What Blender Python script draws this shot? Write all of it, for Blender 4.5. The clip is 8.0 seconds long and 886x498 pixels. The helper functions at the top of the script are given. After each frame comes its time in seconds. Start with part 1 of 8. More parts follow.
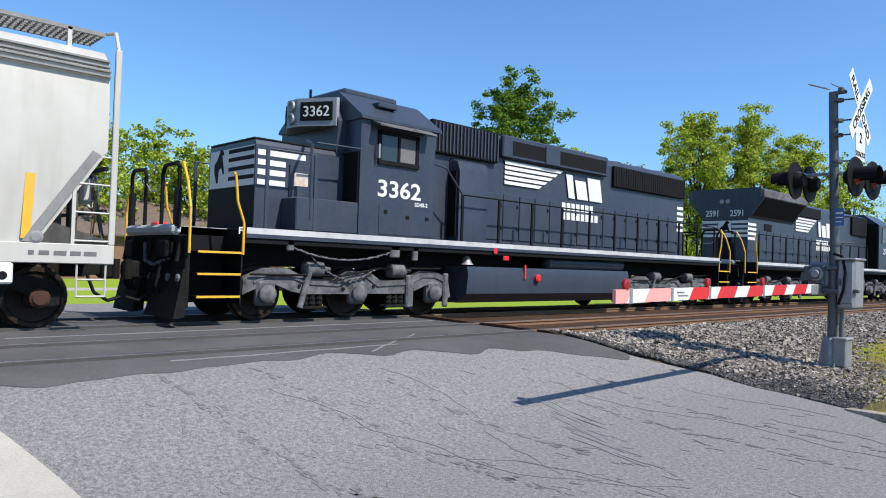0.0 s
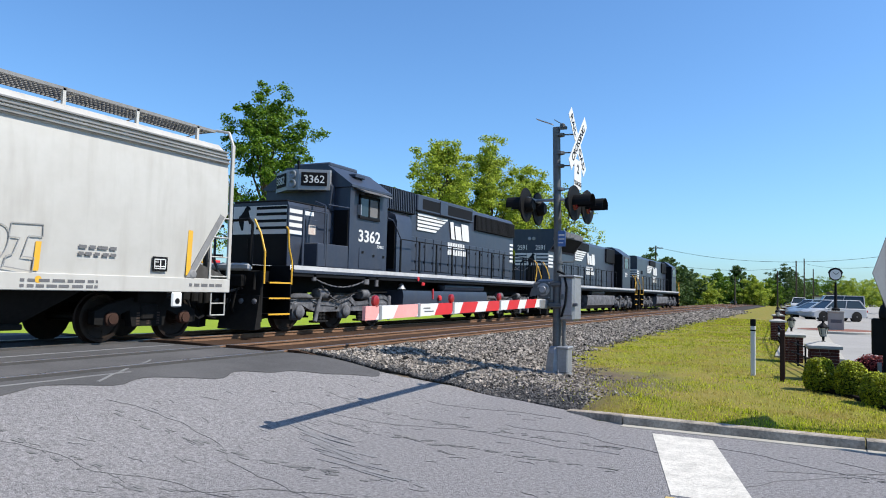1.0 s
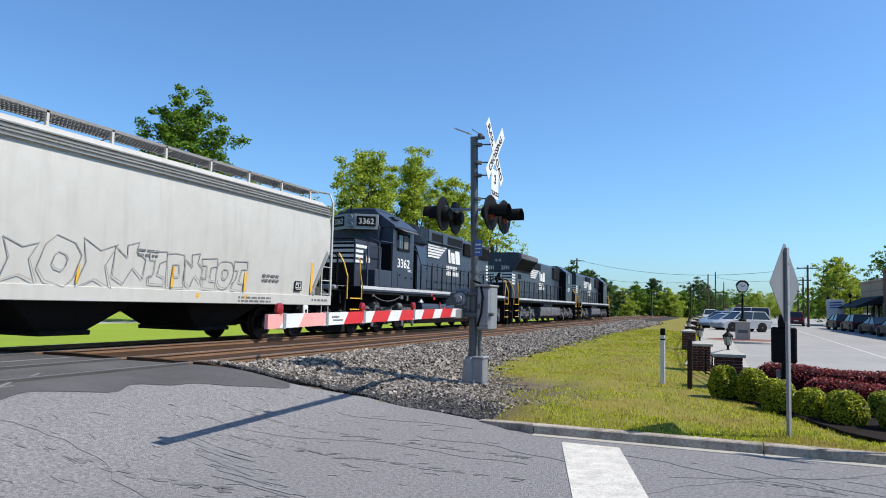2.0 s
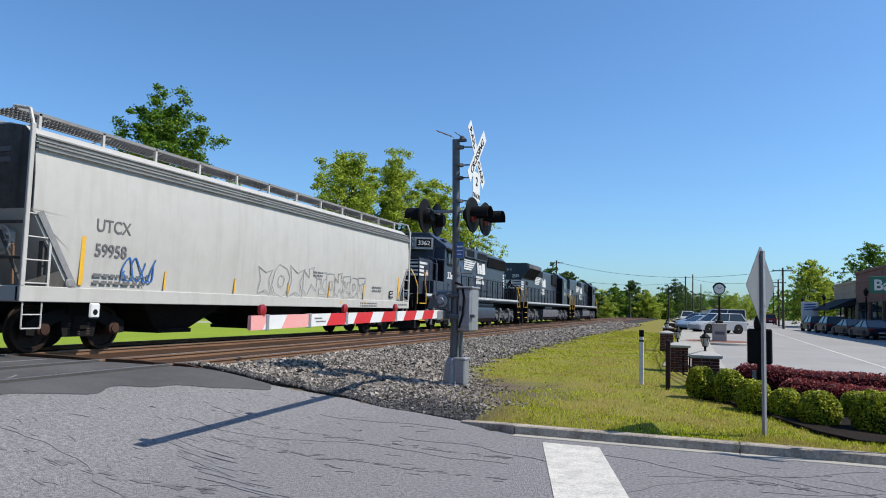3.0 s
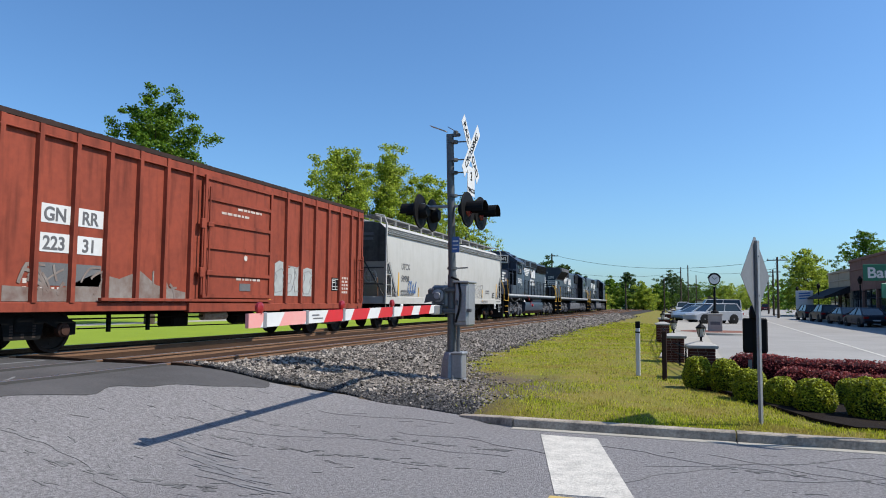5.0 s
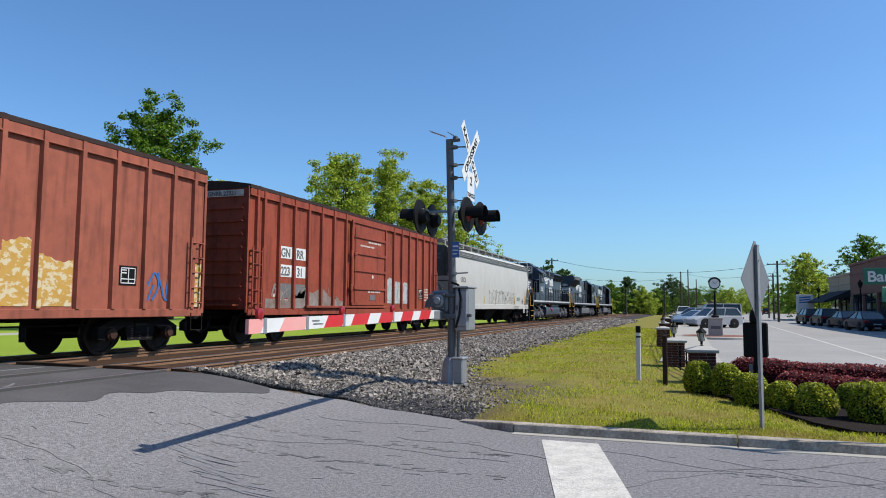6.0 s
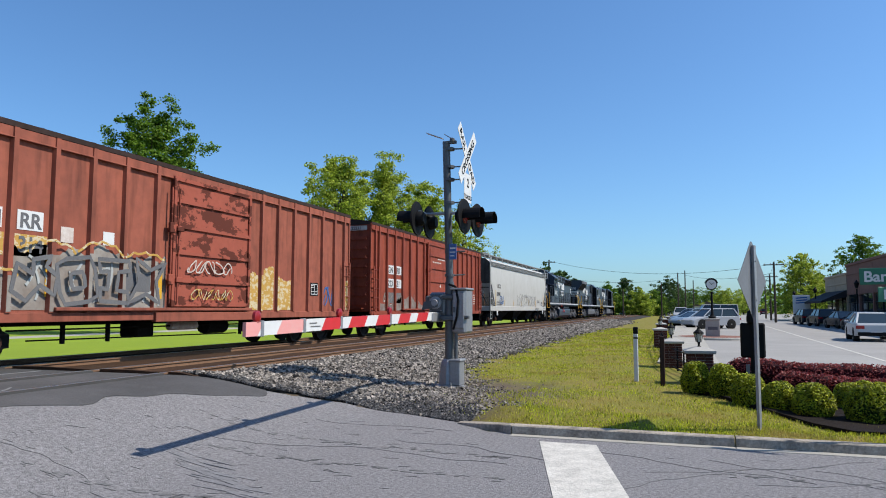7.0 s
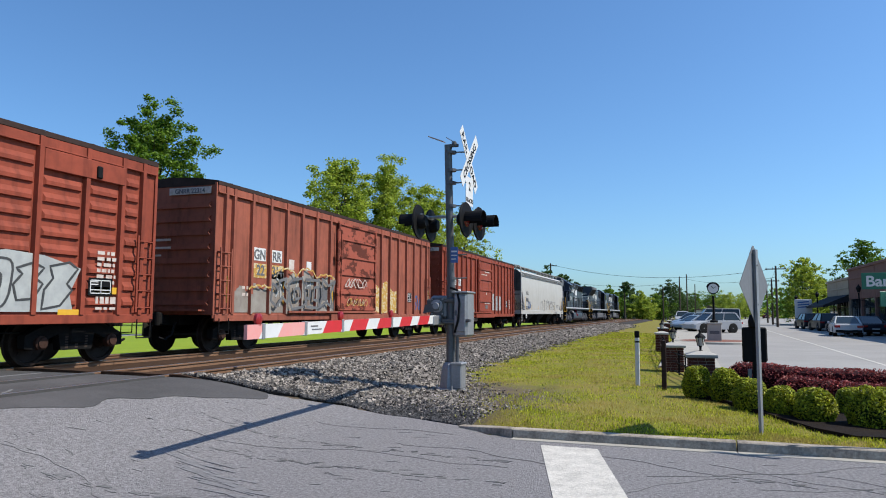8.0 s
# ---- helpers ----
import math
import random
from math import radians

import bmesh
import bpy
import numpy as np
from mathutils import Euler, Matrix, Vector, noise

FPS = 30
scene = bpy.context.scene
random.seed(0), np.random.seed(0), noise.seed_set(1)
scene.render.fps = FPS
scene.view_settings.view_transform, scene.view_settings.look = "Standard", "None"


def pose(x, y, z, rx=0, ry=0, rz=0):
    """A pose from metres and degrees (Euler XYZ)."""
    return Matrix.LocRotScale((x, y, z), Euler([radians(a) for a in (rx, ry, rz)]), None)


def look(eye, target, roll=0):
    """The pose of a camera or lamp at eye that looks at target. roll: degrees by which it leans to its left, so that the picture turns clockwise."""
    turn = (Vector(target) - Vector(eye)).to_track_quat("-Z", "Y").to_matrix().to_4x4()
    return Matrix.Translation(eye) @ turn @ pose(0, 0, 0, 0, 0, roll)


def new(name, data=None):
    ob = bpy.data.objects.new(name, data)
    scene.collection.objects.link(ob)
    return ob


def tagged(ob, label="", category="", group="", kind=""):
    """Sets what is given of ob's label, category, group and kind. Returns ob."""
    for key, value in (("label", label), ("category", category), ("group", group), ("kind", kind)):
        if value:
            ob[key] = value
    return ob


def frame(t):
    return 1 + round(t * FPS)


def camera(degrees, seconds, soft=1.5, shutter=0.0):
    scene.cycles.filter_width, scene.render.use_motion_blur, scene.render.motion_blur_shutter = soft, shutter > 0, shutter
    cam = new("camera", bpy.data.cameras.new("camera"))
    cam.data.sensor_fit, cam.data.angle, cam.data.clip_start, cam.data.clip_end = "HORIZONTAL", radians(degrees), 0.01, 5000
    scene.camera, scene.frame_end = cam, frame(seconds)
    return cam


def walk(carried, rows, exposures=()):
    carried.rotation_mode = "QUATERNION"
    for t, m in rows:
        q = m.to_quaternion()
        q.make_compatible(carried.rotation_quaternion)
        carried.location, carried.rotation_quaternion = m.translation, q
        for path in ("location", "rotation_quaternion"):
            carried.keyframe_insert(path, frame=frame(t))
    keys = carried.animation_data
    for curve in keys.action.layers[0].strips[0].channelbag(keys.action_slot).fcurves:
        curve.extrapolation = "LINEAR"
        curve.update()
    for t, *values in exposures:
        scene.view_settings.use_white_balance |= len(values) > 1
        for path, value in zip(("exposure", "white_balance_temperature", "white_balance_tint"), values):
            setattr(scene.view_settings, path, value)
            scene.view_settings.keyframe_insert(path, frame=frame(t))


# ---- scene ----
cam = camera(64.14, 8.0, soft=1.0)
PATH = [
    (0.0, pose(-0.050, -0.265, 1.670, 91.24, -1.90, 46.62)),
    (0.5, pose(-0.031, -0.301, 1.672, 93.10, -1.22, 33.47)),
    (1.0, pose(-0.096, -0.141, 1.642, 93.42, -1.36, 26.85)),
    (1.5, pose(0.030, -0.013, 1.593, 94.53, -1.89, 22.65)),
    (2.0, pose(0.008, 0.093, 1.603, 94.52, -1.44, 20.88)),
    (3.5, pose(0.000, 0.000, 1.600, 94.73, -1.48, 18.87)),
    (4.0, pose(0.000, 0.000, 1.600, 94.41, -1.08, 18.71)),
    (4.5, pose(0.000, 0.000, 1.600, 94.22, -0.76, 18.84)),
    (6.0, pose(0.000, 0.000, 1.600, 94.70, -0.36, 18.96)),
    (6.5, pose(0.000, 0.000, 1.600, 94.96, -0.37, 18.86)),
    (7.0, pose(0.000, 0.000, 1.600, 94.86, -0.11, 18.75)),
    (7.5, pose(0.000, 0.000, 1.600, 95.05, -0.27, 18.63)),
    (8.0, pose(0.000, 0.000, 1.600, 95.12, -0.29, 18.86)),
]
walk(cam, PATH, [(0.0, 0.45), (1.0, 0.48), (2.0, 0.38), (3.5, 0.2), (8.0, 0.2)])

# ---- light ----
SUN_TURN, SUN_RISE = math.atan2(0.975, 0.22), radians(49)
world = bpy.data.worlds.new("sky")
scene.world = world
world.use_nodes = True
wn = world.node_tree
sky = wn.nodes.new("ShaderNodeTexSky")
sky.sky_type, sky.sun_disc = "NISHITA", False
sky.sun_elevation, sky.sun_rotation = SUN_RISE, SUN_TURN
sky.air_density, sky.dust_density, sky.ozone_density = 1.0, 0.9, 2.2
wn.nodes["Background"].inputs[1].default_value = 0.117
tone = wn.nodes.new("ShaderNodeMix")
tone.data_type, tone.blend_type = "RGBA", "MULTIPLY"
tone.inputs[0].default_value = 1.0
tone.inputs[7].default_value = (0.66, 0.97, 1.25, 1)
wn.links.new(sky.outputs[0], tone.inputs[6])
wn.links.new(tone.outputs[2], wn.nodes["Background"].inputs[0])
sun = new("sun", bpy.data.lights.new("sun", "SUN"))
sun.data.energy, sun.data.angle, sun.data.color = 5.0, radians(0.53), (1.0, 0.935, 0.84)
sun.matrix_basis = look((0, 0, 60), (-math.sin(SUN_TURN) * 60, -math.cos(SUN_TURN) * 60, 60 - 60 * math.tan(SUN_RISE)))
scene.view_settings.exposure = 0.0


# ---- materials ----
def mat(name, base, second=None, rough=0.7, metal=0.0, grain=40.0, blotch=1.2, mix=0.5, bump=0.15, stretch=(1, 1, 1), vary=0.0, coat=0.0, dirt=None, dirt_amount=0.0):
    """A surface with grain and blotches between two colours, a fine relief and, if asked, streaks of dirt."""
    m = bpy.data.materials.new(name)
    m.use_nodes = True
    nt = m.node_tree
    n, l = nt.nodes, nt.links
    bsdf = n["Principled BSDF"]
    second = second or tuple(c * 0.72 for c in base)
    tc = n.new("ShaderNodeTexCoord")
    mp = n.new("ShaderNodeMapping")
    mp.inputs["Scale"].default_value = stretch
    l.new(tc.outputs["Object"], mp.inputs[0])

    def noise_at(scale, detail, rgh=0.6):
        x = n.new("ShaderNodeTexNoise")
        x.inputs["Scale"].default_value, x.inputs["Detail"].default_value, x.inputs["Roughness"].default_value = scale, detail, rgh
        l.new(mp.outputs[0], x.inputs["Vector"])
        return x

    def ramp(src, lo, hi):
        r = n.new("ShaderNodeMapRange")
        r.inputs[1].default_value, r.inputs[2].default_value = lo, hi
        l.new(src, r.inputs[0])
        return r.outputs[0]

    def blend(fac, a, b):
        x = n.new("ShaderNodeMix")
        x.data_type = "RGBA"
        for socket, v in ((x.inputs[0], fac), (x.inputs[6], a), (x.inputs[7], b)):
            if hasattr(v, "is_linked"):
                l.new(v, socket)
            else:
                socket.default_value = (*v, 1) if isinstance(v, tuple) else v
        return x.outputs[2]

    fine, wide = noise_at(grain, 4), noise_at(blotch, 5)
    both = n.new("ShaderNodeMath")
    both.operation = "ADD"
    l.new(ramp(fine.outputs[0], 0.3, 0.7), both.inputs[0])
    l.new(ramp(wide.outputs[0], 0.32, 0.68), both.inputs[1])
    half = n.new("ShaderNodeMath")
    half.operation = "MULTIPLY"
    half.inputs[1].default_value = mix
    l.new(both.outputs[0], half.inputs[0])
    col = blend(half.outputs[0], tuple(base), tuple(second))
    if dirt:
        streak = n.new("ShaderNodeTexNoise")
        streak.inputs["Scale"].default_value, streak.inputs["Detail"].default_value = 2.2, 6
        mp2 = n.new("ShaderNodeMapping")
        mp2.inputs["Scale"].default_value = (2.2, 2.2, 0.28)
        l.new(tc.outputs["Object"], mp2.inputs[0])
        l.new(mp2.outputs[0], streak.inputs["Vector"])
        lim = n.new("ShaderNodeMath")
        lim.operation = "MULTIPLY"
        lim.inputs[1].default_value = dirt_amount
        l.new(ramp(streak.outputs[0], 0.5, 0.75), lim.inputs[0])
        col = blend(lim.outputs[0], col, tuple(dirt))
    if vary:
        oi = n.new("ShaderNodeObjectInfo")
        hsv = n.new("ShaderNodeHueSaturation")
        l.new(col, hsv.inputs["Color"])
        mr = n.new("ShaderNodeMapRange")
        mr.inputs[3].default_value, mr.inputs[4].default_value = 1 - vary, 1 + vary
        l.new(oi.outputs["Random"], mr.inputs[0])
        l.new(mr.outputs[0], hsv.inputs["Value"])
        col = hsv.outputs[0]
    l.new(col, bsdf.inputs["Base Color"])
    rr = n.new("ShaderNodeMapRange")
    rr.inputs[3].default_value, rr.inputs[4].default_value = max(0.03, rough - 0.1), min(1, rough + 0.1)
    l.new(wide.outputs[0], rr.inputs[0])
    l.new(rr.outputs[0], bsdf.inputs["Roughness"])
    bsdf.inputs["Metallic"].default_value = metal
    bsdf.inputs["Coat Weight"].default_value = coat
    bsdf.inputs["Specular IOR Level"].default_value = 0.5 if rough < 0.6 else 0.14
    if bump:
        bp = n.new("ShaderNodeBump")
        bp.inputs["Strength"].default_value, bp.inputs["Distance"].default_value = bump, 0.02
        l.new(fine.outputs[0], bp.inputs["Height"])
        l.new(bp.outputs[0], bsdf.inputs["Normal"])
    return m


def island_mat(name, dark, light, rough=0.8, bump=0.0, leafy=0.0):
    """Many loose pieces, each with its own shade."""
    m = bpy.data.materials.new(name)
    m.use_nodes = True
    n, l = m.node_tree.nodes, m.node_tree.links
    bsdf = n["Principled BSDF"]
    g = n.new("ShaderNodeNewGeometry")
    r = n.new("ShaderNodeValToRGB")
    r.color_ramp.elements[0].color, r.color_ramp.elements[1].color = (*dark, 1), (*light, 1)
    l.new(g.outputs["Random Per Island"], r.inputs[0])
    l.new(r.outputs[0], bsdf.inputs["Base Color"])
    bsdf.inputs["Roughness"].default_value = rough
    bsdf.inputs["Specular IOR Level"].default_value = 0.25
    if leafy:
        tr = n.new("ShaderNodeBsdfTranslucent")
        l.new(r.outputs[0], tr.inputs[0])
        mx = n.new("ShaderNodeMixShader")
        mx.inputs[0].default_value = leafy
        l.new(bsdf.outputs[0], mx.inputs[1])
        l.new(tr.outputs[0], mx.inputs[2])
        l.new(mx.outputs[0], n["Material Output"].inputs[0])
    return m


def flake_mat(name, top, under, scale, edge, rough=0.75):
    """Paint that has flaked off in sharp-edged patches."""
    m = mat(name, top, tuple(c * 0.8 for c in top), rough, grain=8, blotch=1.5, bump=0.1)
    n, l = m.node_tree.nodes, m.node_tree.links
    bsdf = n["Principled BSDF"]
    old = bsdf.inputs["Base Color"].links[0].from_socket
    tc = n.new("ShaderNodeTexCoord")
    mp = n.new("ShaderNodeMapping")
    mp.inputs["Scale"].default_value = (1, 1, 1.6)
    l.new(tc.outputs["Object"], mp.inputs[0])
    x = n.new("ShaderNodeTexNoise")
    x.inputs["Scale"].default_value, x.inputs["Detail"].default_value, x.inputs["Roughness"].default_value = scale, 9, 0.62
    l.new(mp.outputs[0], x.inputs["Vector"])
    r = n.new("ShaderNodeMapRange")
    r.inputs[1].default_value, r.inputs[2].default_value = edge - 0.012, edge + 0.012
    l.new(x.outputs[0], r.inputs[0])
    mx = n.new("ShaderNodeMix")
    mx.data_type = "RGBA"
    l.new(r.outputs[0], mx.inputs[0])
    l.new(old, mx.inputs[6])
    mx.inputs[7].default_value = (*under, 1)
    l.new(mx.outputs[2], bsdf.inputs["Base Color"])
    return m


def glass_mat(name, tint=(0.02, 0.03, 0.035), rough=0.05):
    m = bpy.data.materials.new(name)
    m.use_nodes = True
    b = m.node_tree.nodes["Principled BSDF"]
    b.inputs["Base Color"].default_value = (*tint, 1)
    b.inputs["Roughness"].default_value = rough
    b.inputs["Specular IOR Level"].default_value = 0.5
    return m


ASPHALT_OLD = mat("old_asphalt", (0.352, 0.338, 0.341), (0.075, 0.073, 0.075), 0.92, grain=62, blotch=26, mix=0.5, bump=1.0)
ASPHALT_NEW = mat("new_asphalt", (0.108, 0.105, 0.107), (0.052, 0.052, 0.053), 0.9, grain=34, blotch=0.8, bump=0.35)
ASPHALT_STREET = mat("street_asphalt", (0.33, 0.318, 0.3), (0.23, 0.222, 0.21), 0.9, grain=30, blotch=0.3, bump=0.2)
CONCRETE = mat("concrete", (0.4, 0.377, 0.331), (0.277, 0.262, 0.231), 0.85, grain=50, blotch=1.5, bump=0.25)
KERB = mat("kerb_concrete", (0.5, 0.44, 0.36), (0.13, 0.11, 0.09), 0.9, grain=30, blotch=2.0, bump=0.4, dirt=(0.045, 0.04, 0.034), dirt_amount=0.6)
GRASS = mat("grass_soil", (0.13, 0.165, 0.01), (0.23, 0.155, 0.055), 0.95, grain=25, blotch=0.9, mix=0.5, bump=0.8)
FIELD = mat("far_grass", (0.238, 0.317, 0.0264), (0.167, 0.238, 0.0264), 0.95, grain=20, blotch=0.2, bump=0.4)
BALLAST = mat("ballast_bed", (0.07, 0.062, 0.056), (0.02, 0.018, 0.017), 0.95, grain=18, blotch=0.8, bump=1.0)
STONES = island_mat("ballast_stones", (0.01, 0.009, 0.008), (0.37, 0.328, 0.285), 0.95)
CRUMBS = island_mat("crumbled_asphalt", (0.012, 0.012, 0.013), (0.12, 0.117, 0.118), 0.95)
TRACKBED = mat("brown_track_bed", (0.075, 0.04, 0.022), (0.022, 0.015, 0.011), 0.95, grain=14, blotch=0.8, bump=1.0)
SOIL = mat("bare_soil", (0.193, 0.146, 0.1), (0.1, 0.077, 0.054), 0.95, grain=30, blotch=1.5, bump=0.9)
MULCH = mat("mulch", (0.02, 0.013, 0.01), (0.007, 0.005, 0.004), 0.95, grain=30, bump=1.0)
RUST = mat("rusty_steel", (0.24, 0.142, 0.085), (0.13, 0.07, 0.042), 0.85, grain=30)
RUBBER = mat("dusty_rubber", (0.075, 0.073, 0.071), (0.045, 0.044, 0.043), 0.9, grain=30, bump=0.2)
RAILTOP = mat("polished_rail", (0.462, 0.462, 0.462), (0.347, 0.347, 0.354), 0.3, metal=0.9, bump=0.0)
TIE = mat("creosote_timber", (0.075, 0.045, 0.026), (0.028, 0.019, 0.013), 0.9, grain=12, stretch=(1, 6, 6), vary=0.35, bump=0.5)
WHITE_PAINT = mat("road_paint_white", (0.64, 0.61, 0.55), (0.16, 0.155, 0.145), 0.85, grain=30, blotch=5, mix=0.34, bump=0.5)
YELLOW_PAINT = mat("road_paint_yellow", (0.539, 0.385, 0.1), (0.385, 0.308, 0.154), 0.8, grain=30, blotch=3)
BLACK = mat("black_enamel", (0.004, 0.0043, 0.005), (0.007, 0.007, 0.008), 0.66, grain=8, blotch=0.9, bump=0.03)
LOCO = mat("loco_black_paint", (0.023, 0.031, 0.051), (0.04, 0.048, 0.068), 0.36, grain=8, blotch=0.7, bump=0.04, dirt=(0.06, 0.06, 0.063), dirt_amount=0.4)
LOCO.node_tree.nodes["Principled BSDF"].inputs["Specular IOR Level"].default_value = 0.32
UNDER = mat("grimy_underframe", (0.014, 0.0132, 0.0128), (0.005, 0.005, 0.005), 0.9, grain=14, blotch=2, bump=0.2)
TRUCKGREY = mat("dusty_truck_frame", (0.17, 0.172, 0.185), (0.026, 0.026, 0.029), 0.7, grain=7, blotch=3, bump=0.2)
WHITE = mat("white_enamel", (0.616, 0.616, 0.607), (0.493, 0.493, 0.475), 0.5, grain=10, blotch=1.5, mix=0.35, bump=0.03)
HOPPER = mat("hopper_grey_white", (0.44, 0.43, 0.4), (0.36, 0.345, 0.315), 0.5, grain=3, blotch=0.4, mix=0.4, bump=0.03, dirt=(0.26, 0.235, 0.2), dirt_amount=0.3)
HOPGREY = mat("hopper_grey", (0.231, 0.231, 0.231), (0.154, 0.154, 0.154), 0.6, grain=10, bump=0.05)
# Hopper ends: soot, plus the shade of the end faces put into the colour.
HOPEND = mat("sooty_shaded_hopper_end", (0.1, 0.096, 0.09), (0.045, 0.043, 0.04), 0.75, grain=6, blotch=1.0, bump=0.05, dirt=(0.03, 0.026, 0.023), dirt_amount=0.7)
BOXRED = mat("boxcar_red", (0.29, 0.064, 0.036), (0.18, 0.042, 0.026), 0.62, grain=6, blotch=0.6, mix=0.5, bump=0.05, dirt=(0.055, 0.016, 0.011), dirt_amount=0.6)
BOXRUST = mat("boxcar_faded_red", (0.33, 0.1, 0.062), (0.19, 0.062, 0.042), 0.7, grain=4, blotch=0.6, mix=0.5, bump=0.08, dirt=(0.06, 0.024, 0.017), dirt_amount=0.6)
ROOFDARK = mat("weathered_roof_coating", (0.05, 0.03, 0.026), (0.022, 0.015, 0.013), 0.85, grain=8, blotch=1.2, bump=0.15)
BOXDARK = flake_mat("flaking_boxcar_door", (0.32, 0.085, 0.055), (0.1, 0.028, 0.018), 1.6, 0.53)
SAFETY = mat("safety_yellow", (0.66, 0.37, 0.0176), (0.528, 0.29, 0.0264), 0.5, grain=10, bump=0.03)
RED = mat("signal_red", (0.546, 0.0176, 0.0264), (0.44, 0.0264, 0.0264), 0.45, grain=10, bump=0.0)
PINK = mat("sun_faded_red", (0.66, 0.238, 0.22), (0.616, 0.308, 0.282), 0.5, grain=20, bump=0.0)
GALV = mat("galvanised_steel", (0.323, 0.331, 0.347), (0.216, 0.223, 0.231), 0.5, metal=0.5, grain=25, blotch=2)
MASTGREY = mat("mast_grey", (0.123, 0.131, 0.139), (0.077, 0.081, 0.085), 0.5, metal=0.4, grain=20, blotch=2)
GLASS = glass_mat("dark_glass")


def bare_patch(m, centre, size, soil):
    """Worn soil in the turf round a spot, with a ragged edge."""
    n, l = m.node_tree.nodes, m.node_tree.links
    bsdf = n["Principled BSDF"]
    old = bsdf.inputs["Base Color"].links[0].from_socket
    tc, mp, ln = n.new("ShaderNodeTexCoord"), n.new("ShaderNodeMapping"), n.new("ShaderNodeVectorMath")
    mp.inputs["Location"].default_value = (-centre[0] / size[0], -centre[1] / size[1], 0)
    mp.inputs["Scale"].default_value = (1 / size[0], 1 / size[1], 0)
    ln.operation = "LENGTH"
    l.new(tc.outputs["Object"], mp.inputs[0])
    l.new(mp.outputs[0], ln.inputs[0])
    x, ad, r, mx = n.new("ShaderNodeTexNoise"), n.new("ShaderNodeMath"), n.new("ShaderNodeMapRange"), n.new("ShaderNodeMix")
    x.inputs["Scale"].default_value, x.inputs["Detail"].default_value, x.inputs["Roughness"].default_value = 2.0, 8, 0.7
    l.new(tc.outputs["Object"], x.inputs["Vector"])
    l.new(ln.outputs["Value"], ad.inputs[0])
    l.new(x.outputs[0], ad.inputs[1])
    r.inputs[1].default_value, r.inputs[2].default_value = 1.25, 1.6
    l.new(ad.outputs[0], r.inputs[0])
    mx.data_type = "RGBA"
    l.new(r.outputs[0], mx.inputs[0])
    mx.inputs[6].default_value = (*soil, 1)
    l.new(old, mx.inputs[7])
    l.new(mx.outputs[2], bsdf.inputs["Base Color"])


def straw(m, tone, scale):
    """Dry patches among green blades."""
    n, l = m.node_tree.nodes, m.node_tree.links
    bsdf = n["Principled BSDF"]
    old = bsdf.inputs["Base Color"].links[0].from_socket
    tc, x, r, mx = n.new("ShaderNodeTexCoord"), n.new("ShaderNodeTexNoise"), n.new("ShaderNodeMapRange"), n.new("ShaderNodeMix")
    x.inputs["Scale"].default_value, x.inputs["Detail"].default_value, x.inputs["Roughness"].default_value = scale, 6, 0.65
    l.new(tc.outputs["Object"], x.inputs["Vector"])
    l.new(x.outputs[0], r.inputs[0])
    r.inputs[1].default_value, r.inputs[2].default_value, r.inputs[4].default_value = 0.48, 0.62, 0.8
    mx.data_type = "RGBA"
    l.new(r.outputs[0], mx.inputs[0])
    l.new(old, mx.inputs[6])
    mx.inputs[7].default_value = (*tone, 1)
    for link in list(old.links):
        if link.to_node.type == "BSDF_TRANSLUCENT":
            l.new(mx.outputs[2], link.to_socket)
    l.new(mx.outputs[2], bsdf.inputs["Base Color"])


bare_patch(GRASS, (-5.0, 11.6), (3.1, 3.4), (0.11, 0.085, 0.06))
LEAF = island_mat("leaf_green", (0.022, 0.065, 0.006), (0.2, 0.33, 0.03), 0.6, leafy=0.4)
LEAF_YELLOW = island_mat("leaf_spring", (0.08, 0.14, 0.013), (0.52, 0.6, 0.075), 0.6, leafy=0.45)
LEAF_DARK = island_mat("leaf_dark", (0.0231, 0.054, 0.0154), (0.1, 0.169, 0.0385), 0.6, leafy=0.25)
LEAF_RED = island_mat("leaf_red", (0.07, 0.009, 0.01), (0.4, 0.075, 0.068), 0.5, leafy=0.25)
LEAF_BOX = island_mat("leaf_shrub", (0.02, 0.045, 0.004), (0.58, 0.6, 0.04), 0.5, leafy=0.18)
BLADES = island_mat("grass_blades", (0.04, 0.08, 0.003), (0.66, 0.7, 0.04), 0.8, leafy=0.38)
BARK = mat("bark", (0.1, 0.077, 0.054), (0.0462, 0.0347, 0.027), 0.95, grain=20, stretch=(1, 1, 0.3), bump=0.6)
BRICK = mat("brick", (0.1, 0.0347, 0.027), (0.062, 0.0231, 0.0193), 0.9, grain=25, blotch=6, vary=0.25)
straw(BLADES, (0.4, 0.29, 0.1), 0.6)


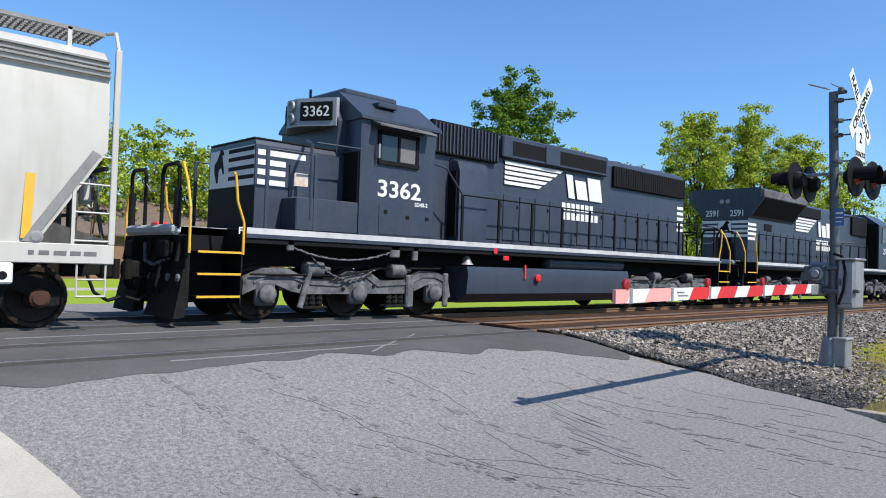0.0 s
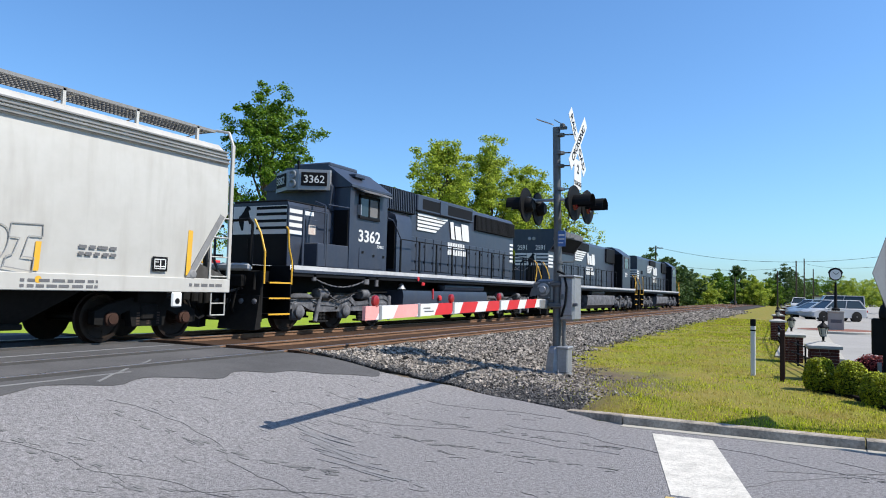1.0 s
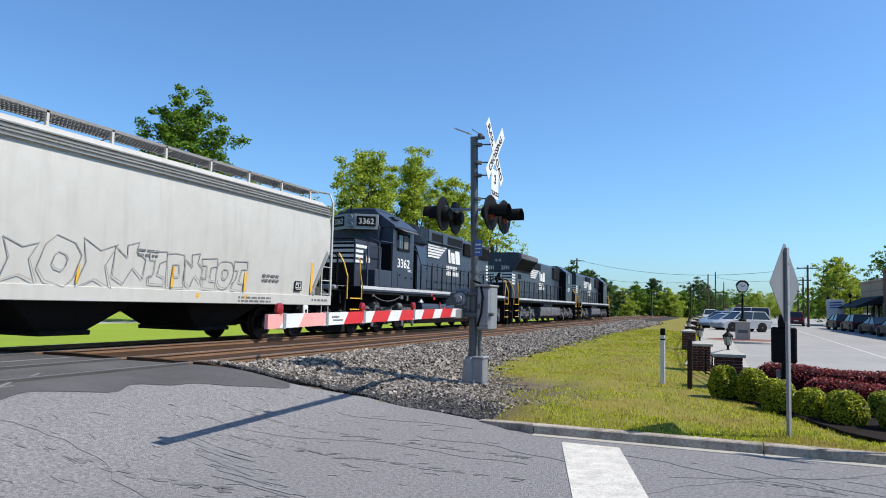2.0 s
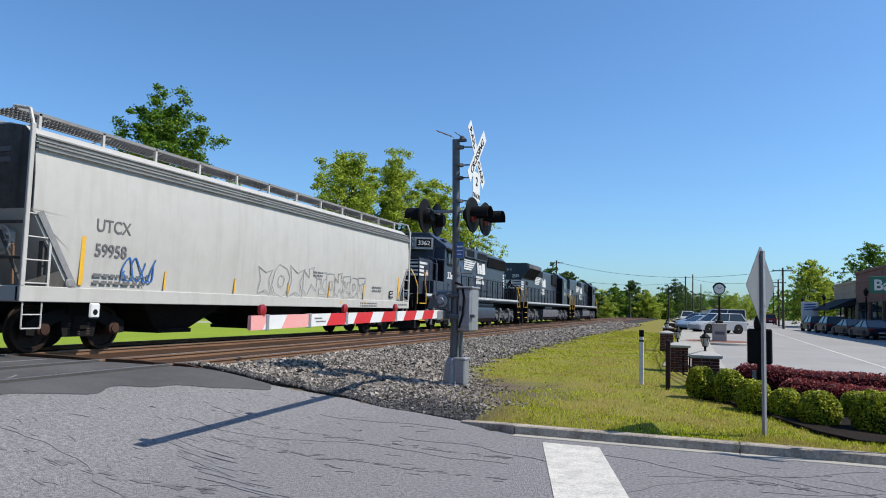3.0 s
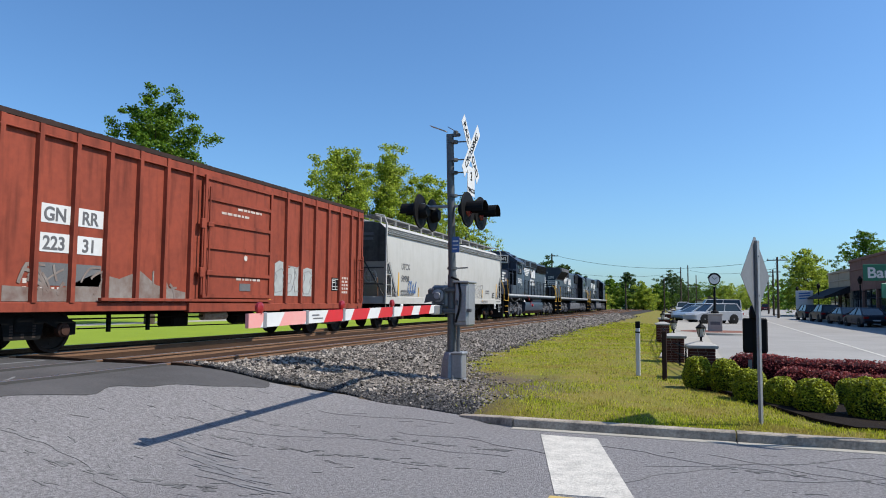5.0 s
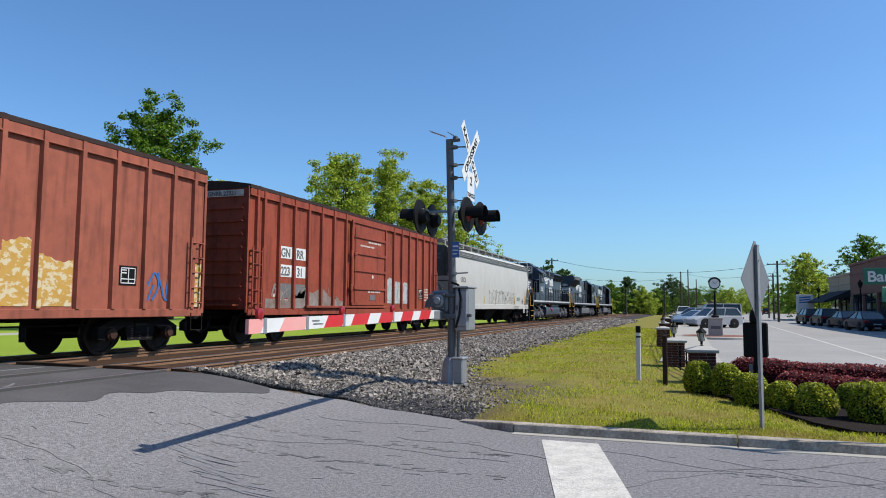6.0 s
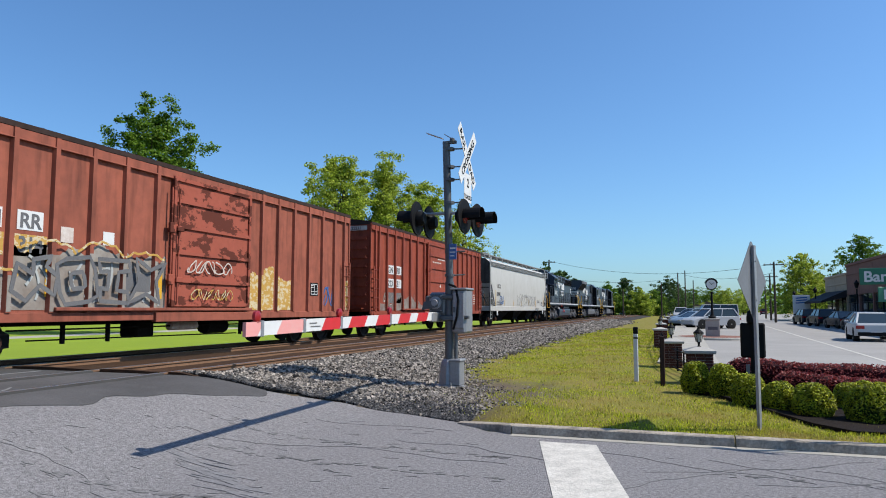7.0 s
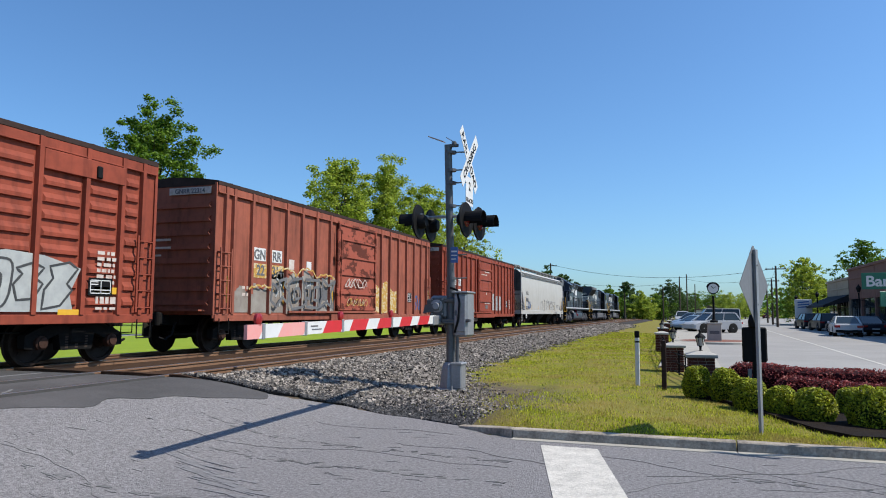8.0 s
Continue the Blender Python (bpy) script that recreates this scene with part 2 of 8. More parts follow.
# ---- mesh building ----
class Shape:
    """Collects vertices and faces; every piece is closed."""

    def __init__(self):
        self.v, self.f = [], []

    def add(self, v, f):
        o = len(self.v)
        self.v += [tuple(p) for p in v]
        self.f += [tuple(i + o for i in q) for q in f]
        return self

    def box(self, x0, x1, y0, y1, z0, z1, ch=0.0):
        c, h = Vector(((x0 + x1) / 2, (y0 + y1) / 2, (z0 + z1) / 2)), Vector((abs(x1 - x0) / 2, abs(y1 - y0) / 2, abs(z1 - z0) / 2))
        if ch <= 0:
            v = [c + Vector((sx * h.x, sy * h.y, sz * h.z)) for sx in (-1, 1) for sy in (-1, 1) for sz in (-1, 1)]
            return self.add(v, [(0, 1, 3, 2), (4, 6, 7, 5), (0, 4, 5, 1), (2, 3, 7, 6), (0, 2, 6, 4), (1, 5, 7, 3)])
        ch = min(ch, min(h) * 0.9)
        v, idx = [], {}
        for sx in (-1, 1):
            for sy in (-1, 1):
                for sz in (-1, 1):
                    for ax in range(3):
                        p = [h.x - ch, h.y - ch, h.z - ch]
                        p[ax] += ch
                        idx[sx, sy, sz, ax] = len(v)
                        v.append(c + Vector((sx * p[0], sy * p[1], sz * p[2])))
        f = []
        for ax in range(3):
            a, b = [i for i in range(3) if i != ax]
            for s in (-1, 1):
                q = []
                for sa, sb in ((-1, -1), (1, -1), (1, 1), (-1, 1)):
                    k = [0, 0, 0]
                    k[ax], k[a], k[b] = s, sa, sb
                    q.append(idx[k[0], k[1], k[2], ax])
                f.append(q)
            for sa in (-1, 1):
                for sb in (-1, 1):
                    lo, hi = [0, 0, 0], [0, 0, 0]
                    lo[ax], hi[ax] = -1, 1
                    lo[a] = hi[a] = sa
                    lo[b] = hi[b] = sb
                    f.append([idx[(*lo, a)], idx[(*hi, a)], idx[(*hi, b)], idx[(*lo, b)]])
        for sx in (-1, 1):
            for sy in (-1, 1):
                for sz in (-1, 1):
                    f.append([idx[sx, sy, sz, i] for i in range(3)])
        return self.add(v, f)

    def cyl(self, p, q, r, r2=None, n=12):
        p, q = Vector(p), Vector(q)
        r2 = r if r2 is None else r2
        d = (q - p).normalized()
        a = d.orthogonal().normalized()
        b = d.cross(a)
        ring = [(math.cos(i * math.tau / n), math.sin(i * math.tau / n)) for i in range(n)]
        v = [p + r * (c * a + s * b) for c, s in ring] + [q + r2 * (c * a + s * b) for c, s in ring]
        f = [(i, (i + 1) % n, n + (i + 1) % n, n + i) for i in range(n)]
        return self.add(v, f + [tuple(range(n - 1, -1, -1)), tuple(range(n, 2 * n))])

    def tube(self, pts, r, n=6):
        for a, b in zip(pts, pts[1:]):
            self.cyl(a, b, r, n=n)
        return self

    def lathe(self, base, axis, prof, n=16):
        """prof: (distance along the axis, radius)."""
        base, d = Vector(base), Vector(axis).normalized()
        a = d.orthogonal().normalized()
        b = d.cross(a)
        v = []
        for h, r in prof:
            v += [base + d * h + r * (math.cos(i * math.tau / n) * a + math.sin(i * math.tau / n) * b) for i in range(n)]
        f = [(k * n + i, k * n + (i + 1) % n, (k + 1) * n + (i + 1) % n, (k + 1) * n + i) for k in range(len(prof) - 1) for i in range(n)]
        return self.add(v, f + [tuple(range(n - 1, -1, -1)), tuple(range((len(prof) - 1) * n, len(prof) * n))])

    def prism(self, poly, axis, a, b):
        """A flat outline pushed from a to b along an axis; the outline gives the other two coordinates in order."""
        def put(p, h):
            return (h, p[0], p[1]) if axis == "x" else (p[0], h, p[1]) if axis == "y" else (p[0], p[1], h)
        n = len(poly)
        v = [put(p, a) for p in poly] + [put(p, b) for p in poly]
        return self.add(v, [tuple(range(n - 1, -1, -1)), tuple(range(n, 2 * n))] + [(i, (i + 1) % n, n + (i + 1) % n, n + i) for i in range(n)])

    def loft(self, loops):
        """Loops of the same number of points, joined one to the next and closed at both ends."""
        n = len(loops[0])
        v = [p for lp in loops for p in lp]
        f = [(k * n + i, k * n + (i + 1) % n, (k + 1) * n + (i + 1) % n, (k + 1) * n + i) for k in range(len(loops) - 1) for i in range(n)]
        return self.add(v, f + [tuple(range(n - 1, -1, -1)), tuple(range((len(loops) - 1) * n, len(loops) * n))])

    def moved(self, m):
        self.v = [tuple(m @ Vector(p)) for p in self.v]
        return self

    def mesh(self, name, material, smooth=False):
        me = bpy.data.meshes.new(name)
        me.from_pydata(self.v, [], self.f)
        bm = bmesh.new()
        bm.from_mesh(me)
        bmesh.ops.recalc_face_normals(bm, faces=bm.faces)
        bm.to_mesh(me)
        bm.free()
        me.materials.append(material)
        if smooth:
            me.shade_smooth()
            me.set_sharp_from_angle(angle=radians(35))
        return me


def part(name, shape, material, parent, label="", smooth=False):
    ob = new(name, shape.mesh(name, material, smooth) if isinstance(shape, Shape) else shape)
    ob.parent = parent
    return tagged(ob, label, kind="stuff" if name in ("graffiti_tag", "stencil", "name_bar") else "")


def thing(name, m, label, category, group="", kind=""):
    ob = new(name)
    ob.empty_display_size = 0.3
    ob.matrix_basis = m
    return tagged(ob, label, category, group, kind)


def solid(name, shape, material, label, category="", kind="", m=None, smooth=False, group=""):
    ob = new(name, shape.mesh(name, material, smooth))
    if m:
        ob.matrix_basis = m
    return tagged(ob, label, category, group, kind)


LETTERS = {}


def letters(text, size, material, bold=0.0, shear=0.0, align="CENTER"):
    """The mesh of a written word, upright in the xy plane."""
    key = (text, size, material.name, bold, shear, align)
    if key not in LETTERS:
        cu = bpy.data.curves.new("text", "FONT")
        cu.body, cu.size, cu.extrude, cu.offset, cu.shear = text, size, 0.004, bold, shear
        cu.align_x, cu.align_y = align, "BOTTOM_BASELINE"
        tmp = new("text", cu)
        me = bpy.data.meshes.new_from_object(tmp.evaluated_get(bpy.context.evaluated_depsgraph_get()))
        bpy.data.objects.remove(tmp)
        me.materials.clear()
        me.materials.append(material)
        LETTERS[key] = me
    return LETTERS[key]


def word(name, text, size, material, parent, m, bold=0.0, shear=0.0, align="CENTER", wide=1.0):
    ob = new(name, letters(text, size, material, bold, shear, align))
    ob.parent = parent
    ob.matrix_basis = m @ Matrix.Diagonal((wide, 1, 1, 1))
    return ob


def on_side(x, y, z):
    """Upright on a car's side that faces +x; the word runs along +y."""
    return Matrix.Translation((x, y, z)) @ Matrix(((0, 0, 1, 0), (1, 0, 0, 0), (0, 1, 0, 0), (0, 0, 0, 1)))


def on_end(x, y, z):
    """Upright on an end that faces -y."""
    return Matrix.Translation((x, y, z)) @ Matrix.Rotation(radians(90), 4, "X")


# ---- the ground ----
def step(a, b, x):
    k = min(1, max(0, (x - a) / (b - a)))
    return k * k * (3 - 2 * k)


RAIL = 0.52


def road_z(x):
    return 0.47 * step(-4.3, -8.0, x) if x > -11 else 0.1 + 0.37 * step(-23, -14.8, x)


def bed_z(x):
    """Across the tracks: ballast shoulders and the grass bank down to the street."""
    if x > -5.2:
        return 0.02 + 0.13 * step(1.5, -5.2, x)
    if x > -10:
        return 0.15 + 0.22 * step(-5.2, -7.7, x)
    return 0.08 + 0.29 * step(-17, -14.9, x)


def road_edge(x):
    """The far edge of the crossing road."""
    pts = [(-60, 10.2), (-8.6, 10.2), (-7.2, 10.0), (-6.4, 10.0), (-5.2, 10.55), (-4.0, 10.2), (-3.0, 9.7), (-2.5, 9.15), (40, 9.0)]
    for (a, b), (c, d) in zip(pts, pts[1:]):
        if x <= c:
            return b + (d - b) * max(0, (x - a)) / (c - a)
    return 9.0


ROAD_NEAR = 1.25


def pavement_edge(x):
    """The near kerb line, which draws back towards the railway."""
    return ROAD_NEAR - 0.6 * step(-4.6, -8.5, x)


def ground_z(x, y):
    e = road_edge(x)
    if ROAD_NEAR - 0.3 < y < e:
        return road_z(x)
    if y <= ROAD_NEAR - 0.3:
        return road_z(x) + 0.08
    k = step(e, e + 0.9, y)
    return road_z(x) * (1 - k) + (bed_z(x) + (0.1 if x > -2.6 else 0) * step(30, 9, y) * (1 - step(0.2, 1.8, x) * step(9.5, 10.4, y))) * k


def gravel_edge(y):
    """Where the ballast gives way to grass, beside the track."""
    pts = [(9.0, -2.6), (12, -3.0), (13.5, -3.5), (15, -4.4), (18, -5.2), (40, -5.6), (900, -5.6)]
    for (a, b), (c, d) in zip(pts, pts[1:]):
        if y <= c:
            return b + (d - b) * max(0, y - a) / (c - a)
    return -5.6


def sheet(name, xs, y_lo, y_hi, ny, zf, material, label, kind="structure", thick=0.12, category="", bend=1.0):
    """A slab that follows the ground between two edges."""
    s = Shape()
    top, low = [], []
    for x in xs:
        a, b = y_lo(x), y_hi(x)
        row = [a + (b - a) * (j / ny) ** bend for j in range(ny + 1)]
        top.append([(x, y, zf(x, y)) for y in row])
    nx, m = len(xs), ny + 1
    v = [p for r in top for p in r]
    v += [(p[0], p[1], p[2] - thick) for p in v]
    n = nx * m
    f = []
    for i in range(nx - 1):
        for j in range(ny):
            a = i * m + j
            f += [(a, a + m, a + m + 1, a + 1), (n + a, n + a + 1, n + a + m + 1, n + a + m)]
        a, b = i * m, i * m + ny
        f += [(a, n + a, n + a + m, a + m), (b, b + m, n + b + m, n + b)]
    for j in range(ny):
        a, b = j, (nx - 1) * m + j
        f += [(a, a + 1, n + a + 1, n + a), (b, n + b, n + b + 1, b + 1)]
    s.add(v, f)
    return solid(name, s, material, label, category, kind, smooth=True)


def spread(*stops):
    out = []
    for a, b, d in stops:
        n = max(1, round((b - a) / d))
        out += [a + (b - a) * i / n for i in range(n)]
    return out + [stops[-1][1]]


def rough_at(x, y, scale, amount, seed=0.0):
    return amount * noise.noise(Vector((x * scale + seed, y * scale, seed)))


def build_ground():
    xs = spread((-1800, -200, 200), (-200, -30, 12), (-30, -16, 1.0), (-16, 4, 0.25), (4, 20, 2), (20, 200, 15), (200, 1800, 200))
    ys = spread((-900, -60, 120), (-60, -4, 7), (-4, 24, 0.3), (24, 60, 2), (60, 200, 12), (200, 3000, 200))
    s = Shape()
    v = []
    for x in xs:
        for y in ys:
            z = ground_z(x, y)
            covered = (-5.7 if abs(x) < 39 else ROAD_NEAR - 0.6) < y < road_edge(x) - 0.05 or (x > 0.9 + max(0, (y - 90) * 0.058) and y > 20 and x < 17.5 + max(0, (y - 60) * 0.085)) or (x > 6.9 and 8 < y < 60 and x < 17.5) or (x > -2.4 and 8.4 < y < 9.1)
            v.append((x, y, z - 0.14 if covered else z + rough_at(x, y, 0.8, 0.035) * (1 if -60 < x < 60 else 0)))
    m = len(ys)
    s.add(v, [(i * m + j, (i + 1) * m + j, (i + 1) * m + j + 1, i * m + j + 1) for i in range(len(xs) - 1) for j in range(m - 1)])
    solid("ground", s, GRASS, "patchy spring grass over bare soil", kind="structure", smooth=True)


def build_road():
    xs = spread((-60, -18, 3), (-18, -2, 0.25), (-2, 60, 2))
    sheet("road", xs, pavement_edge, road_edge, 24, lambda x, y: road_z(x), ASPHALT_OLD, "old grey cracked asphalt road climbing to the crossing", thick=0.1)
    px = spread((-15.2, -6.3, 0.12))

    def far(x):
        return road_edge(x) - 0.02 if x < -7.3 else road_edge(x) - 0.02 - step(-7.3, -6.4, x) * 0.9

    def wob(y):
        return -7.25 + 0.25 * math.sin(y * 0.9) + rough_at(0, y, 1.5, 0.35, 3) + 0.75 * step(8.2, 9.7, y) - 0.35 * step(7, 2, y)
    s = Shape()
    ys = spread((ROAD_NEAR - 0.58, 10.0, 0.15))
    rows = []
    for y in ys:
        w = wob(y)
        rows.append([(-15.2 + (w + 15.2) * i / 40, y, road_z(-15.2 + (w + 15.2) * i / 40) + 0.012) for i in range(41)])
    v = [p for r in rows for p in r]
    n = len(v)
    v += [(p[0], p[1], p[2] - 0.04) for p in v]
    f = []
    for j in range(len(ys) - 1):
        for i in range(40):
            a = j * 41 + i
            f += [(a, a + 1, a + 42, a + 41), (n + a, n + a + 41, n + a + 42, n + a + 1)]
        a, b = j * 41, j * 41 + 40
        f += [(a, a + 41, n + a + 41, n + a), (b, n + b, n + b + 41, b + 41)]
    s.add(v, f)
    solid("road_patch", s, ASPHALT_NEW, "newer dark asphalt patch across the railway crossing", kind="structure", smooth=True)
    sheet("pavement", spread((-40, -10, 2), (-10, -4, 0.3), (-4, 40, 2)), lambda x: -6, lambda x: pavement_edge(x) - 0.02, 4, lambda x, y: road_z(x) + 0.07, CONCRETE, "pale concrete pavement beside the road", thick=0.3)
    # stop bar and yellow line
    solid("road_marking_stop_bar", Shape().prism([(-1.7, 8.66), (-1.02, 8.64), (-0.42, 6.1), (-1.07, 6.04)], "z", -0.004, 0.006), WHITE_PAINT, "worn white painted stop bar", kind="structure")
    for k, y in enumerate((5.6, 5.86)):
        sheet("road_marking_centre_line", [-1.1, 5, 20, 40], lambda x, y=y: y, lambda x, y=y: y + 0.12, 1, lambda x, y: 0.006, YELLOW_PAINT, "worn yellow painted centre line", thick=0.01)
    # main street
    st = Shape().prism([(0.9, 20.5), (6.9, 20.5), (6.9, 8.9), (17.5, 8.9), (17.5, 60), (48, 420), (20, 420), (0.9, 90)], "z", -0.14, 0.02)
    solid("street", st, ASPHALT_STREET, "pale grey asphalt main street beside the railway", kind="structure")
    s = Shape()
    s.prism([(5.45, 14), (5.57, 14), (5.57 + 0.031 * 190, 204), (5.45 + 0.031 * 190, 204)], "z", 0.018, 0.026)
    solid("street_edge_line", s, WHITE_PAINT, "white painted edge line along the street", kind="structure")

    # bright field across the railway
    sheet("field", spread((-150, -30, 12), (-30, -17.2, 0.8)), lambda x: -80, lambda x: 420, 60, lambda x, y: 0.13 + 0.02 * math.sin(x * 0.3), FIELD, "bright green mown field across the railway", thick=0.3)


build_ground()
build_road()


# ---- tracks ----
FAR_TRACK, NEAR_TRACK = -12.75, -9.17


def build_tracks():
    tie = Shape().box(-1.3, 1.3, -0.11, 0.11, -0.16, 0.0, 0.015).mesh("tie", TIE)
    for name, cx, far in (("near_track", NEAR_TRACK, 1), ("far_track", FAR_TRACK, 0)):
        tr = thing(name, pose(cx, 0, 0), "rusty steel rails on dark timber ties in grey ballast", "railway track", "railway tracks")
        for sx in (-0.755, 0.755):
            r = Shape()
            prof = [(-0.07, 0), (0.07, 0), (0.07, 0.012), (0.012, 0.03), (0.012, 0.125), (0.036, 0.14), (0.036, 0.168), (-0.036, 0.168), (-0.036, 0.14), (-0.012, 0.125), (-0.012, 0.03), (-0.07, 0.012)]
            r.prism([(sx + a, RAIL - 0.172 + b) for a, b in prof], "y", -150, 900)
            rail = part("rail", r, RUST, tr)
            t = Shape().prism([(sx - 0.03, RAIL - 0.004), (sx + 0.03, RAIL - 0.004), (sx + 0.024, RAIL), (sx - 0.024, RAIL)], "y", -150, 900)
            part("running_surface", t, RAILTOP, rail, "bright polished rail head")
        y, k = 10.3, 0
        while y < (95 if far else 55):
            o = part("tie", tie, TIE, tr)
            o.matrix_basis = pose(random.uniform(-0.06, 0.06), y, RAIL - 0.175 + random.uniform(-0.012, 0.006), 0, 0, random.uniform(-1.5, 1.5))
            y += 0.53
        rest = Shape()
        while y < 400:
            rest.box(-1.3, 1.3, y - 0.11, y + 0.11, RAIL - 0.33, RAIL - 0.175)
            y += 0.53
        tagged(part("far_ties", rest, TIE, tr), kind="stuff")
        plates = Shape()
        y = 10.3
        while y < 60:
            for sx in (-0.755, 0.755):
                plates.box(sx - 0.17, sx + 0.17, y - 0.09, y + 0.09, RAIL - 0.176, RAIL - 0.158)
                for dx, dy in ((-0.11, 0.05), (0.11, -0.05), (0.11, 0.06)):
                    plates.box(sx + dx - 0.02, sx + dx + 0.02, y + dy - 0.02, y + dy + 0.02, RAIL - 0.16, RAIL - 0.12)
            y += 0.53
        tagged(part("tie_plates", plates, RUST, tr, "rusty tie plates with spikes"), kind="stuff")
    # flangeway gaps in the crossing surface
    fl = Shape()
    for cx in (NEAR_TRACK, FAR_TRACK):
        for sx in (-0.755, 0.755):
            fl.box(cx + sx - 0.09, cx + sx + 0.09, ROAD_NEAR + 0.1, 9.9, 0.47, 0.515)
    solid("rail_flangeway", fl, RUBBER, "dusty dark rubber flangeway strips along the rails", kind="structure")
    # ballast
    sheet("ballast", spread((-17, -4.6, 0.3)), lambda x: road_edge(x) + 0.02 + 0.25 * step(-7, -5, x) * abs(math.sin(x * 3)), lambda x: 500 if x < -6.4 else 16 + 60 * step(-4.6, -6.4, x) ** 2, 60,
          lambda x, y: ground_z(x, y) + 0.03 - 0.1 * step(-5.6, -4.6, x) - 0.1 * step(-15.5, -17, x) + rough_at(x, y, 2.0, 0.03), BALLAST, "bed of grey crushed ballast stone", thick=0.2, bend=2.2)
    sheet("track_bed", spread((-14.7, -7.75, 0.35)), lambda x: road_edge(x) - 0.1, lambda x: 500, 70, lambda x, y: ground_z(x, y) + 0.05 + rough_at(x, y, 2.0, 0.03) - 0.05 * step(-14.2, -14.7, x) - 0.05 * step(-8.1, -7.75, x), TRACKBED, "rust-stained fouled ballast between the ties", thick=0.15, bend=2.2)
    random.seed(5)
    kinds = []
    for k in range(10):
        v = []
        for sx in (-1, 1):
            for sy in (-1, 1):
                for sz in (-1, 1):
                    v.append(Vector((sx * random.uniform(0.5, 1), sy * random.uniform(0.5, 1), sz * random.uniform(0.4, 0.9))))
        kinds.append(v)
    faces = [(0, 1, 3, 2), (4, 6, 7, 5), (0, 4, 5, 1), (2, 3, 7, 6), (0, 2, 6, 4), (1, 5, 7, 3)]
    vs, fs = [], []

    def stone(x, y, r):
        k = step(-5.6, -4.8, x)
        z = ground_z(x, y) + (0.045 + rough_at(x, y, 2.0, 0.03)) * (1 - k) + (0.004 + rough_at(x, y, 0.8, 0.035)) * k
        m = Euler((random.uniform(0, 6), random.uniform(0, 6), random.uniform(0, 6))).to_matrix()
        o = len(vs)
        c = Vector((x, y, z))
        vs.extend(tuple(c + m @ (p * r)) for p in random.choice(kinds))
        fs.extend(tuple(i + o for i in q) for q in faces)
    for _ in range(118000):
        y = 9.5 + 75 * random.random() ** 2.2
        x = random.uniform(-8.2, -2.0)
        e = gravel_edge(y)
        if y < road_edge(x) + 0.03 or (x > -7.5 and random.random() < 0.75 * step(0.75, 0.1, y - road_edge(x))) or (x > -5.7 and random.random() < step(e - 1.0, e + 0.4, x + 0.9 * rough_at(x, y, 1.3, 1.0))):
            continue
        stone(x, y, (random.uniform(0.011, 0.032) if random.random() < 0.95 else random.uniform(0.035, 0.055)) * (1 + step(20, 70, y) * 1.2) * (1 - 0.35 * step(-4.8, -3.4, x)))
    def put(name, material, label):
        me = bpy.data.meshes.new(name)
        me.from_pydata(vs, [], fs)
        me.materials.append(material)
        tagged(new(name, me), label, "stones", kind="stuff")
    put("ballast_stones", STONES, "loose crushed grey and brown ballast stones")
    # a strip of crumbled asphalt along the edge of the road
    vs, fs = [], []
    for _ in range(9000):
        x = random.uniform(-7.6, -2.9)
        y = road_edge(x) + abs(random.gauss(0, 0.38)) + 0.02
        stone(x, y, random.uniform(0.01, 0.026))
    put("asphalt_crumbs", CRUMBS, "dark crumbled asphalt chips along the road edge")


build_tracks()


# ---- the train ----
ROLLING, WHEELS = [], []


def wheelset(parent, y, r, half=0.78):
    """Two wheels with tread, flange and hub on one axle, turning about x."""
    s = Shape().cyl((-half - 0.25, 0, 0), (half + 0.25, 0, 0), 0.075, n=10)
    for sx in (-1, 1):
        prof = [(-0.075, r * 0.55), (-0.072, r + 0.03), (-0.045, r + 0.028), (-0.035, r), (0.07, r - 0.012), (0.072, r * 0.84), (0.03, r * 0.8), (0.015, r * 0.36), (0.07, r * 0.32), (0.085, r * 0.18)]
        s.lathe((sx * half, 0, 0), (sx, 0, 0), prof, 26)
        for k in range(5):
            a = k * math.tau / 5
            s.box(sx * half + sx * 0.02 - 0.012, sx * half + sx * 0.02 + 0.012, math.cos(a) * r * 0.6 - 0.03, math.cos(a) * r * 0.6 + 0.03, math.sin(a) * r * 0.6 - 0.03, math.sin(a) * r * 0.6 + 0.03)
    ob = part("wheelset", s, WHEELSTEEL, parent, "rust-brown steel wheels with bright treads", smooth=True)
    ob.matrix_basis = pose(0, y, r)
    WHEELS.append((ob, y, r))
    return ob


WHEELSTEEL = mat("wheel_steel", (0.04, 0.028, 0.022), (0.015, 0.012, 0.01), 0.6, metal=0.4, grain=10, blotch=3, bump=0.1)
SPRING = mat("spring_steel", (0.08, 0.055, 0.045), (0.03, 0.024, 0.02), 0.7, metal=0.3)
RUSTCAP = mat("rusty_bearing_cap", (0.07, 0.034, 0.024), (0.03, 0.017, 0.013), 0.8)


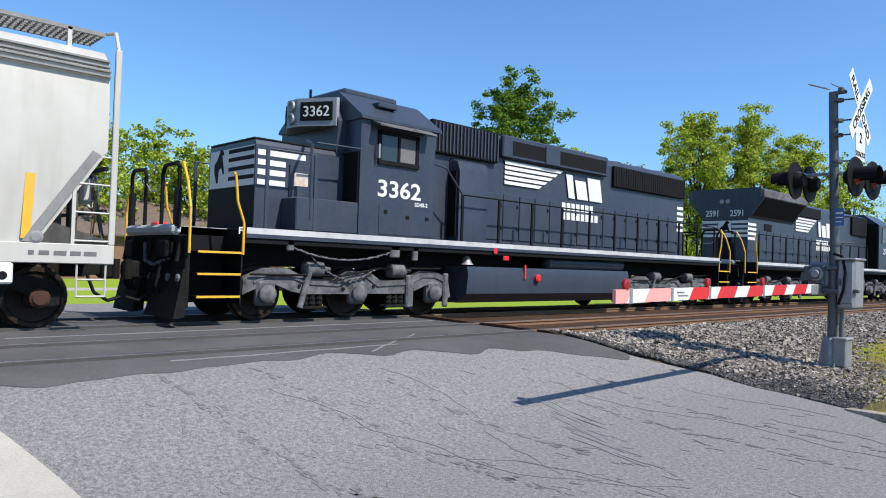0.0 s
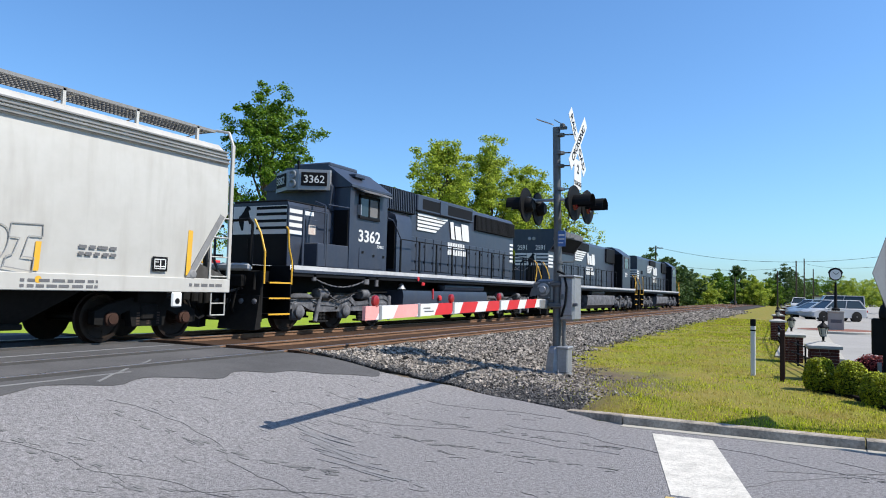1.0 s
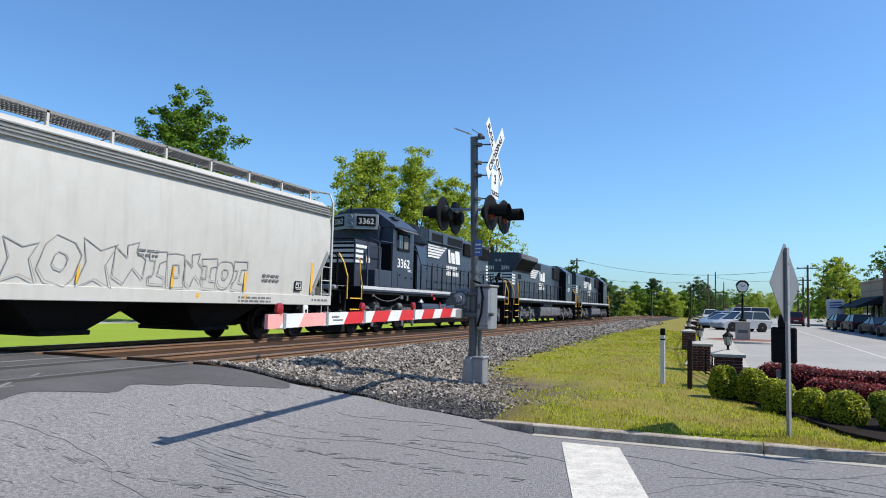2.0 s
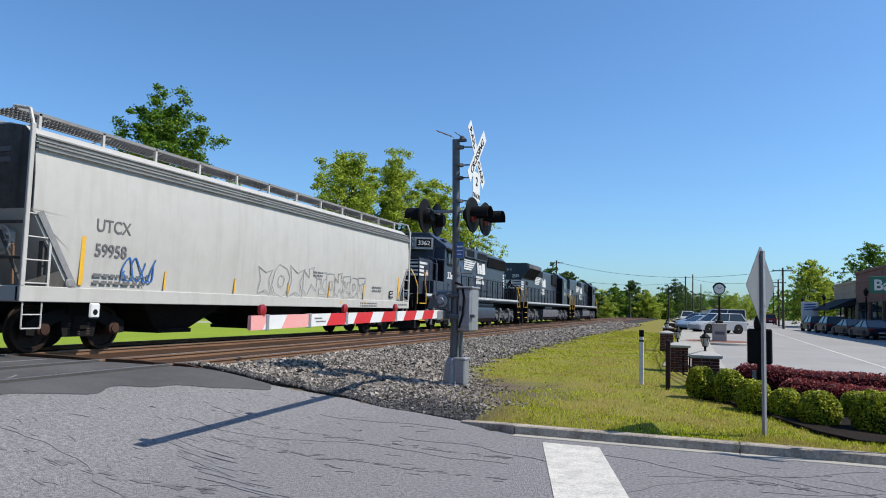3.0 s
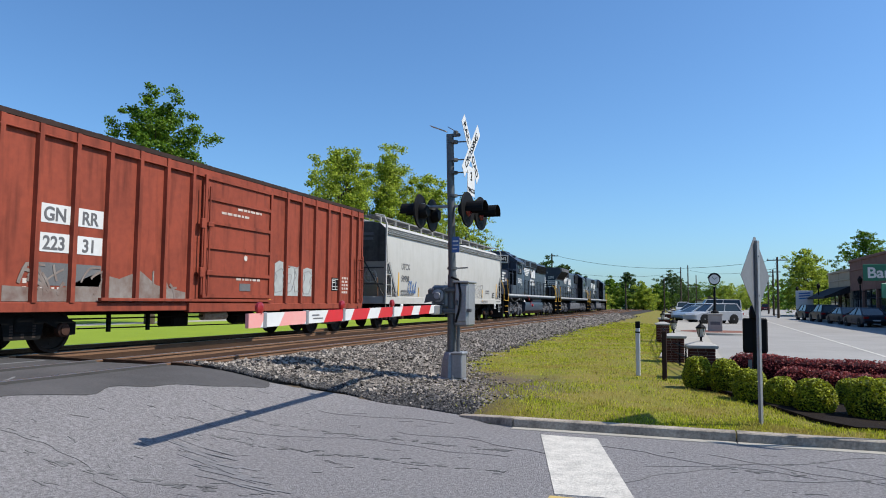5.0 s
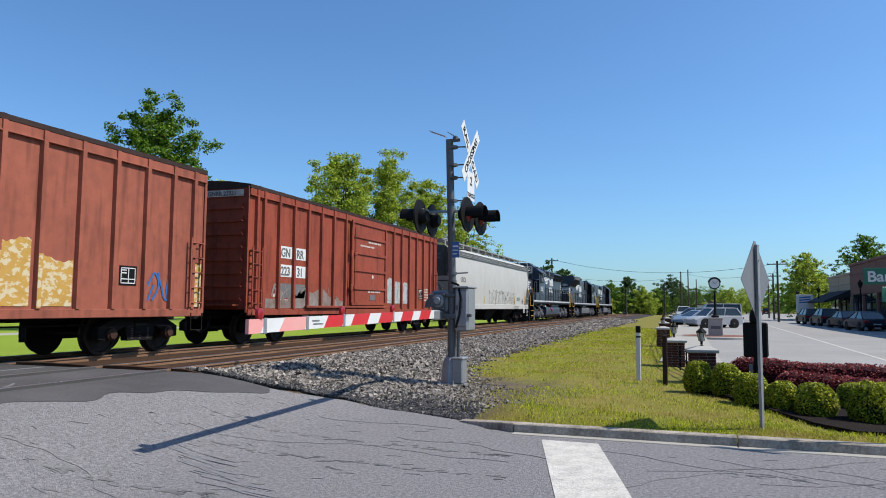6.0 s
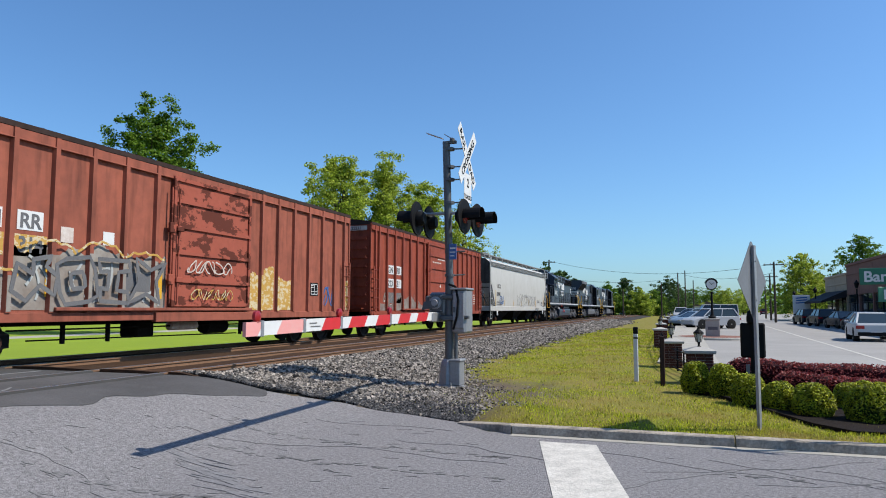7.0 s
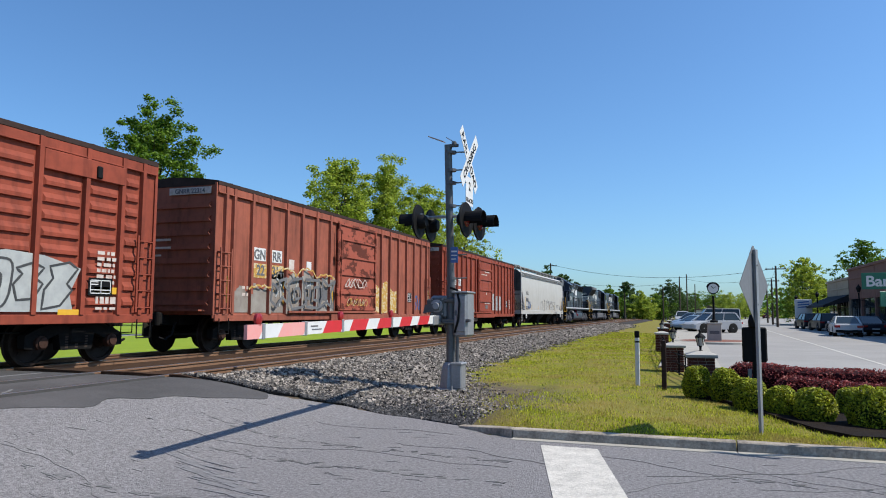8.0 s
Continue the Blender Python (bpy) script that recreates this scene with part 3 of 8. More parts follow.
def freight_truck(car, y):
    t = new("truck")
    t.parent = car
    t.matrix_basis = pose(0, y, 0)
    for dy in (-0.87, 0.87):
        wheelset(t, dy, 0.46)
    for sx in (-1, 1):
        x = sx * 1.02
        f = Shape()
        prof = [(-1.2, 0.36), (-1.2, 0.6), (-0.95, 0.72), (-0.4, 0.86), (0.4, 0.86), (0.95, 0.72), (1.2, 0.6), (1.2, 0.36), (0.98, 0.34), (0.7, 0.52), (0.45, 0.62), (0.38, 0.3), (-0.38, 0.3), (-0.45, 0.62), (-0.7, 0.52), (-0.98, 0.34)]
        f.prism(prof, "x", x - 0.09, x + 0.09)
        part("side_frame", f, UNDER, t)
        sp = Shape()
        for k in (-0.24, 0, 0.24):
            for j in range(5):
                sp.cyl((x, k, 0.335 + j * 0.052), (x, k, 0.368 + j * 0.052), 0.1, n=10)
        part("coil_springs", sp, SPRING, t, "rusty coil springs")
        for dy in (-0.87, 0.87):
            part("bearing_cap", Shape().lathe((sx * 1.05, dy, 0.46), (sx, 0, 0), [(0, 0.14), (0.12, 0.14), (0.14, 0.1), (0.16, 0.1), (0.165, 0.03)], 14), RUSTCAP, t, smooth=True)
    part("bolster", Shape().box(-1.15, 1.15, -0.2, 0.2, 0.42, 0.74, 0.03), UNDER, t)
    return t


def coupler(car, y, d):
    s = Shape().box(-0.09, 0.09, min(y, y + d * 0.55), max(y, y + d * 0.55), 0.78, 0.98, 0.02)
    s.box(-0.17, 0.17, y + d * 0.4 - 0.12, y + d * 0.4 + 0.12, 0.72, 1.04, 0.04)
    s.cyl((0.14, y + d * 0.5, 0.72), (0.14, y + d * 0.5, 1.06), 0.07)
    part("coupler", s, UNDER, car, "grimy steel knuckle coupler")
    h = Shape().tube([(0.3, y, 0.8), (0.3, y + d * 0.12, 0.5), (0.28, y + d * 0.35, 0.36), (0.25, y + d * 0.55, 0.42)], 0.03)
    part("brake_hose", h, BLACK, car)


def ladder(car, x, y0, y1, zs, r=0.014, material=None):
    """Rungs at heights zs between two stiles, on a side facing x."""
    s = Shape()
    for y in (y0, y1):
        s.box(x - 0.012, x + 0.012, y - 0.025, y + 0.025, zs[0] - 0.1, zs[-1] + 0.12)
    for z in zs:
        s.cyl((x, y0, z), (x, y1, z), r, n=6)
    part("ladder", s, material, car)


def squiggle(seed, y0, y1, z0, z1, x, strokes, width):
    """Sprayed strokes on a side: flat ribbons that wander inside a rectangle."""
    rnd = random.Random(seed)
    s = Shape()
    for k in range(strokes):
        cy = y0 + (y1 - y0) * (k + 0.5) / strokes
        h, w = (z1 - z0) / 2, (y1 - y0) / strokes * 0.62
        ph, ex, ez = rnd.uniform(0, 6), rnd.uniform(1.2, 2.6), rnd.uniform(0.8, 1.9)
        pts = []
        for i in range(30):
            a = i / 29 * 5.2
            pts.append((cy + w * math.sin(a * ex * 0.6 + ph) * (0.8 + 0.2 * math.cos(3 * a)), (z0 + z1) / 2 + h * math.cos(a * ez + ph * 0.5)))
        line_ribbon(s, pts, x, width, 0.0006 * k)
    return s


def line_ribbon(s, pts, x, width, lift=0.0):
    closed = math.hypot(pts[0][0] - pts[-1][0], pts[0][1] - pts[-1][1]) < 1e-6
    n = len(pts)
    ring = []
    for i, (a, b) in enumerate(pts):
        p = pts[i - 1] if i else (pts[-2] if closed else pts[0])
        q = pts[i + 1] if i < n - 1 else (pts[1] if closed else pts[-1])
        L = math.hypot(q[0] - p[0], q[1] - p[1]) or 1
        ny, nz = -(q[1] - p[1]) / L * width / 2, (q[0] - p[0]) / L * width / 2
        rise = x + 0.003 + lift + 0.004 * i / n
        ring.append([(x, a + ny, b + nz), (rise, a + ny, b + nz), (rise, a - ny, b - nz), (x, a - ny, b - nz)])
    s.loft(ring)
    return s


OUTLINES = (
    [(-0.9, -0.9), (0.9, -1), (0.8, -0.5), (0.1, -0.4), (0.2, 0.4), (1, 0.5), (0.9, 1), (-1, 0.9), (-0.9, 0.4), (-0.4, 0.4), (-0.4, -0.4), (-0.9, -0.4)],
    [(-0.9, -1), (0, -0.6), (0.9, -1), (0.5, 0), (1, 0.9), (0.1, 0.6), (-0.8, 1), (-0.5, 0)],
    [(-1, -0.6), (-0.3, -1), (0.2, -0.3), (0.9, -0.7), (1, 0.2), (0.4, 0.5), (0.6, 1), (-0.2, 0.8), (-0.1, 0.2), (-0.9, 0.6)],
    [(-0.8, -1), (0.3, -0.9), (0.9, -0.2), (0.4, 0.1), (1, 0.7), (0.3, 1), (-0.9, 0.7), (-0.5, 0.3), (-1, -0.2)],
)


def bubble_letters(seed, y0, y1, z0, z1, x, count, width):
    """Hollow sprayed letters: closed outlines, some round, some angular, with an inner loop."""
    rnd = random.Random(seed)
    s = Shape()
    step_ = (y1 - y0) / count
    for k in range(count):
        cy, cz = y0 + step_ * (k + 0.5), (z0 + z1) / 2 + rnd.uniform(-0.06, 0.06)
        ry, rz = step_ * rnd.uniform(0.46, 0.58), (z1 - z0) / 2 * rnd.uniform(0.75, 1.05)
        n = rnd.choice((8, 22))
        rot, lean = rnd.uniform(0, 1), rnd.uniform(-0.15, 0.15)
        p = rnd.uniform(0.55, 0.9)
        if k % 3 != 1:
            form = OUTLINES[rnd.randrange(len(OUTLINES))]
            pts = [(cy + u * ry + (lean + 0.1) * v * rz + rnd.uniform(-0.02, 0.02), cz + v * rz + rnd.uniform(-0.03, 0.03)) for u, v in form]
            fine = [(a + (c - a) * i / 3, b + (d - b) * i / 3) for (a, b), (c, d) in zip(pts, pts[1:] + pts[:1]) for i in range(3)]
            line_ribbon(s, fine + fine[:1], x, width, 0.0004 * k)
            continue
        for scale in (1.0, 0.36):
            pts = []
            for i in range(n + 1):
                a = (i % n) / n * math.tau + rot
                c, d = math.cos(a), math.sin(a)
                jag = 1 + (0.16 * ((i % n) % 2) if n < 12 else 0.05 * math.sin(3 * a))
                u, v = math.copysign(abs(c) ** p, c) * ry * scale * jag, math.copysign(abs(d) ** p, d) * rz * scale * jag
                pts.append((cy + u + lean * v, cz + v))
            line_ribbon(s, pts, x, width, 0.0004 * k)
    return s


def strokes(seed, y0, y1, z0, z1, x, count, width):
    """Short sprayed strokes, upright or slanting."""
    rnd = random.Random(seed)
    s = Shape()
    for k in range(count):
        y, z = rnd.uniform(y0, y1), rnd.uniform(z0, z1 - 0.2)
        a, L, bend = rnd.gauss(1.4, 0.5), rnd.uniform(0.25, 0.7), rnd.uniform(-1.2, 1.2)
        pts = [(y, z)]
        for i in range(6):
            y, z, a = y + L / 6 * math.cos(a), min(z1, z + L / 6 * math.sin(a)), a + bend / 6
            pts.append((y, z))
        line_ribbon(s, pts, x, width * rnd.uniform(0.6, 1.2), 0.0004 * (k % 12))
    return s


def bars(x, y0, y1, zs, h, breaks=(0.0,)):
    """Lines of small lettering too fine to read."""
    s = Shape()
    rnd = random.Random(int(1000 * abs(y0 + zs[0])))
    for z in zs:
        y = y0
        while y < y1 - 0.02:
            w = min(rnd.uniform(0.06, 0.22), y1 - y)
            s.box(x, x + 0.004, y, y + w, z, z + h)
            y += w + rnd.uniform(0.03, 0.07)
    return s


def placard(car, x, y, z, w=0.55, h=0.45):
    p = part("data_panel", Shape().box(x, x + 0.006, y, y + w, z, z + h), BLACK, car, "black stencil data panel with white frame")
    f = Shape()
    for a, b, c, d in ((0.04, w - 0.04, 0.04, 0.06), (0.04, w - 0.04, h - 0.06, h - 0.04), (0.04, 0.06, 0.04, h - 0.04), (w - 0.06, w - 0.04, 0.04, h - 0.04), (w * 0.5, w * 0.5 + 0.02, 0.04, h - 0.04), (0.06, w - 0.06, h * 0.3, h * 0.3 + 0.02), (w * 0.1, w * 0.4, h * 0.6, h * 0.66), (w * 0.1, w * 0.4, h * 0.75, h * 0.8)):
        f.box(x + 0.006, x + 0.01, y + a, y + b, z + c, z + d)
    part("panel_lines", f, WHITE, p)


def patch(x, pts):
    return Shape().prism(pts, "x", x, x + 0.005)


PAINT_YELLOW = flake_mat("old_yellow_paint", (0.47, 0.28, 0.07), (0.5, 0.42, 0.27), 6.0, 0.52)
PAINT_GREY = mat("sprayed_silver_paint", (0.262, 0.246, 0.223), (0.131, 0.077, 0.062), 0.6, grain=4, blotch=1.6, mix=0.55, bump=0.0)
PAINT_PALE = mat("sprayed_pale_paint", (0.4, 0.416, 0.4), (0.262, 0.277, 0.277), 0.6, grain=5, blotch=3, bump=0.0)
PAINT_INK = mat("sprayed_dark_line", (0.0385, 0.0423, 0.0462), (0.069, 0.069, 0.069), 0.6, bump=0.0)
PAINT_LINE = mat("sprayed_grey_line", (0.2, 0.2, 0.2), (0.3, 0.3, 0.29), 0.6, bump=0.0)
PAINT_BLUE = mat("sprayed_blue_line", (0.0231, 0.092, 0.269), (0.0385, 0.123, 0.308), 0.6, bump=0.0)
SILL_WHITE = mat("sill_white", (0.5, 0.51, 0.52), (0.3, 0.3, 0.31), 0.6, grain=6, blotch=1.2, mix=0.45, bump=0.0)
SILVER = mat("sprayed_silver", (0.33, 0.315, 0.28), (0.15, 0.11, 0.09), 0.6, grain=3, blotch=1.2, mix=0.5, bump=0.0)
STENCIL = mat("dark_stencil", (0.092, 0.092, 0.1), (0.154, 0.154, 0.154), 0.7, bump=0.0)
WHITE_WORN = mat("worn_white_stencil", (0.581, 0.546, 0.502), (0.37, 0.264, 0.22), 0.7, grain=12, blotch=5, bump=0.0)


def boxcar(u_front, u_rear, paint, door_paint, label, door, ribs, panelled=False, seed=1):
    """A ribbed boxcar between u_rear and u_front. door: (rear, front) along the train."""
    uc = (u_front + u_rear) / 2
    car = thing("boxcar", pose(FAR_TRACK, uc, RAIL), label, "boxcar", "cars of the train")
    a, b, w = u_rear - uc, u_front - uc, 1.44
    z0, z1 = 0.98, 4.33
    part("body", Shape().box(-w, w, a, b, z0, z1 + 0.06, 0.02), paint, car)
    roof = Shape()
    loops = [[(-w - 0.06, y, z1), (-w - 0.06, y, z1 + 0.1), (-w * 0.55, y, z1 + 0.21), (0, y, z1 + 0.25), (w * 0.55, y, z1 + 0.21), (w + 0.06, y, z1 + 0.1), (w + 0.06, y, z1)] for y in (a - 0.02, b + 0.02)]
    roof.loft(loops)
    for k in range(13):
        y = a + (b - a) * (k + 0.5) / 13
        roof.loft([[(-w, v, z1 + 0.1), (-w, v, z1 + 0.125), (-w * 0.55, v, z1 + 0.232), (0, v, z1 + 0.272), (w * 0.55, v, z1 + 0.232), (w, v, z1 + 0.125), (w, v, z1 + 0.1)] for v in (y - 0.04, y + 0.04)])
    part("roof", roof, ROOFDARK, car, "dark weathered ribbed steel roof")
    for sx in (-1, 1):
        top = Shape().box(sx * w, sx * (w + 0.055), a, b, z1 - 0.2, z1 - 0.005, 0.012).box(sx * w, sx * (w + 0.08), a, b, z1 - 0.215, z1 - 0.185, 0.006)
        part("top_chord", top, paint, car)
        d0, d1 = door[0] - uc, door[1] - uc
        sill = Shape().box(sx * w, sx * (w + 0.06), a, b, 0.82, 1.0, 0.01)
        sill.box(sx * w, sx * (w + 0.13), d0 - 0.5, d1 + 0.5, 0.78, 0.99, 0.01)
        part("side_sill", sill, paint, car)
        for y in ribs:
            y -= uc
            part("rib", Shape().prism([(sx * w, y - 0.075), (sx * (w + 0.085), y - 0.05), (sx * (w + 0.085), y + 0.05), (sx * w, y + 0.075)], "z", 1.0, z1 - 0.01), paint, car)
        if panelled and sx > 0:
            edges = sorted([a + 0.08, b - 0.08, d0, d1] + [y - uc for y in ribs])
            for p, q in zip(edges, edges[1:]):
                if q - p > 0.45 and not (p >= d0 - 0.01 and q <= d1 + 0.01):
                    for k in range(9):
                        z = 1.25 + k * 0.32
                        part("panel_rib", Shape().loft([[(sx * w, p + 0.1, z - 0.07), (sx * w, q - 0.1, z - 0.07), (sx * w, q - 0.1, z + 0.12), (sx * w, p + 0.1, z + 0.12)], [(sx * (w + 0.05), p + 0.15, z - 0.055), (sx * (w + 0.05), q - 0.15, z - 0.055), (sx * (w + 0.05), q - 0.15, z + 0.02), (sx * (w + 0.05), p + 0.15, z + 0.02)]]), paint, car)
        dr = Shape().box(sx * w, sx * (w + 0.07), d0, d1, 1.12, z1 - 0.14, 0.01)
        dp = part("door", dr, door_paint, car, "sliding steel door with pressed ribs")
        bars_ = Shape()
        for z in (1.18, 1.74, 2.4, 3.02, 3.62, z1 - 0.2):
            bars_.prism([(d0 + 0.05, z - 0.045), (d1 - 0.05, z - 0.045), (d1 - 0.05, z + 0.045), (d0 + 0.05, z + 0.045)], "x", sx * (w + 0.07), sx * (w + 0.115))
        for y in (d0 + 0.04, d1 - 0.04):
            bars_.box(sx * (w + 0.07), sx * (w + 0.12), y - 0.05, y + 0.05, 1.12, z1 - 0.14, 0.01)
        part("door_rib", bars_, door_paint, dp)
        lk = Shape().cyl((sx * (w + 0.13), d0 + 0.16, 1.2), (sx * (w + 0.13), d0 + 0.16, 3.9), 0.022).cyl((sx * (w + 0.13), d0 - 0.1, 1.2), (sx * (w + 0.13), d0 - 0.1, 3.9), 0.022)
        for z in (1.75, 2.95):
            lk.box(sx * (w + 0.1), sx * (w + 0.17), d0 + 0.08, d0 + 0.3, z - 0.06, z + 0.06, 0.01)
            lk.box(sx * (w + 0.1), sx * (w + 0.17), d0 - 0.18, d0 - 0.02, z - 0.12, z + 0.12, 0.01)
        part("door_latch", lk, door_paint, dp)
        part("door_rail", Shape().box(sx * (w + 0.05), sx * (w + 0.15), d0 - 3.2 if sx > 0 else d0, d1 + 0.1, 1.03, 1.1, 0.01), paint, car)
        x = sx * (w + 0.11)
        for y in (b - 0.1, a + 0.1):
            d = -1 if y > 0 else 1
            ladder(car, x, y, y + d * 0.45, [1.15 + 0.36 * k for k in range(5)], material=paint)
            for k in range(5):
                zb = 1.08 + 0.36 * k
                part("ladder_bracket", Shape().box(sx * w, sx * (w + 0.12), y - 0.03, y + 0.03, zb + 0.04, zb + 0.1, 0.008), paint, car)
            st = Shape().tube([(x, y, 0.9), (x, y, 0.5), (x, y + d * 0.4, 0.5), (x, y + d * 0.4, 0.9)], 0.014)
            part("sill_step", st, UNDER, car)
    for e, d in ((a, -1), (b, 1)):
        for k in range(8):
            z = 1.3 + k * 0.36
            part("end_rib", Shape().prism([(-w + 0.15, z - 0.07), (w - 0.15, z - 0.07), (w - 0.2, z), (w - 0.15, z + 0.07), (-w + 0.15, z + 0.07), (-w + 0.2, z)], "y", e, e + d * 0.05), paint, car)
        for sx in (-1, 1):
            part("end_post", Shape().box(sx * (w - 0.02), sx * (w + 0.03), e - 0.02, e + d * 0.06, 0.9, z1 + 0.05), paint, car)
        coupler(car, e, d)
        part("end_platform", Shape().box(-1.2, 1.2, e, e + d * 0.28, 1.08, 1.12), paint, car)
    u = Shape().box(-0.35, 0.35, a + 0.1, b - 0.1, 0.72, 0.98)
    for k in range(7):
        y = a + (b - a) * (k + 0.5) / 7
        u.box(-1.35, 1.35, y - 0.06, y + 0.06, 0.82, 0.99)
    part("underframe", u, UNDER, car)
    eq = Shape().lathe((0.6, 1.0, 0.62), (0, 1, 0), [(0, 0.05), (0.06, 0.2), (0.9, 0.2), (0.96, 0.05)], 14).box(0.3, 0.8, -1.6, -1.0, 0.42, 0.78, 0.04)
    eq.tube([(0.9, -5, 0.66), (0.9, 5, 0.66)], 0.018).tube([(0.7, -4.4, 0.45), (0.7, 2.4, 0.4)], 0.016)
    for y in (-3.6, -2.4, 2.5, 3.6):
        eq.box(0.72, 0.78, y - 0.04, y + 0.04, 0.36, 0.85)
    part("brake_gear", eq, UNDER, car, smooth=True)
    tank = Shape().lathe((0.85, -0.6, 0.66), (0, 1, 0), [(0, 0.05), (0.04, 0.11), (1.0, 0.11), (1.04, 0.05)], 12)
    part("air_reservoir", tank, WHITE_WORN, car, "pale grey air reservoir", smooth=True)
    for y in (a + 1.65, b - 1.65):
        freight_truck(car, y)
    ROLLING.append((car, uc))
    return car, uc, w


def boxcar_first():
    ribs = [-17.35, -17.9, -18.75, -19.62, -20.48, -21.33, -22.2, -26.5, -27.4, -28.25, -29.1, -29.95, -30.8, -31.6, -31.95]
    car, uc, w = boxcar(-16.95, -32.3, BOXRED, BOXRED, "oxide-red ribbed boxcar with grey graffiti and white stencils", (-26.1, -23.1), ribs)
    x = w + 0.003
    for y0, y1 in ((-22.75, -22.3), (-22.1, -21.43), (-21.23, -20.6)):
        z = 2.25 if y0 < -22.5 else 2.12
        part("graffiti", patch(x, [(y0 - uc, 1.22), (y1 - uc, 1.22), (y1 - uc, z - 0.04), ((y0 + y1) / 2 - uc, z), (y0 - uc, z - 0.1)]), PAINT_PALE, car, "pale sprayed graffiti patch")
    part("graffiti_tag", bubble_letters(3, -22.75 - uc, -20.6 - uc, 1.3, 2.1, x + 0.006, 4, 0.03), PAINT_LINE, car)
    part("graffiti", patch(x, [(-31.4 - uc, 1.02), (-26.6 - uc, 1.02), (-26.6 - uc, 1.25), (-27.6 - uc, 1.4), (-28.1 - uc, 1.7), (-28.7 - uc, 1.5), (-29.3 - uc, 1.6), (-30.2 - uc, 1.25), (-31.4 - uc, 1.3)]), PAINT_GREY, car, "faded grey sprayed graffiti")
    part("graffiti_tag", strokes(4, -31.3 - uc, -26.8 - uc, 1.1, 1.7, x + 0.006, 16, 0.06), PAINT_GREY, car)
    placard(car, x, -19.25 - uc, 1.42)
    part("stencil", bars(x, -18.5 - uc, -18.05 - uc, [1.35, 1.48, 1.6, 1.72, 1.84], 0.07), WHITE_WORN, car, "small white stencil lines")
    part("stencil", bars(w + 0.075, -25.4 - uc, -24.2 - uc, [3.28], 0.06), WHITE_WORN, car)
    part("stencil", bars(w + 0.075, -24.7 - uc, -23.6 - uc, [3.45, 1.6], 0.06), WHITE_WORN, car)
    part("data_panel", Shape().box(w + 0.075, w + 0.08, -24.55 - uc, -24.05 - uc, 1.32, 1.52), STENCIL, car)
    part("stencil_disc", Shape().lathe((w + 0.075, -24.3 - uc, 2.2), (1, 0, 0), [(0, 0.075), (0.006, 0.075)], 14), WHITE_WORN, car)
    for y in (-22.98, -26.45, -17.35):
        part("reflector", Shape().box(x, x + 0.006, y - uc - 0.05, y - uc + 0.05, 1.1, 1.75), SAFETY, car, "yellow reflective strip")
    for y0, y1, top, low in ((-30.72, -30.02, "GN", "223"), (-29.88, -29.2, "RR", "31")):
        for z, txt in ((2.5, top), (1.95, low)):
            part("letter_plate", patch(x, [(y0 - uc, z), (y1 - uc, z), (y1 - uc, z + 0.36), (y0 - uc, z + 0.36)]), WHITE, car, "white plate with black letters")
            word("road_letters", txt, 0.36, STENCIL, car, on_side(x + 0.008, (y0 + y1) / 2 - uc, z + 0.05), bold=0.008, wide=0.95)
        part("data_panel", patch(x, [(y0 - uc, 1.32), (y1 - uc, 1.32), (y1 - uc, 1.75), (y0 - uc, 1.75)]), STENCIL, car)
    part("stencil", bars(x, -31.0 - uc, -29.3 - uc, [1.2, 1.35], 0.09), WHITE_WORN, car)
    plate = part("end_number_plate", Shape().box(-0.1, 1.3, -32.365 - uc, -32.355 - uc, 4.1, 4.28), WHITE_WORN, car, "pale number plate on the end")
    word("end_letters", "GNRR 22331", 0.17, STENCIL, plate, on_end(0.6, -32.37 - uc, 4.13), bold=0.003)


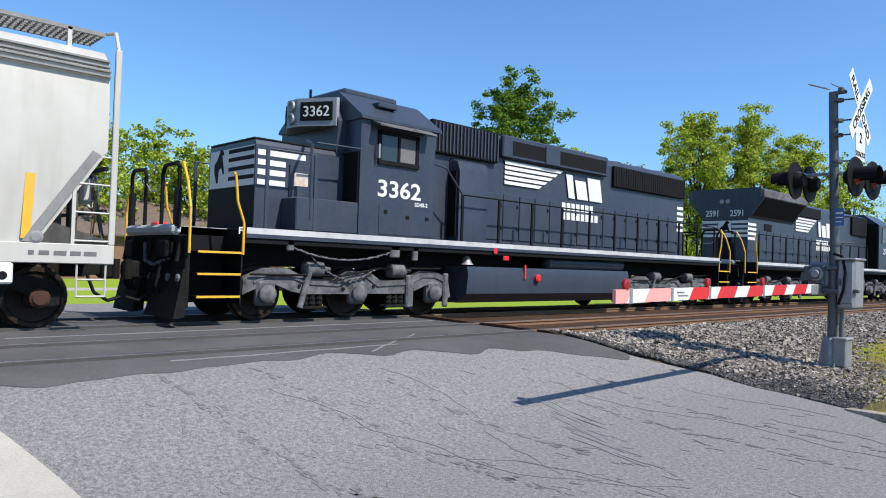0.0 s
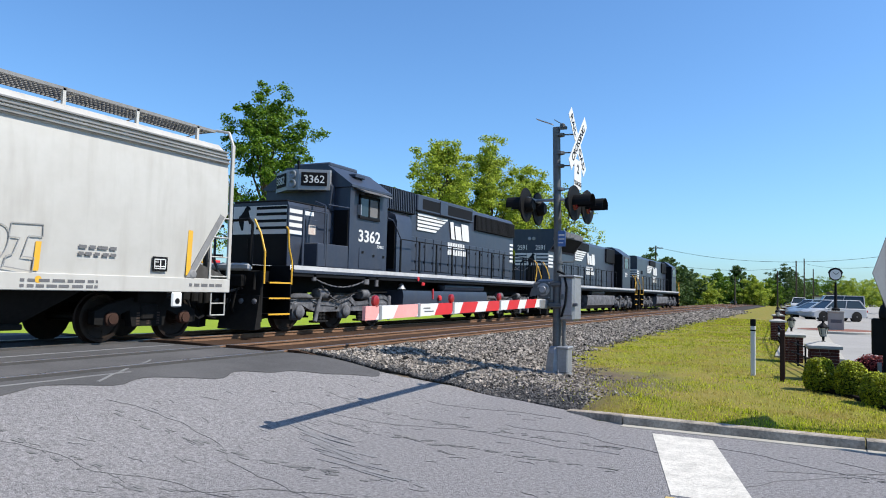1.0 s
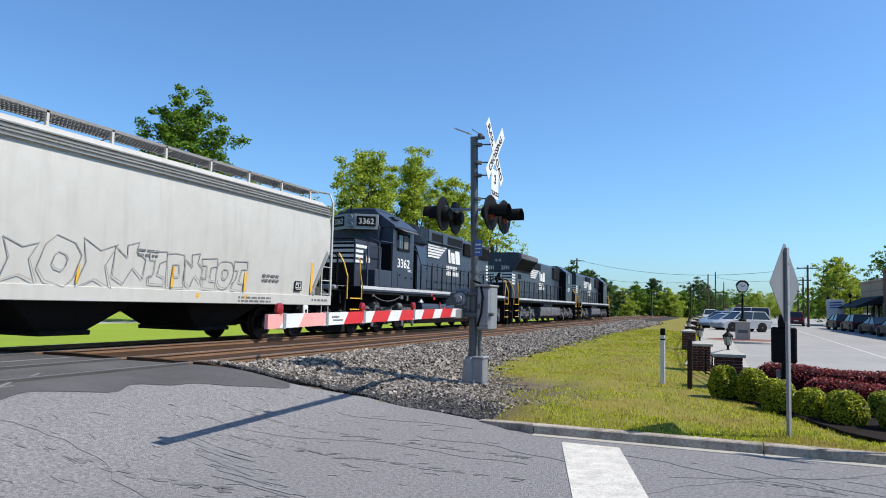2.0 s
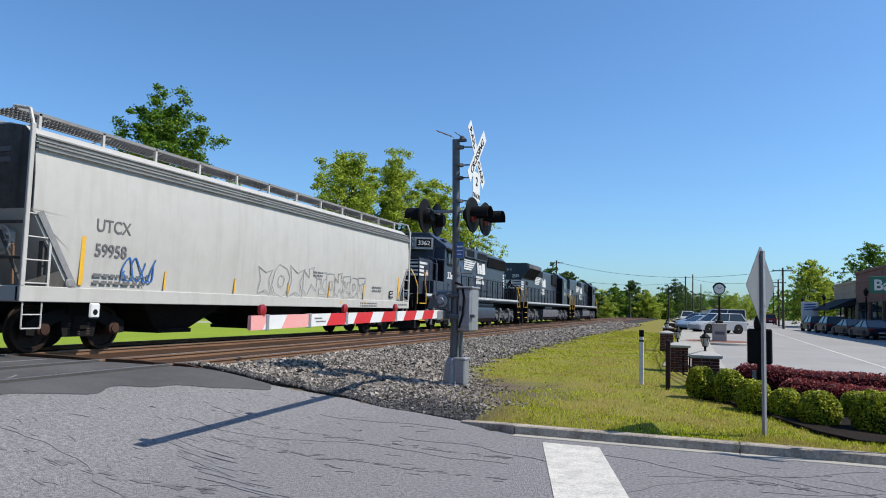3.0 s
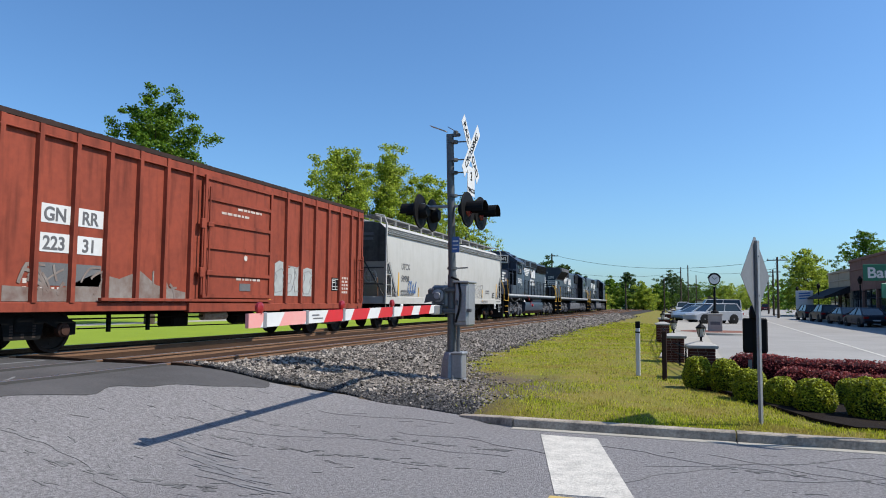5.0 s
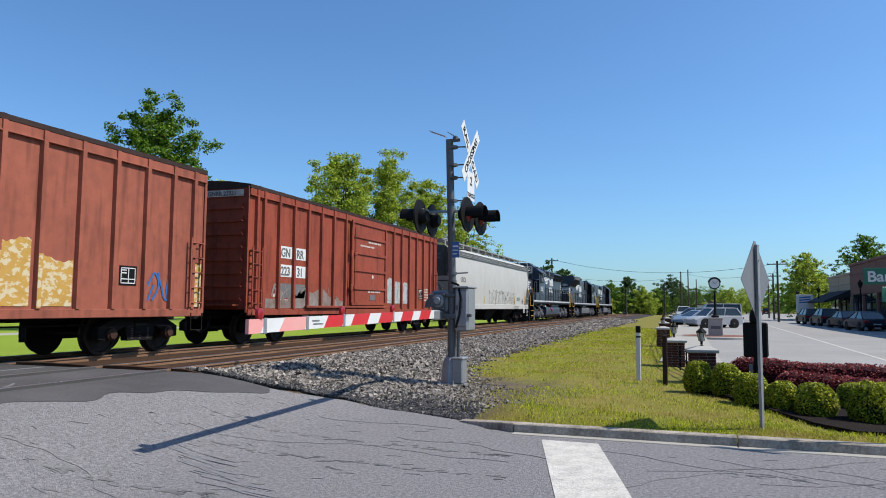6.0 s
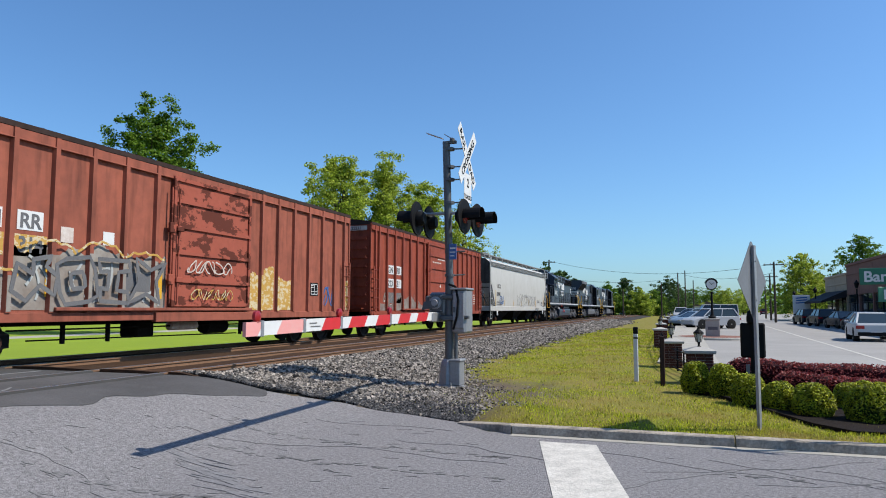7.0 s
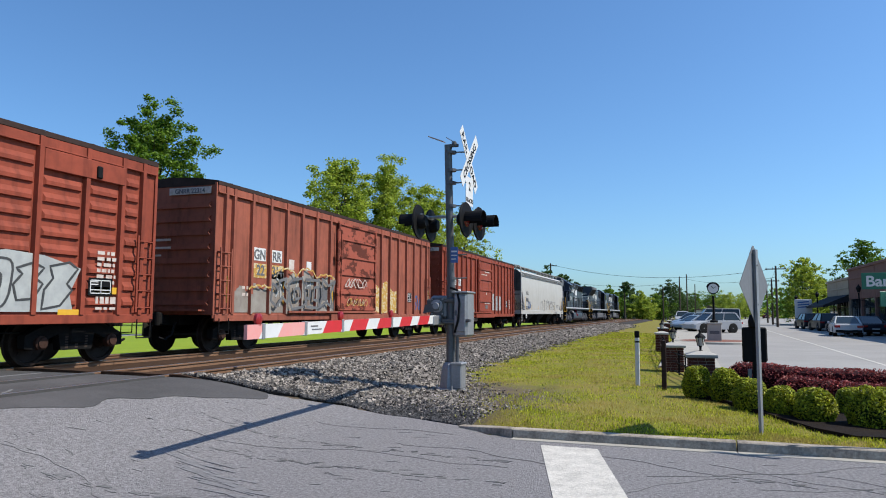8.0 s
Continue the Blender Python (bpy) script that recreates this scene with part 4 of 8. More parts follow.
def boxcar_second():
    ribs = [-34.62, -35.35, -36.2, -37.1, -38.0, -38.9, -39.75, -44.0, -44.95, -45.85, -46.75, -47.65, -48.55, -49.4, -49.75]
    car, uc, w = boxcar(-34.2, -50.1, BOXRUST, BOXDARK, "faded rust-streaked boxcar with yellow and silver graffiti", (-43.5, -40.4), ribs, seed=2)
    x = w + 0.003
    for y0, y1, z in ((-48.45, -47.75, 2.42), (-47.55, -46.85, 2.42)):
        part("number_patch", patch(x, [(y0 - uc, 2.02), (y1 - uc, 2.02), (y1 - uc, z), (y0 - uc, z)]), PAINT_YELLOW, car, "weathered ochre repaint patch")
    for y0, y1, txt in ((-48.4, -47.8, "GN"), (-47.5, -46.95, "RR")):
        part("letter_plate", patch(x, [(y0 - uc, 2.5), (y1 - uc, 2.5), (y1 - uc, 2.86), (y0 - uc, 2.86)]), WHITE, car, "white plate with black letters")
        word("road_letters", txt, 0.38, STENCIL, car, on_side(x + 0.008, (y0 + y1) / 2 - uc, 2.545), bold=0.008)
    word("road_number", "22", 0.4, STENCIL, car, on_side(x + 0.008, -48.05 - uc, 2.1), bold=0.01)
    word("road_number", "314", 0.4, STENCIL, car, on_side(x + 0.008, -47.2 - uc, 2.1), bold=0.01, wide=0.9)
    cuts = [-49.3, -48.62, -48.47, -47.73, -47.57, -46.83, -46.67, -45.93, -45.77, -45.03, -44.87, -44.08, -43.9, -43.6]
    for y0, y1 in zip(cuts[::2], cuts[1::2]):
        h = (1.7 if y0 < -47.7 else 2.22) + 0.08 * math.sin(y0 * 2.3)
        n = 12
        pts = [(y0 - uc, 1.05), (y1 - uc, 1.05)] + [(y1 - uc - (y1 - y0) * i / n, h + 0.09 * math.sin(i * 0.5 + y0 * 5) + 0.02 * math.sin(i * 2.9)) for i in range(n + 1)]
        part("graffiti", patch(x, pts), SILVER, car, "faded silver sprayed graffiti")
    crest = Shape()
    for k in range(4):
        y0 = -48.7 + k * 1.25
        line_ribbon(crest, [(y0 - uc + 1.2 * i / 10, (1.68 if k < 1 else 2.16) + (0.12 + 0.07 * k % 0.2) * math.sin(math.pi * i / 10) ** 0.6 + 0.03 * math.sin(i * 2.3 + k)) for i in range(11)], x + 0.088, 0.05)
    part("graffiti_tag", crest, PAINT_YELLOW, car, "ochre sprayed outline")
    part("graffiti_tag", bubble_letters(9, -47.6 - uc, -43.8 - uc, 1.12, 2.15, x + 0.09, 4, 0.09), STENCIL, car, "dark sprayed letter outlines")
    part("graffiti_tag", strokes(10, -47.4 - uc, -43.8 - uc, 1.1, 2.1, x + 0.012, 14, 0.06), PAINT_PALE, car, "pale sprayed strokes")
    part("stencil", bars(x + 0.002, -48.9 - uc, -48.55 - uc, [1.5, 1.68], 0.08), WHITE_WORN, car)
    part("data_panel", Shape().box(x, x + 0.01, -44.85 - uc, -44.1 - uc, 1.45, 1.85), STENCIL, car)
    for y in (-48.55, -47.65, -46.75, -45.85, -44.95, -44.0):
        part("graffiti", Shape().box(w + 0.086, w + 0.09, y - uc - 0.045, y - uc + 0.045, 1.02, (1.6 if y < -47.6 else 2.14) + 0.06 * math.sin(y * 3)), SILVER, car, "faded silver sprayed graffiti")
    for y in (-39.75, -38.9):
        part("graffiti", Shape().box(w + 0.086, w + 0.09, y - uc - 0.045, y - uc + 0.045, 1.02, 2.02), PAINT_YELLOW, car, "flaking ochre sprayed graffiti")
    for y0, y1, z in ((-40.25, -39.85, 2.05), (-39.65, -39.05, 2.25), (-38.8, -38.1, 1.95), (-34.55, -34.25, 2.1)):
        n = 14
        pts = [(y0 - uc, 1.05), (y1 - uc, 1.05)] + [(y1 - uc - (y1 - y0) * i / n, z + 0.05 * math.sin(i * 0.35 + y0 * 3) + 0.015 * math.sin(i * 4.7 + y0)) for i in range(n + 1)]
        part("graffiti", patch(x, pts), PAINT_YELLOW, car, "flaking ochre sprayed graffiti")
    part("graffiti_tag", squiggle(5, -43.0 - uc, -41.2 - uc, 1.95, 2.25, w + 0.118, 5, 0.03), WHITE_WORN, car, "white sprayed scrawl")
    part("graffiti_tag", squiggle(6, -42.8 - uc, -41.2 - uc, 1.3, 1.55, w + 0.118, 6, 0.022), PAINT_YELLOW, car)
    part("graffiti", patch(w + 0.065, [(-42.6 - uc, 0.82), (-41.0 - uc, 0.82), (-41.2 - uc, 0.98), (-42.4 - uc, 0.96)]), PAINT_BLUE, car)
    part("graffiti_tag", squiggle(12, -36.1 - uc, -35.4 - uc, 1.2, 1.8, x + 0.004, 2, 0.05), PAINT_BLUE, car)
    placard(car, x, -36.9 - uc, 1.5, 0.5, 0.42)
    part("inspection_card", Shape().box(x, x + 0.008, -45.5 - uc, -45.2 - uc, 2.38, 2.66), WHITE, car, "small white card")
    part("data_frame", Shape().box(x, x + 0.008, -46.55 - uc, -46.25 - uc, 2.35, 2.65), WHITE_WORN, car)
    for y in (-49.62, -46.8, -43.78, -38.85):
        part("reflector", Shape().box(x, x + 0.012, y - uc - 0.06, y - uc + 0.06, 1.3, 2.0), SAFETY, car, "yellow reflective strip")
    plate = part("end_number_plate", Shape().box(0.0, 1.3, -50.165 - uc, -50.155 - uc, 4.1, 4.28), WHITE_WORN, car, "pale number plate on the end")
    word("end_letters", "GNRR 22314", 0.17, STENCIL, plate, on_end(0.65, -50.17 - uc, 4.13), bold=0.003)
    part("stencil", Shape().box(-0.9, 0.1, -50.16 - uc, -50.15 - uc, 2.9, 2.96).box(-0.8, 0.1, -50.16 - uc, -50.15 - uc, 2.7, 2.75).box(-0.9, -0.2, -50.16 - uc, -50.15 - uc, 2.5, 2.55), WHITE_WORN, car)


def boxcar_third():
    ribs = [-52.75, -53.35, -54.3, -55.4, -56.5, -57.6, -61.8, -63.0, -64.1, -65.2, -66.3, -67.3]
    car, uc, w = boxcar(-52.35, -67.8, BOXRED, BOXRED, "brick-red boxcar with pressed panels and white graffiti", (-61.3, -58.2), ribs, panelled=True, seed=3)
    x = w + 0.048
    part("graffiti", patch(x, [(-57.3 - uc, 1.05), (-54.5 - uc, 1.05), (-54.6 - uc, 1.4), (-54.35 - uc, 1.9), (-55.2 - uc, 2.1), (-56.0 - uc, 2.15), (-57.3 - uc, 1.9)]), PAINT_PALE, car, "white and grey sprayed graffiti")
    part("graffiti_tag", bubble_letters(21, -57.2 - uc, -54.5 - uc, 1.15, 2.0, x + 0.006, 4, 0.045), PAINT_INK, car)
    placard(car, x, -54.2 - uc + 0.05, 1.38, 0.62, 0.36)
    part("stencil", bars(x, -53.95 - uc, -53.45 - uc, [1.62, 1.74, 1.86, 1.98, 2.1, 2.22], 0.07), WHITE_WORN, car)
    part("yellow_band", Shape().box(x, x + 0.006, -54.0 - uc, -53.4 - uc, 1.42, 1.56), SAFETY, car)
    part("yellow_band", Shape().box(x, x + 0.006, -54.85 - uc, -54.35 - uc, 0.98, 1.1), SAFETY, car)
    part("stencil", bars(x, -53.95 - uc, -53.42 - uc, [1.22], 0.14), WHITE_WORN, car)
    part("stencil", bars(x, -53.95 - uc, -53.42 - uc, [1.1], 0.05), WHITE_WORN, car)
    part("door_stop", Shape().box(w + 0.05, w + 0.14, -54.12 - uc, -53.98 - uc, 3.75, 4.0, 0.02), BLACK, car)
    part("header_plate", Shape().box(w, w + 0.1, -55.35 - uc, -53.35 - uc, 3.72, 4.1, 0.01), BOXRED, car)


def hopper_car():
    u1, u0 = 3.45, -14.9
    uc = (u0 + u1) / 2
    car = thing("hopper_car", pose(FAR_TRACK, uc, RAIL), "pale grey covered hopper car with graffiti outlines and yellow strips", "hopper car", "cars of the train")
    a, b = u0 - uc, u1 - uc

    def section(y, top=4.3, foot=1.2, w=1.0):
        half = [(1.5, foot), (1.53, 1.9), (1.54, 2.6), (1.53, 3.3), (1.49, 3.75), (1.52, 3.78), (1.52, 3.88), (1.46, 3.92), (1.44, 4.02), (1.38, 4.06), (1.2, 4.22), (0.8, top), (0.4, top + 0.02)]
        half = [(x * w, max(z, foot)) for x, z in half]
        return [(x, y, z) for x, z in half] + [(-x, y, z) for x, z in reversed(half)]
    body = Shape()
    # straight middle, end slopes rise towards the ends
    ys = [(a + 0.15, 2.66), (a + 1.08, 1.2), (b - 1.08, 1.2), (b - 0.15, 2.66)]
    body.loft([section(y, foot=f) for y, f in ys])
    part("body", body, HOPPER, car, smooth=True)
    for sx in (-1, 1):
        for z in (3.79, 3.87, 3.95, 4.03):
            part("top_chord", Shape().box(sx * 1.44, sx * (1.565 if z < 3.9 else 1.5), a + 0.15, b - 0.15, z - 0.014, z + 0.014), HOPGREY, car)
    for sx in (-1, 1):
        part("side_sill", Shape().box(sx * 1.42, sx * 1.545, a, b, 0.98, 1.27, 0.012), HOPPER, car)
    for e, d in ((a, 1), (b, -1)):
        # end bracing, posts, slope sheet edge
        en = Shape()
        for sx in (-1, 1):
            en.box(sx * 1.32, sx * 1.44, e + d * 0.55 - 0.05, e + d * 0.55 + 0.05, 1.25, 3.0, 0.01)
            en.box(sx * 0.3, sx * 0.42, e + d * 0.3 - 0.05, e + d * 0.3 + 0.05, 1.25, 3.2, 0.01)
            en.prism([(e + d * 1.06, 1.25), (e + d * 1.2, 1.25), (e + d * 0.32, 2.68), (e + d * 0.2, 2.64)], "x", sx * 1.36, sx * 1.5)
        part("end_frame", en, HOPEND, car, "sooty grey end posts and slope braces, darkened for shade")
        for sx in (-1, 1):
            part("end_brace", Shape().cyl((sx * 1.4, e + d * 0.12, 1.3), (sx * 0.4, e + d * 0.12, 2.9), 0.03, n=8), HOPEND, car)
            part("side_gusset", Shape().prism([(e + d * 0.1, 1.27), (e + d * 1.16, 1.27), (e + d * 1.0, 1.62), (e + d * 0.1, 1.34)], "x", sx * 1.46, sx * 1.5), HOPEND, car)
        for sx in (-1, 1):
            part("slope_channel", Shape().prism([(e + d * 1.1, 1.28), (e + d * 1.24, 1.28), (e + d * 0.36, 2.66), (e + d * 0.24, 2.6)], "x", sx * 1.5, sx * 1.545), HOPGREY, car, "grey channel along the slope")
            part("slope_foot", Shape().lathe((sx * 1.47, e + d * 1.06, 1.35), (sx, 0, 0), [(0, 0.1), (0.07, 0.1), (0.09, 0.06)], 14), HOPGREY, car)
        for z in (1.75, 2.4):
            part("end_crossbar", Shape().box(-1.4, 1.4, e + d * 0.08, e + d * 0.14, z, z + 0.06, 0.01), HOPEND, car)
        part("air_pipe", Shape().tube([(1.1, e + d * 0.2, 1.3), (1.1, e + d * 0.16, 2.0), (0.9, e + d * 0.16, 2.2)], 0.025, 8), RUST, car)
        part("end_sill", Shape().box(-1.5, 1.5, e - 0.0, e + d * 0.25, 0.98, 1.27, 0.02), HOPPER, car)
        part("slope_sheet", Shape().add([(-1.46, e + d * 0.2, 2.66), (1.46, e + d * 0.2, 2.66), (1.46, e + d * 1.18, 1.25), (-1.46, e + d * 1.18, 1.25), (-1.46, e + d * 0.26, 2.69), (1.46, e + d * 0.26, 2.69), (1.46, e + d * 1.25, 1.28), (-1.46, e + d * 1.25, 1.28)], [(0, 1, 2, 3), (7, 6, 5, 4), (0, 3, 7, 4), (1, 5, 6, 2), (0, 4, 5, 1), (3, 2, 6, 7)]), HOPEND, car, "sooty end slope sheet, darkened for shade")
        end = [(x, z) for x, y, z in section(0, foot=2.68)]
        part("end_sheet", Shape().loft([[(x * 0.985, e + d * 0.146, min(z, 4.28)) for x, z in end], [(x * 0.985, e + d * 0.16, min(z, 4.28)) for x, z in end]]), HOPEND, car, "sooty upper end sheet, darkened for shade")
        wheel = Shape()
        for k in range(16):
            p, q = k * math.tau / 16, (k + 1) * math.tau / 16
            wheel.cyl((0.8 + 0.27 * math.cos(p), e + d * 0.12, 2.1 + 0.27 * math.sin(p)), (0.8 + 0.27 * math.cos(q), e + d * 0.12, 2.1 + 0.27 * math.sin(q)), 0.02, n=6)
        wheel.cyl((0.53, e + d * 0.12, 2.1), (1.07, e + d * 0.12, 2.1), 0.015).cyl((0.8, e + d * 0.12, 1.83), (0.8, e + d * 0.12, 2.37), 0.015)
        wheel.box(0.62, 0.98, e + d * 0.14, e + d * 0.34, 1.9, 2.3, 0.05)
        part("brake_wheel", wheel, HOPPER, car)
        for sx in (-1, 1):
            ladder(car, sx * 1.52, e + d * 0.03, e + d * 0.58, [1.32 + 0.42 * k for k in range(4)], 0.016, HOPPER)
            st = Shape().tube([(sx * 1.5, e + d * 0.1, 1.0), (sx * 1.5, e + d * 0.1, 0.5), (sx * 1.5, e + d * 0.5, 0.5), (sx * 1.5, e + d * 0.5, 1.0)], 0.016).tube([(sx * 1.5, e + d * 0.1, 0.75), (sx * 1.5, e + d * 0.5, 0.75)], 0.014)
            part("sill_step", st, HOPPER, car)
            corner = Shape().box(sx * 1.49, sx * 1.55, e + d * 0.0, e + d * 0.09, 1.27, 4.22, 0.01)
            corner.tube([(sx * 1.52, e + d * 0.045, 4.2), (sx * 1.4, e + d * 0.06, 4.5), (sx * 1.0, e + d * 0.06, 4.58)], 0.03, 8)
            part("corner_post", corner, HOPPER, car)
        coupler(car, e, -d)
        part("truck_bolster_plate", Shape().box(-1.2, 1.2, e + d * 1.4, e + d * 2.1, 0.78, 1.0), UNDER, car)
        freight_truck(car, e + d * 1.75)
    # roof walkway: grating, posts and edge
    rw = Shape()
    for sx in (-1, 1):
        rw.box(sx * 0.98, sx * 1.03, a + 0.1, b - 0.1, 4.52, 4.58)
        rw.box(sx * 0.3, sx * 0.34, a + 0.1, b - 0.1, 4.52, 4.58)
        y = a + 0.15
        while y < b - 0.1:
            rw.box(sx * 0.32, sx * 1.0, y - 0.012, y + 0.012, 4.53, 4.57)
            y += 0.09
        for k in range(5):
            xx = 0.44 + 0.115 * k
            rw.box(sx * (xx - 0.01), sx * (xx + 0.01), a + 0.1, b - 0.1, 4.535, 4.572)
    part("roof_walkway", rw, HOPGREY, car, "grey steel grating roof walkway")
    for k in range(12):
        y = a + 0.6 + (b - a - 1.2) * k / 11
        for sx in (-1, 1):
            part("walkway_post", Shape().box(sx * 0.97, sx * 1.03, y - 0.03, y + 0.03, 4.24, 4.56).cyl((sx * 0.35, y, 4.3), (sx * 0.98, y + 0.25, 4.52), 0.015, n=6), HOPPER, car)
    hatch = Shape().box(-0.28, 0.28, a + 0.6, b - 0.6, 4.3, 4.46, 0.04)
    part("trough_hatch", hatch, HOPPER, car)
    # discharge hoppers
    for k, y in enumerate((-4.4, 0.0, 4.4)):
        top, low = 1.85, 0.55
        s = Shape().loft([[(x * 1.42, y + v * top, 1.25) for x, v in ((-1, -1), (1, -1), (1, 1), (-1, 1))], [(x * 0.85, y + v * low, 0.38) for x, v in ((-1, -1), (1, -1), (1, 1), (-1, 1))]])
        part("discharge_hopper", s, UNDER, car, "grimy grey discharge bay")
        part("outlet_gate", Shape().box(-0.95, 0.95, y - 0.6, y + 0.6, 0.3, 0.4, 0.02), UNDER, car)
    part("centre_sill", Shape().box(-0.2, 0.2, a, b, 0.75, 1.05), UNDER, car)
    # writing and paint
    x = 1.545
    for u, z0, z1, ln in ((2.2, 1.32, 2.24, 0.12), (-13.65, 1.32, 2.28, 0.1), (-11.3, 1.3, 1.72, 0.06), (-8.7, 1.3, 1.68, 0.06), (-6.1, 1.3, 1.68, 0.06), (-3.6, 1.3, 1.78, 0.08), (-1.0, 1.3, 1.78, 0.1)):
        part("yellow_strip", patch(1.535, [(u - uc, z0), (u - uc + ln, z0), (u - uc + ln + 0.03, z1), (u - uc + 0.03, z1)]), SAFETY, car, "yellow reflective strip")
    placard(car, x, 1.36 - uc, 1.38, 0.36, 0.28)
    word("road_letters", "UTCX", 0.36, STENCIL, car, on_side(x, -13.3 - uc, 2.42), align="LEFT", bold=0.004, wide=0.95)
    word("road_number", "59958", 0.36, STENCIL, car, on_side(x, -13.3 - uc, 1.92), align="LEFT", bold=0.004, wide=0.95)
    part("stencil", bars(x, -13.3 - uc, -11.9 - uc, [1.36, 1.5], 0.07), STENCIL, car)
    part("stencil", bars(x, -0.2 - uc, 0.55 - uc, [1.6, 1.72], 0.06), STENCIL, car)
    part("stencil", bars(x, -4.6 - uc, -4.0 - uc, [1.95, 2.05], 0.05), STENCIL, car)
    part("stencil", bars(1.548, 2.3 - uc, 3.2 - uc, [1.1], 0.06), STENCIL, car)
    part("stencil", bars(1.548, -1.2 - uc, 0.2 - uc, [1.12, 1.03], 0.05), STENCIL, car)
    for u in (-0.9, -2.7):
        part("paint_mark", Shape().lathe((1.546, u - uc, 1.16), (1, 0, 0), [(0, 0.06), (0.004, 0.06)], 10), SAFETY, car)
    part("graffiti_tag", bubble_letters(31, -7.7 - uc, -4.4 - uc, 1.3, 2.2, x, 4, 0.018), PAINT_LINE, car, "thin grey sprayed letter outlines")
    part("graffiti_tag", bubble_letters(37, -4.3 - uc, -0.9 - uc, 1.3, 2.1, x + 0.003, 6, 0.018), PAINT_LINE, car, "thin grey sprayed letter outlines")
    part("graffiti_tag", squiggle(33, -12.6 - uc, -11.6 - uc, 1.45, 1.95, x, 3, 0.035), PAINT_BLUE, car, "small blue sprayed tag")
    part("end_stencil", Shape().box(0.3, 0.9, a + 0.135, a + 0.15, 3.75, 3.85).box(0.3, 0.9, a + 0.135, a + 0.15, 3.55, 3.65), STENCIL, car)
    for u in (2.0, -13.2):
        part("jacking_pad", Shape().box(1.5, 1.56, u - uc - 0.13, u - uc + 0.13, 0.68, 0.98, 0.03), WHITE, car)
        part("pad_hole", Shape().lathe((1.558, u - uc, 0.8), (1, 0, 0), [(0, 0.06), (0.006, 0.06)], 12), BLACK, car)
    ROLLING.append((car, uc))


def stripes(parent, x, y0, y1, zs, slant=0.0, h=0.1, material=None):
    for k, z in enumerate(zs):
        o = slant * k
        part("white_stripe", Shape().prism([(y0, z), (y1 - o, z), (y1 - o - h * 0.7 * (1 if slant else 0), z + 0 * h), (y1 - o + (h * 0.5 if slant else 0), z + h), (y0, z + h)], "x", x, x + 0.005), WHITE, parent)


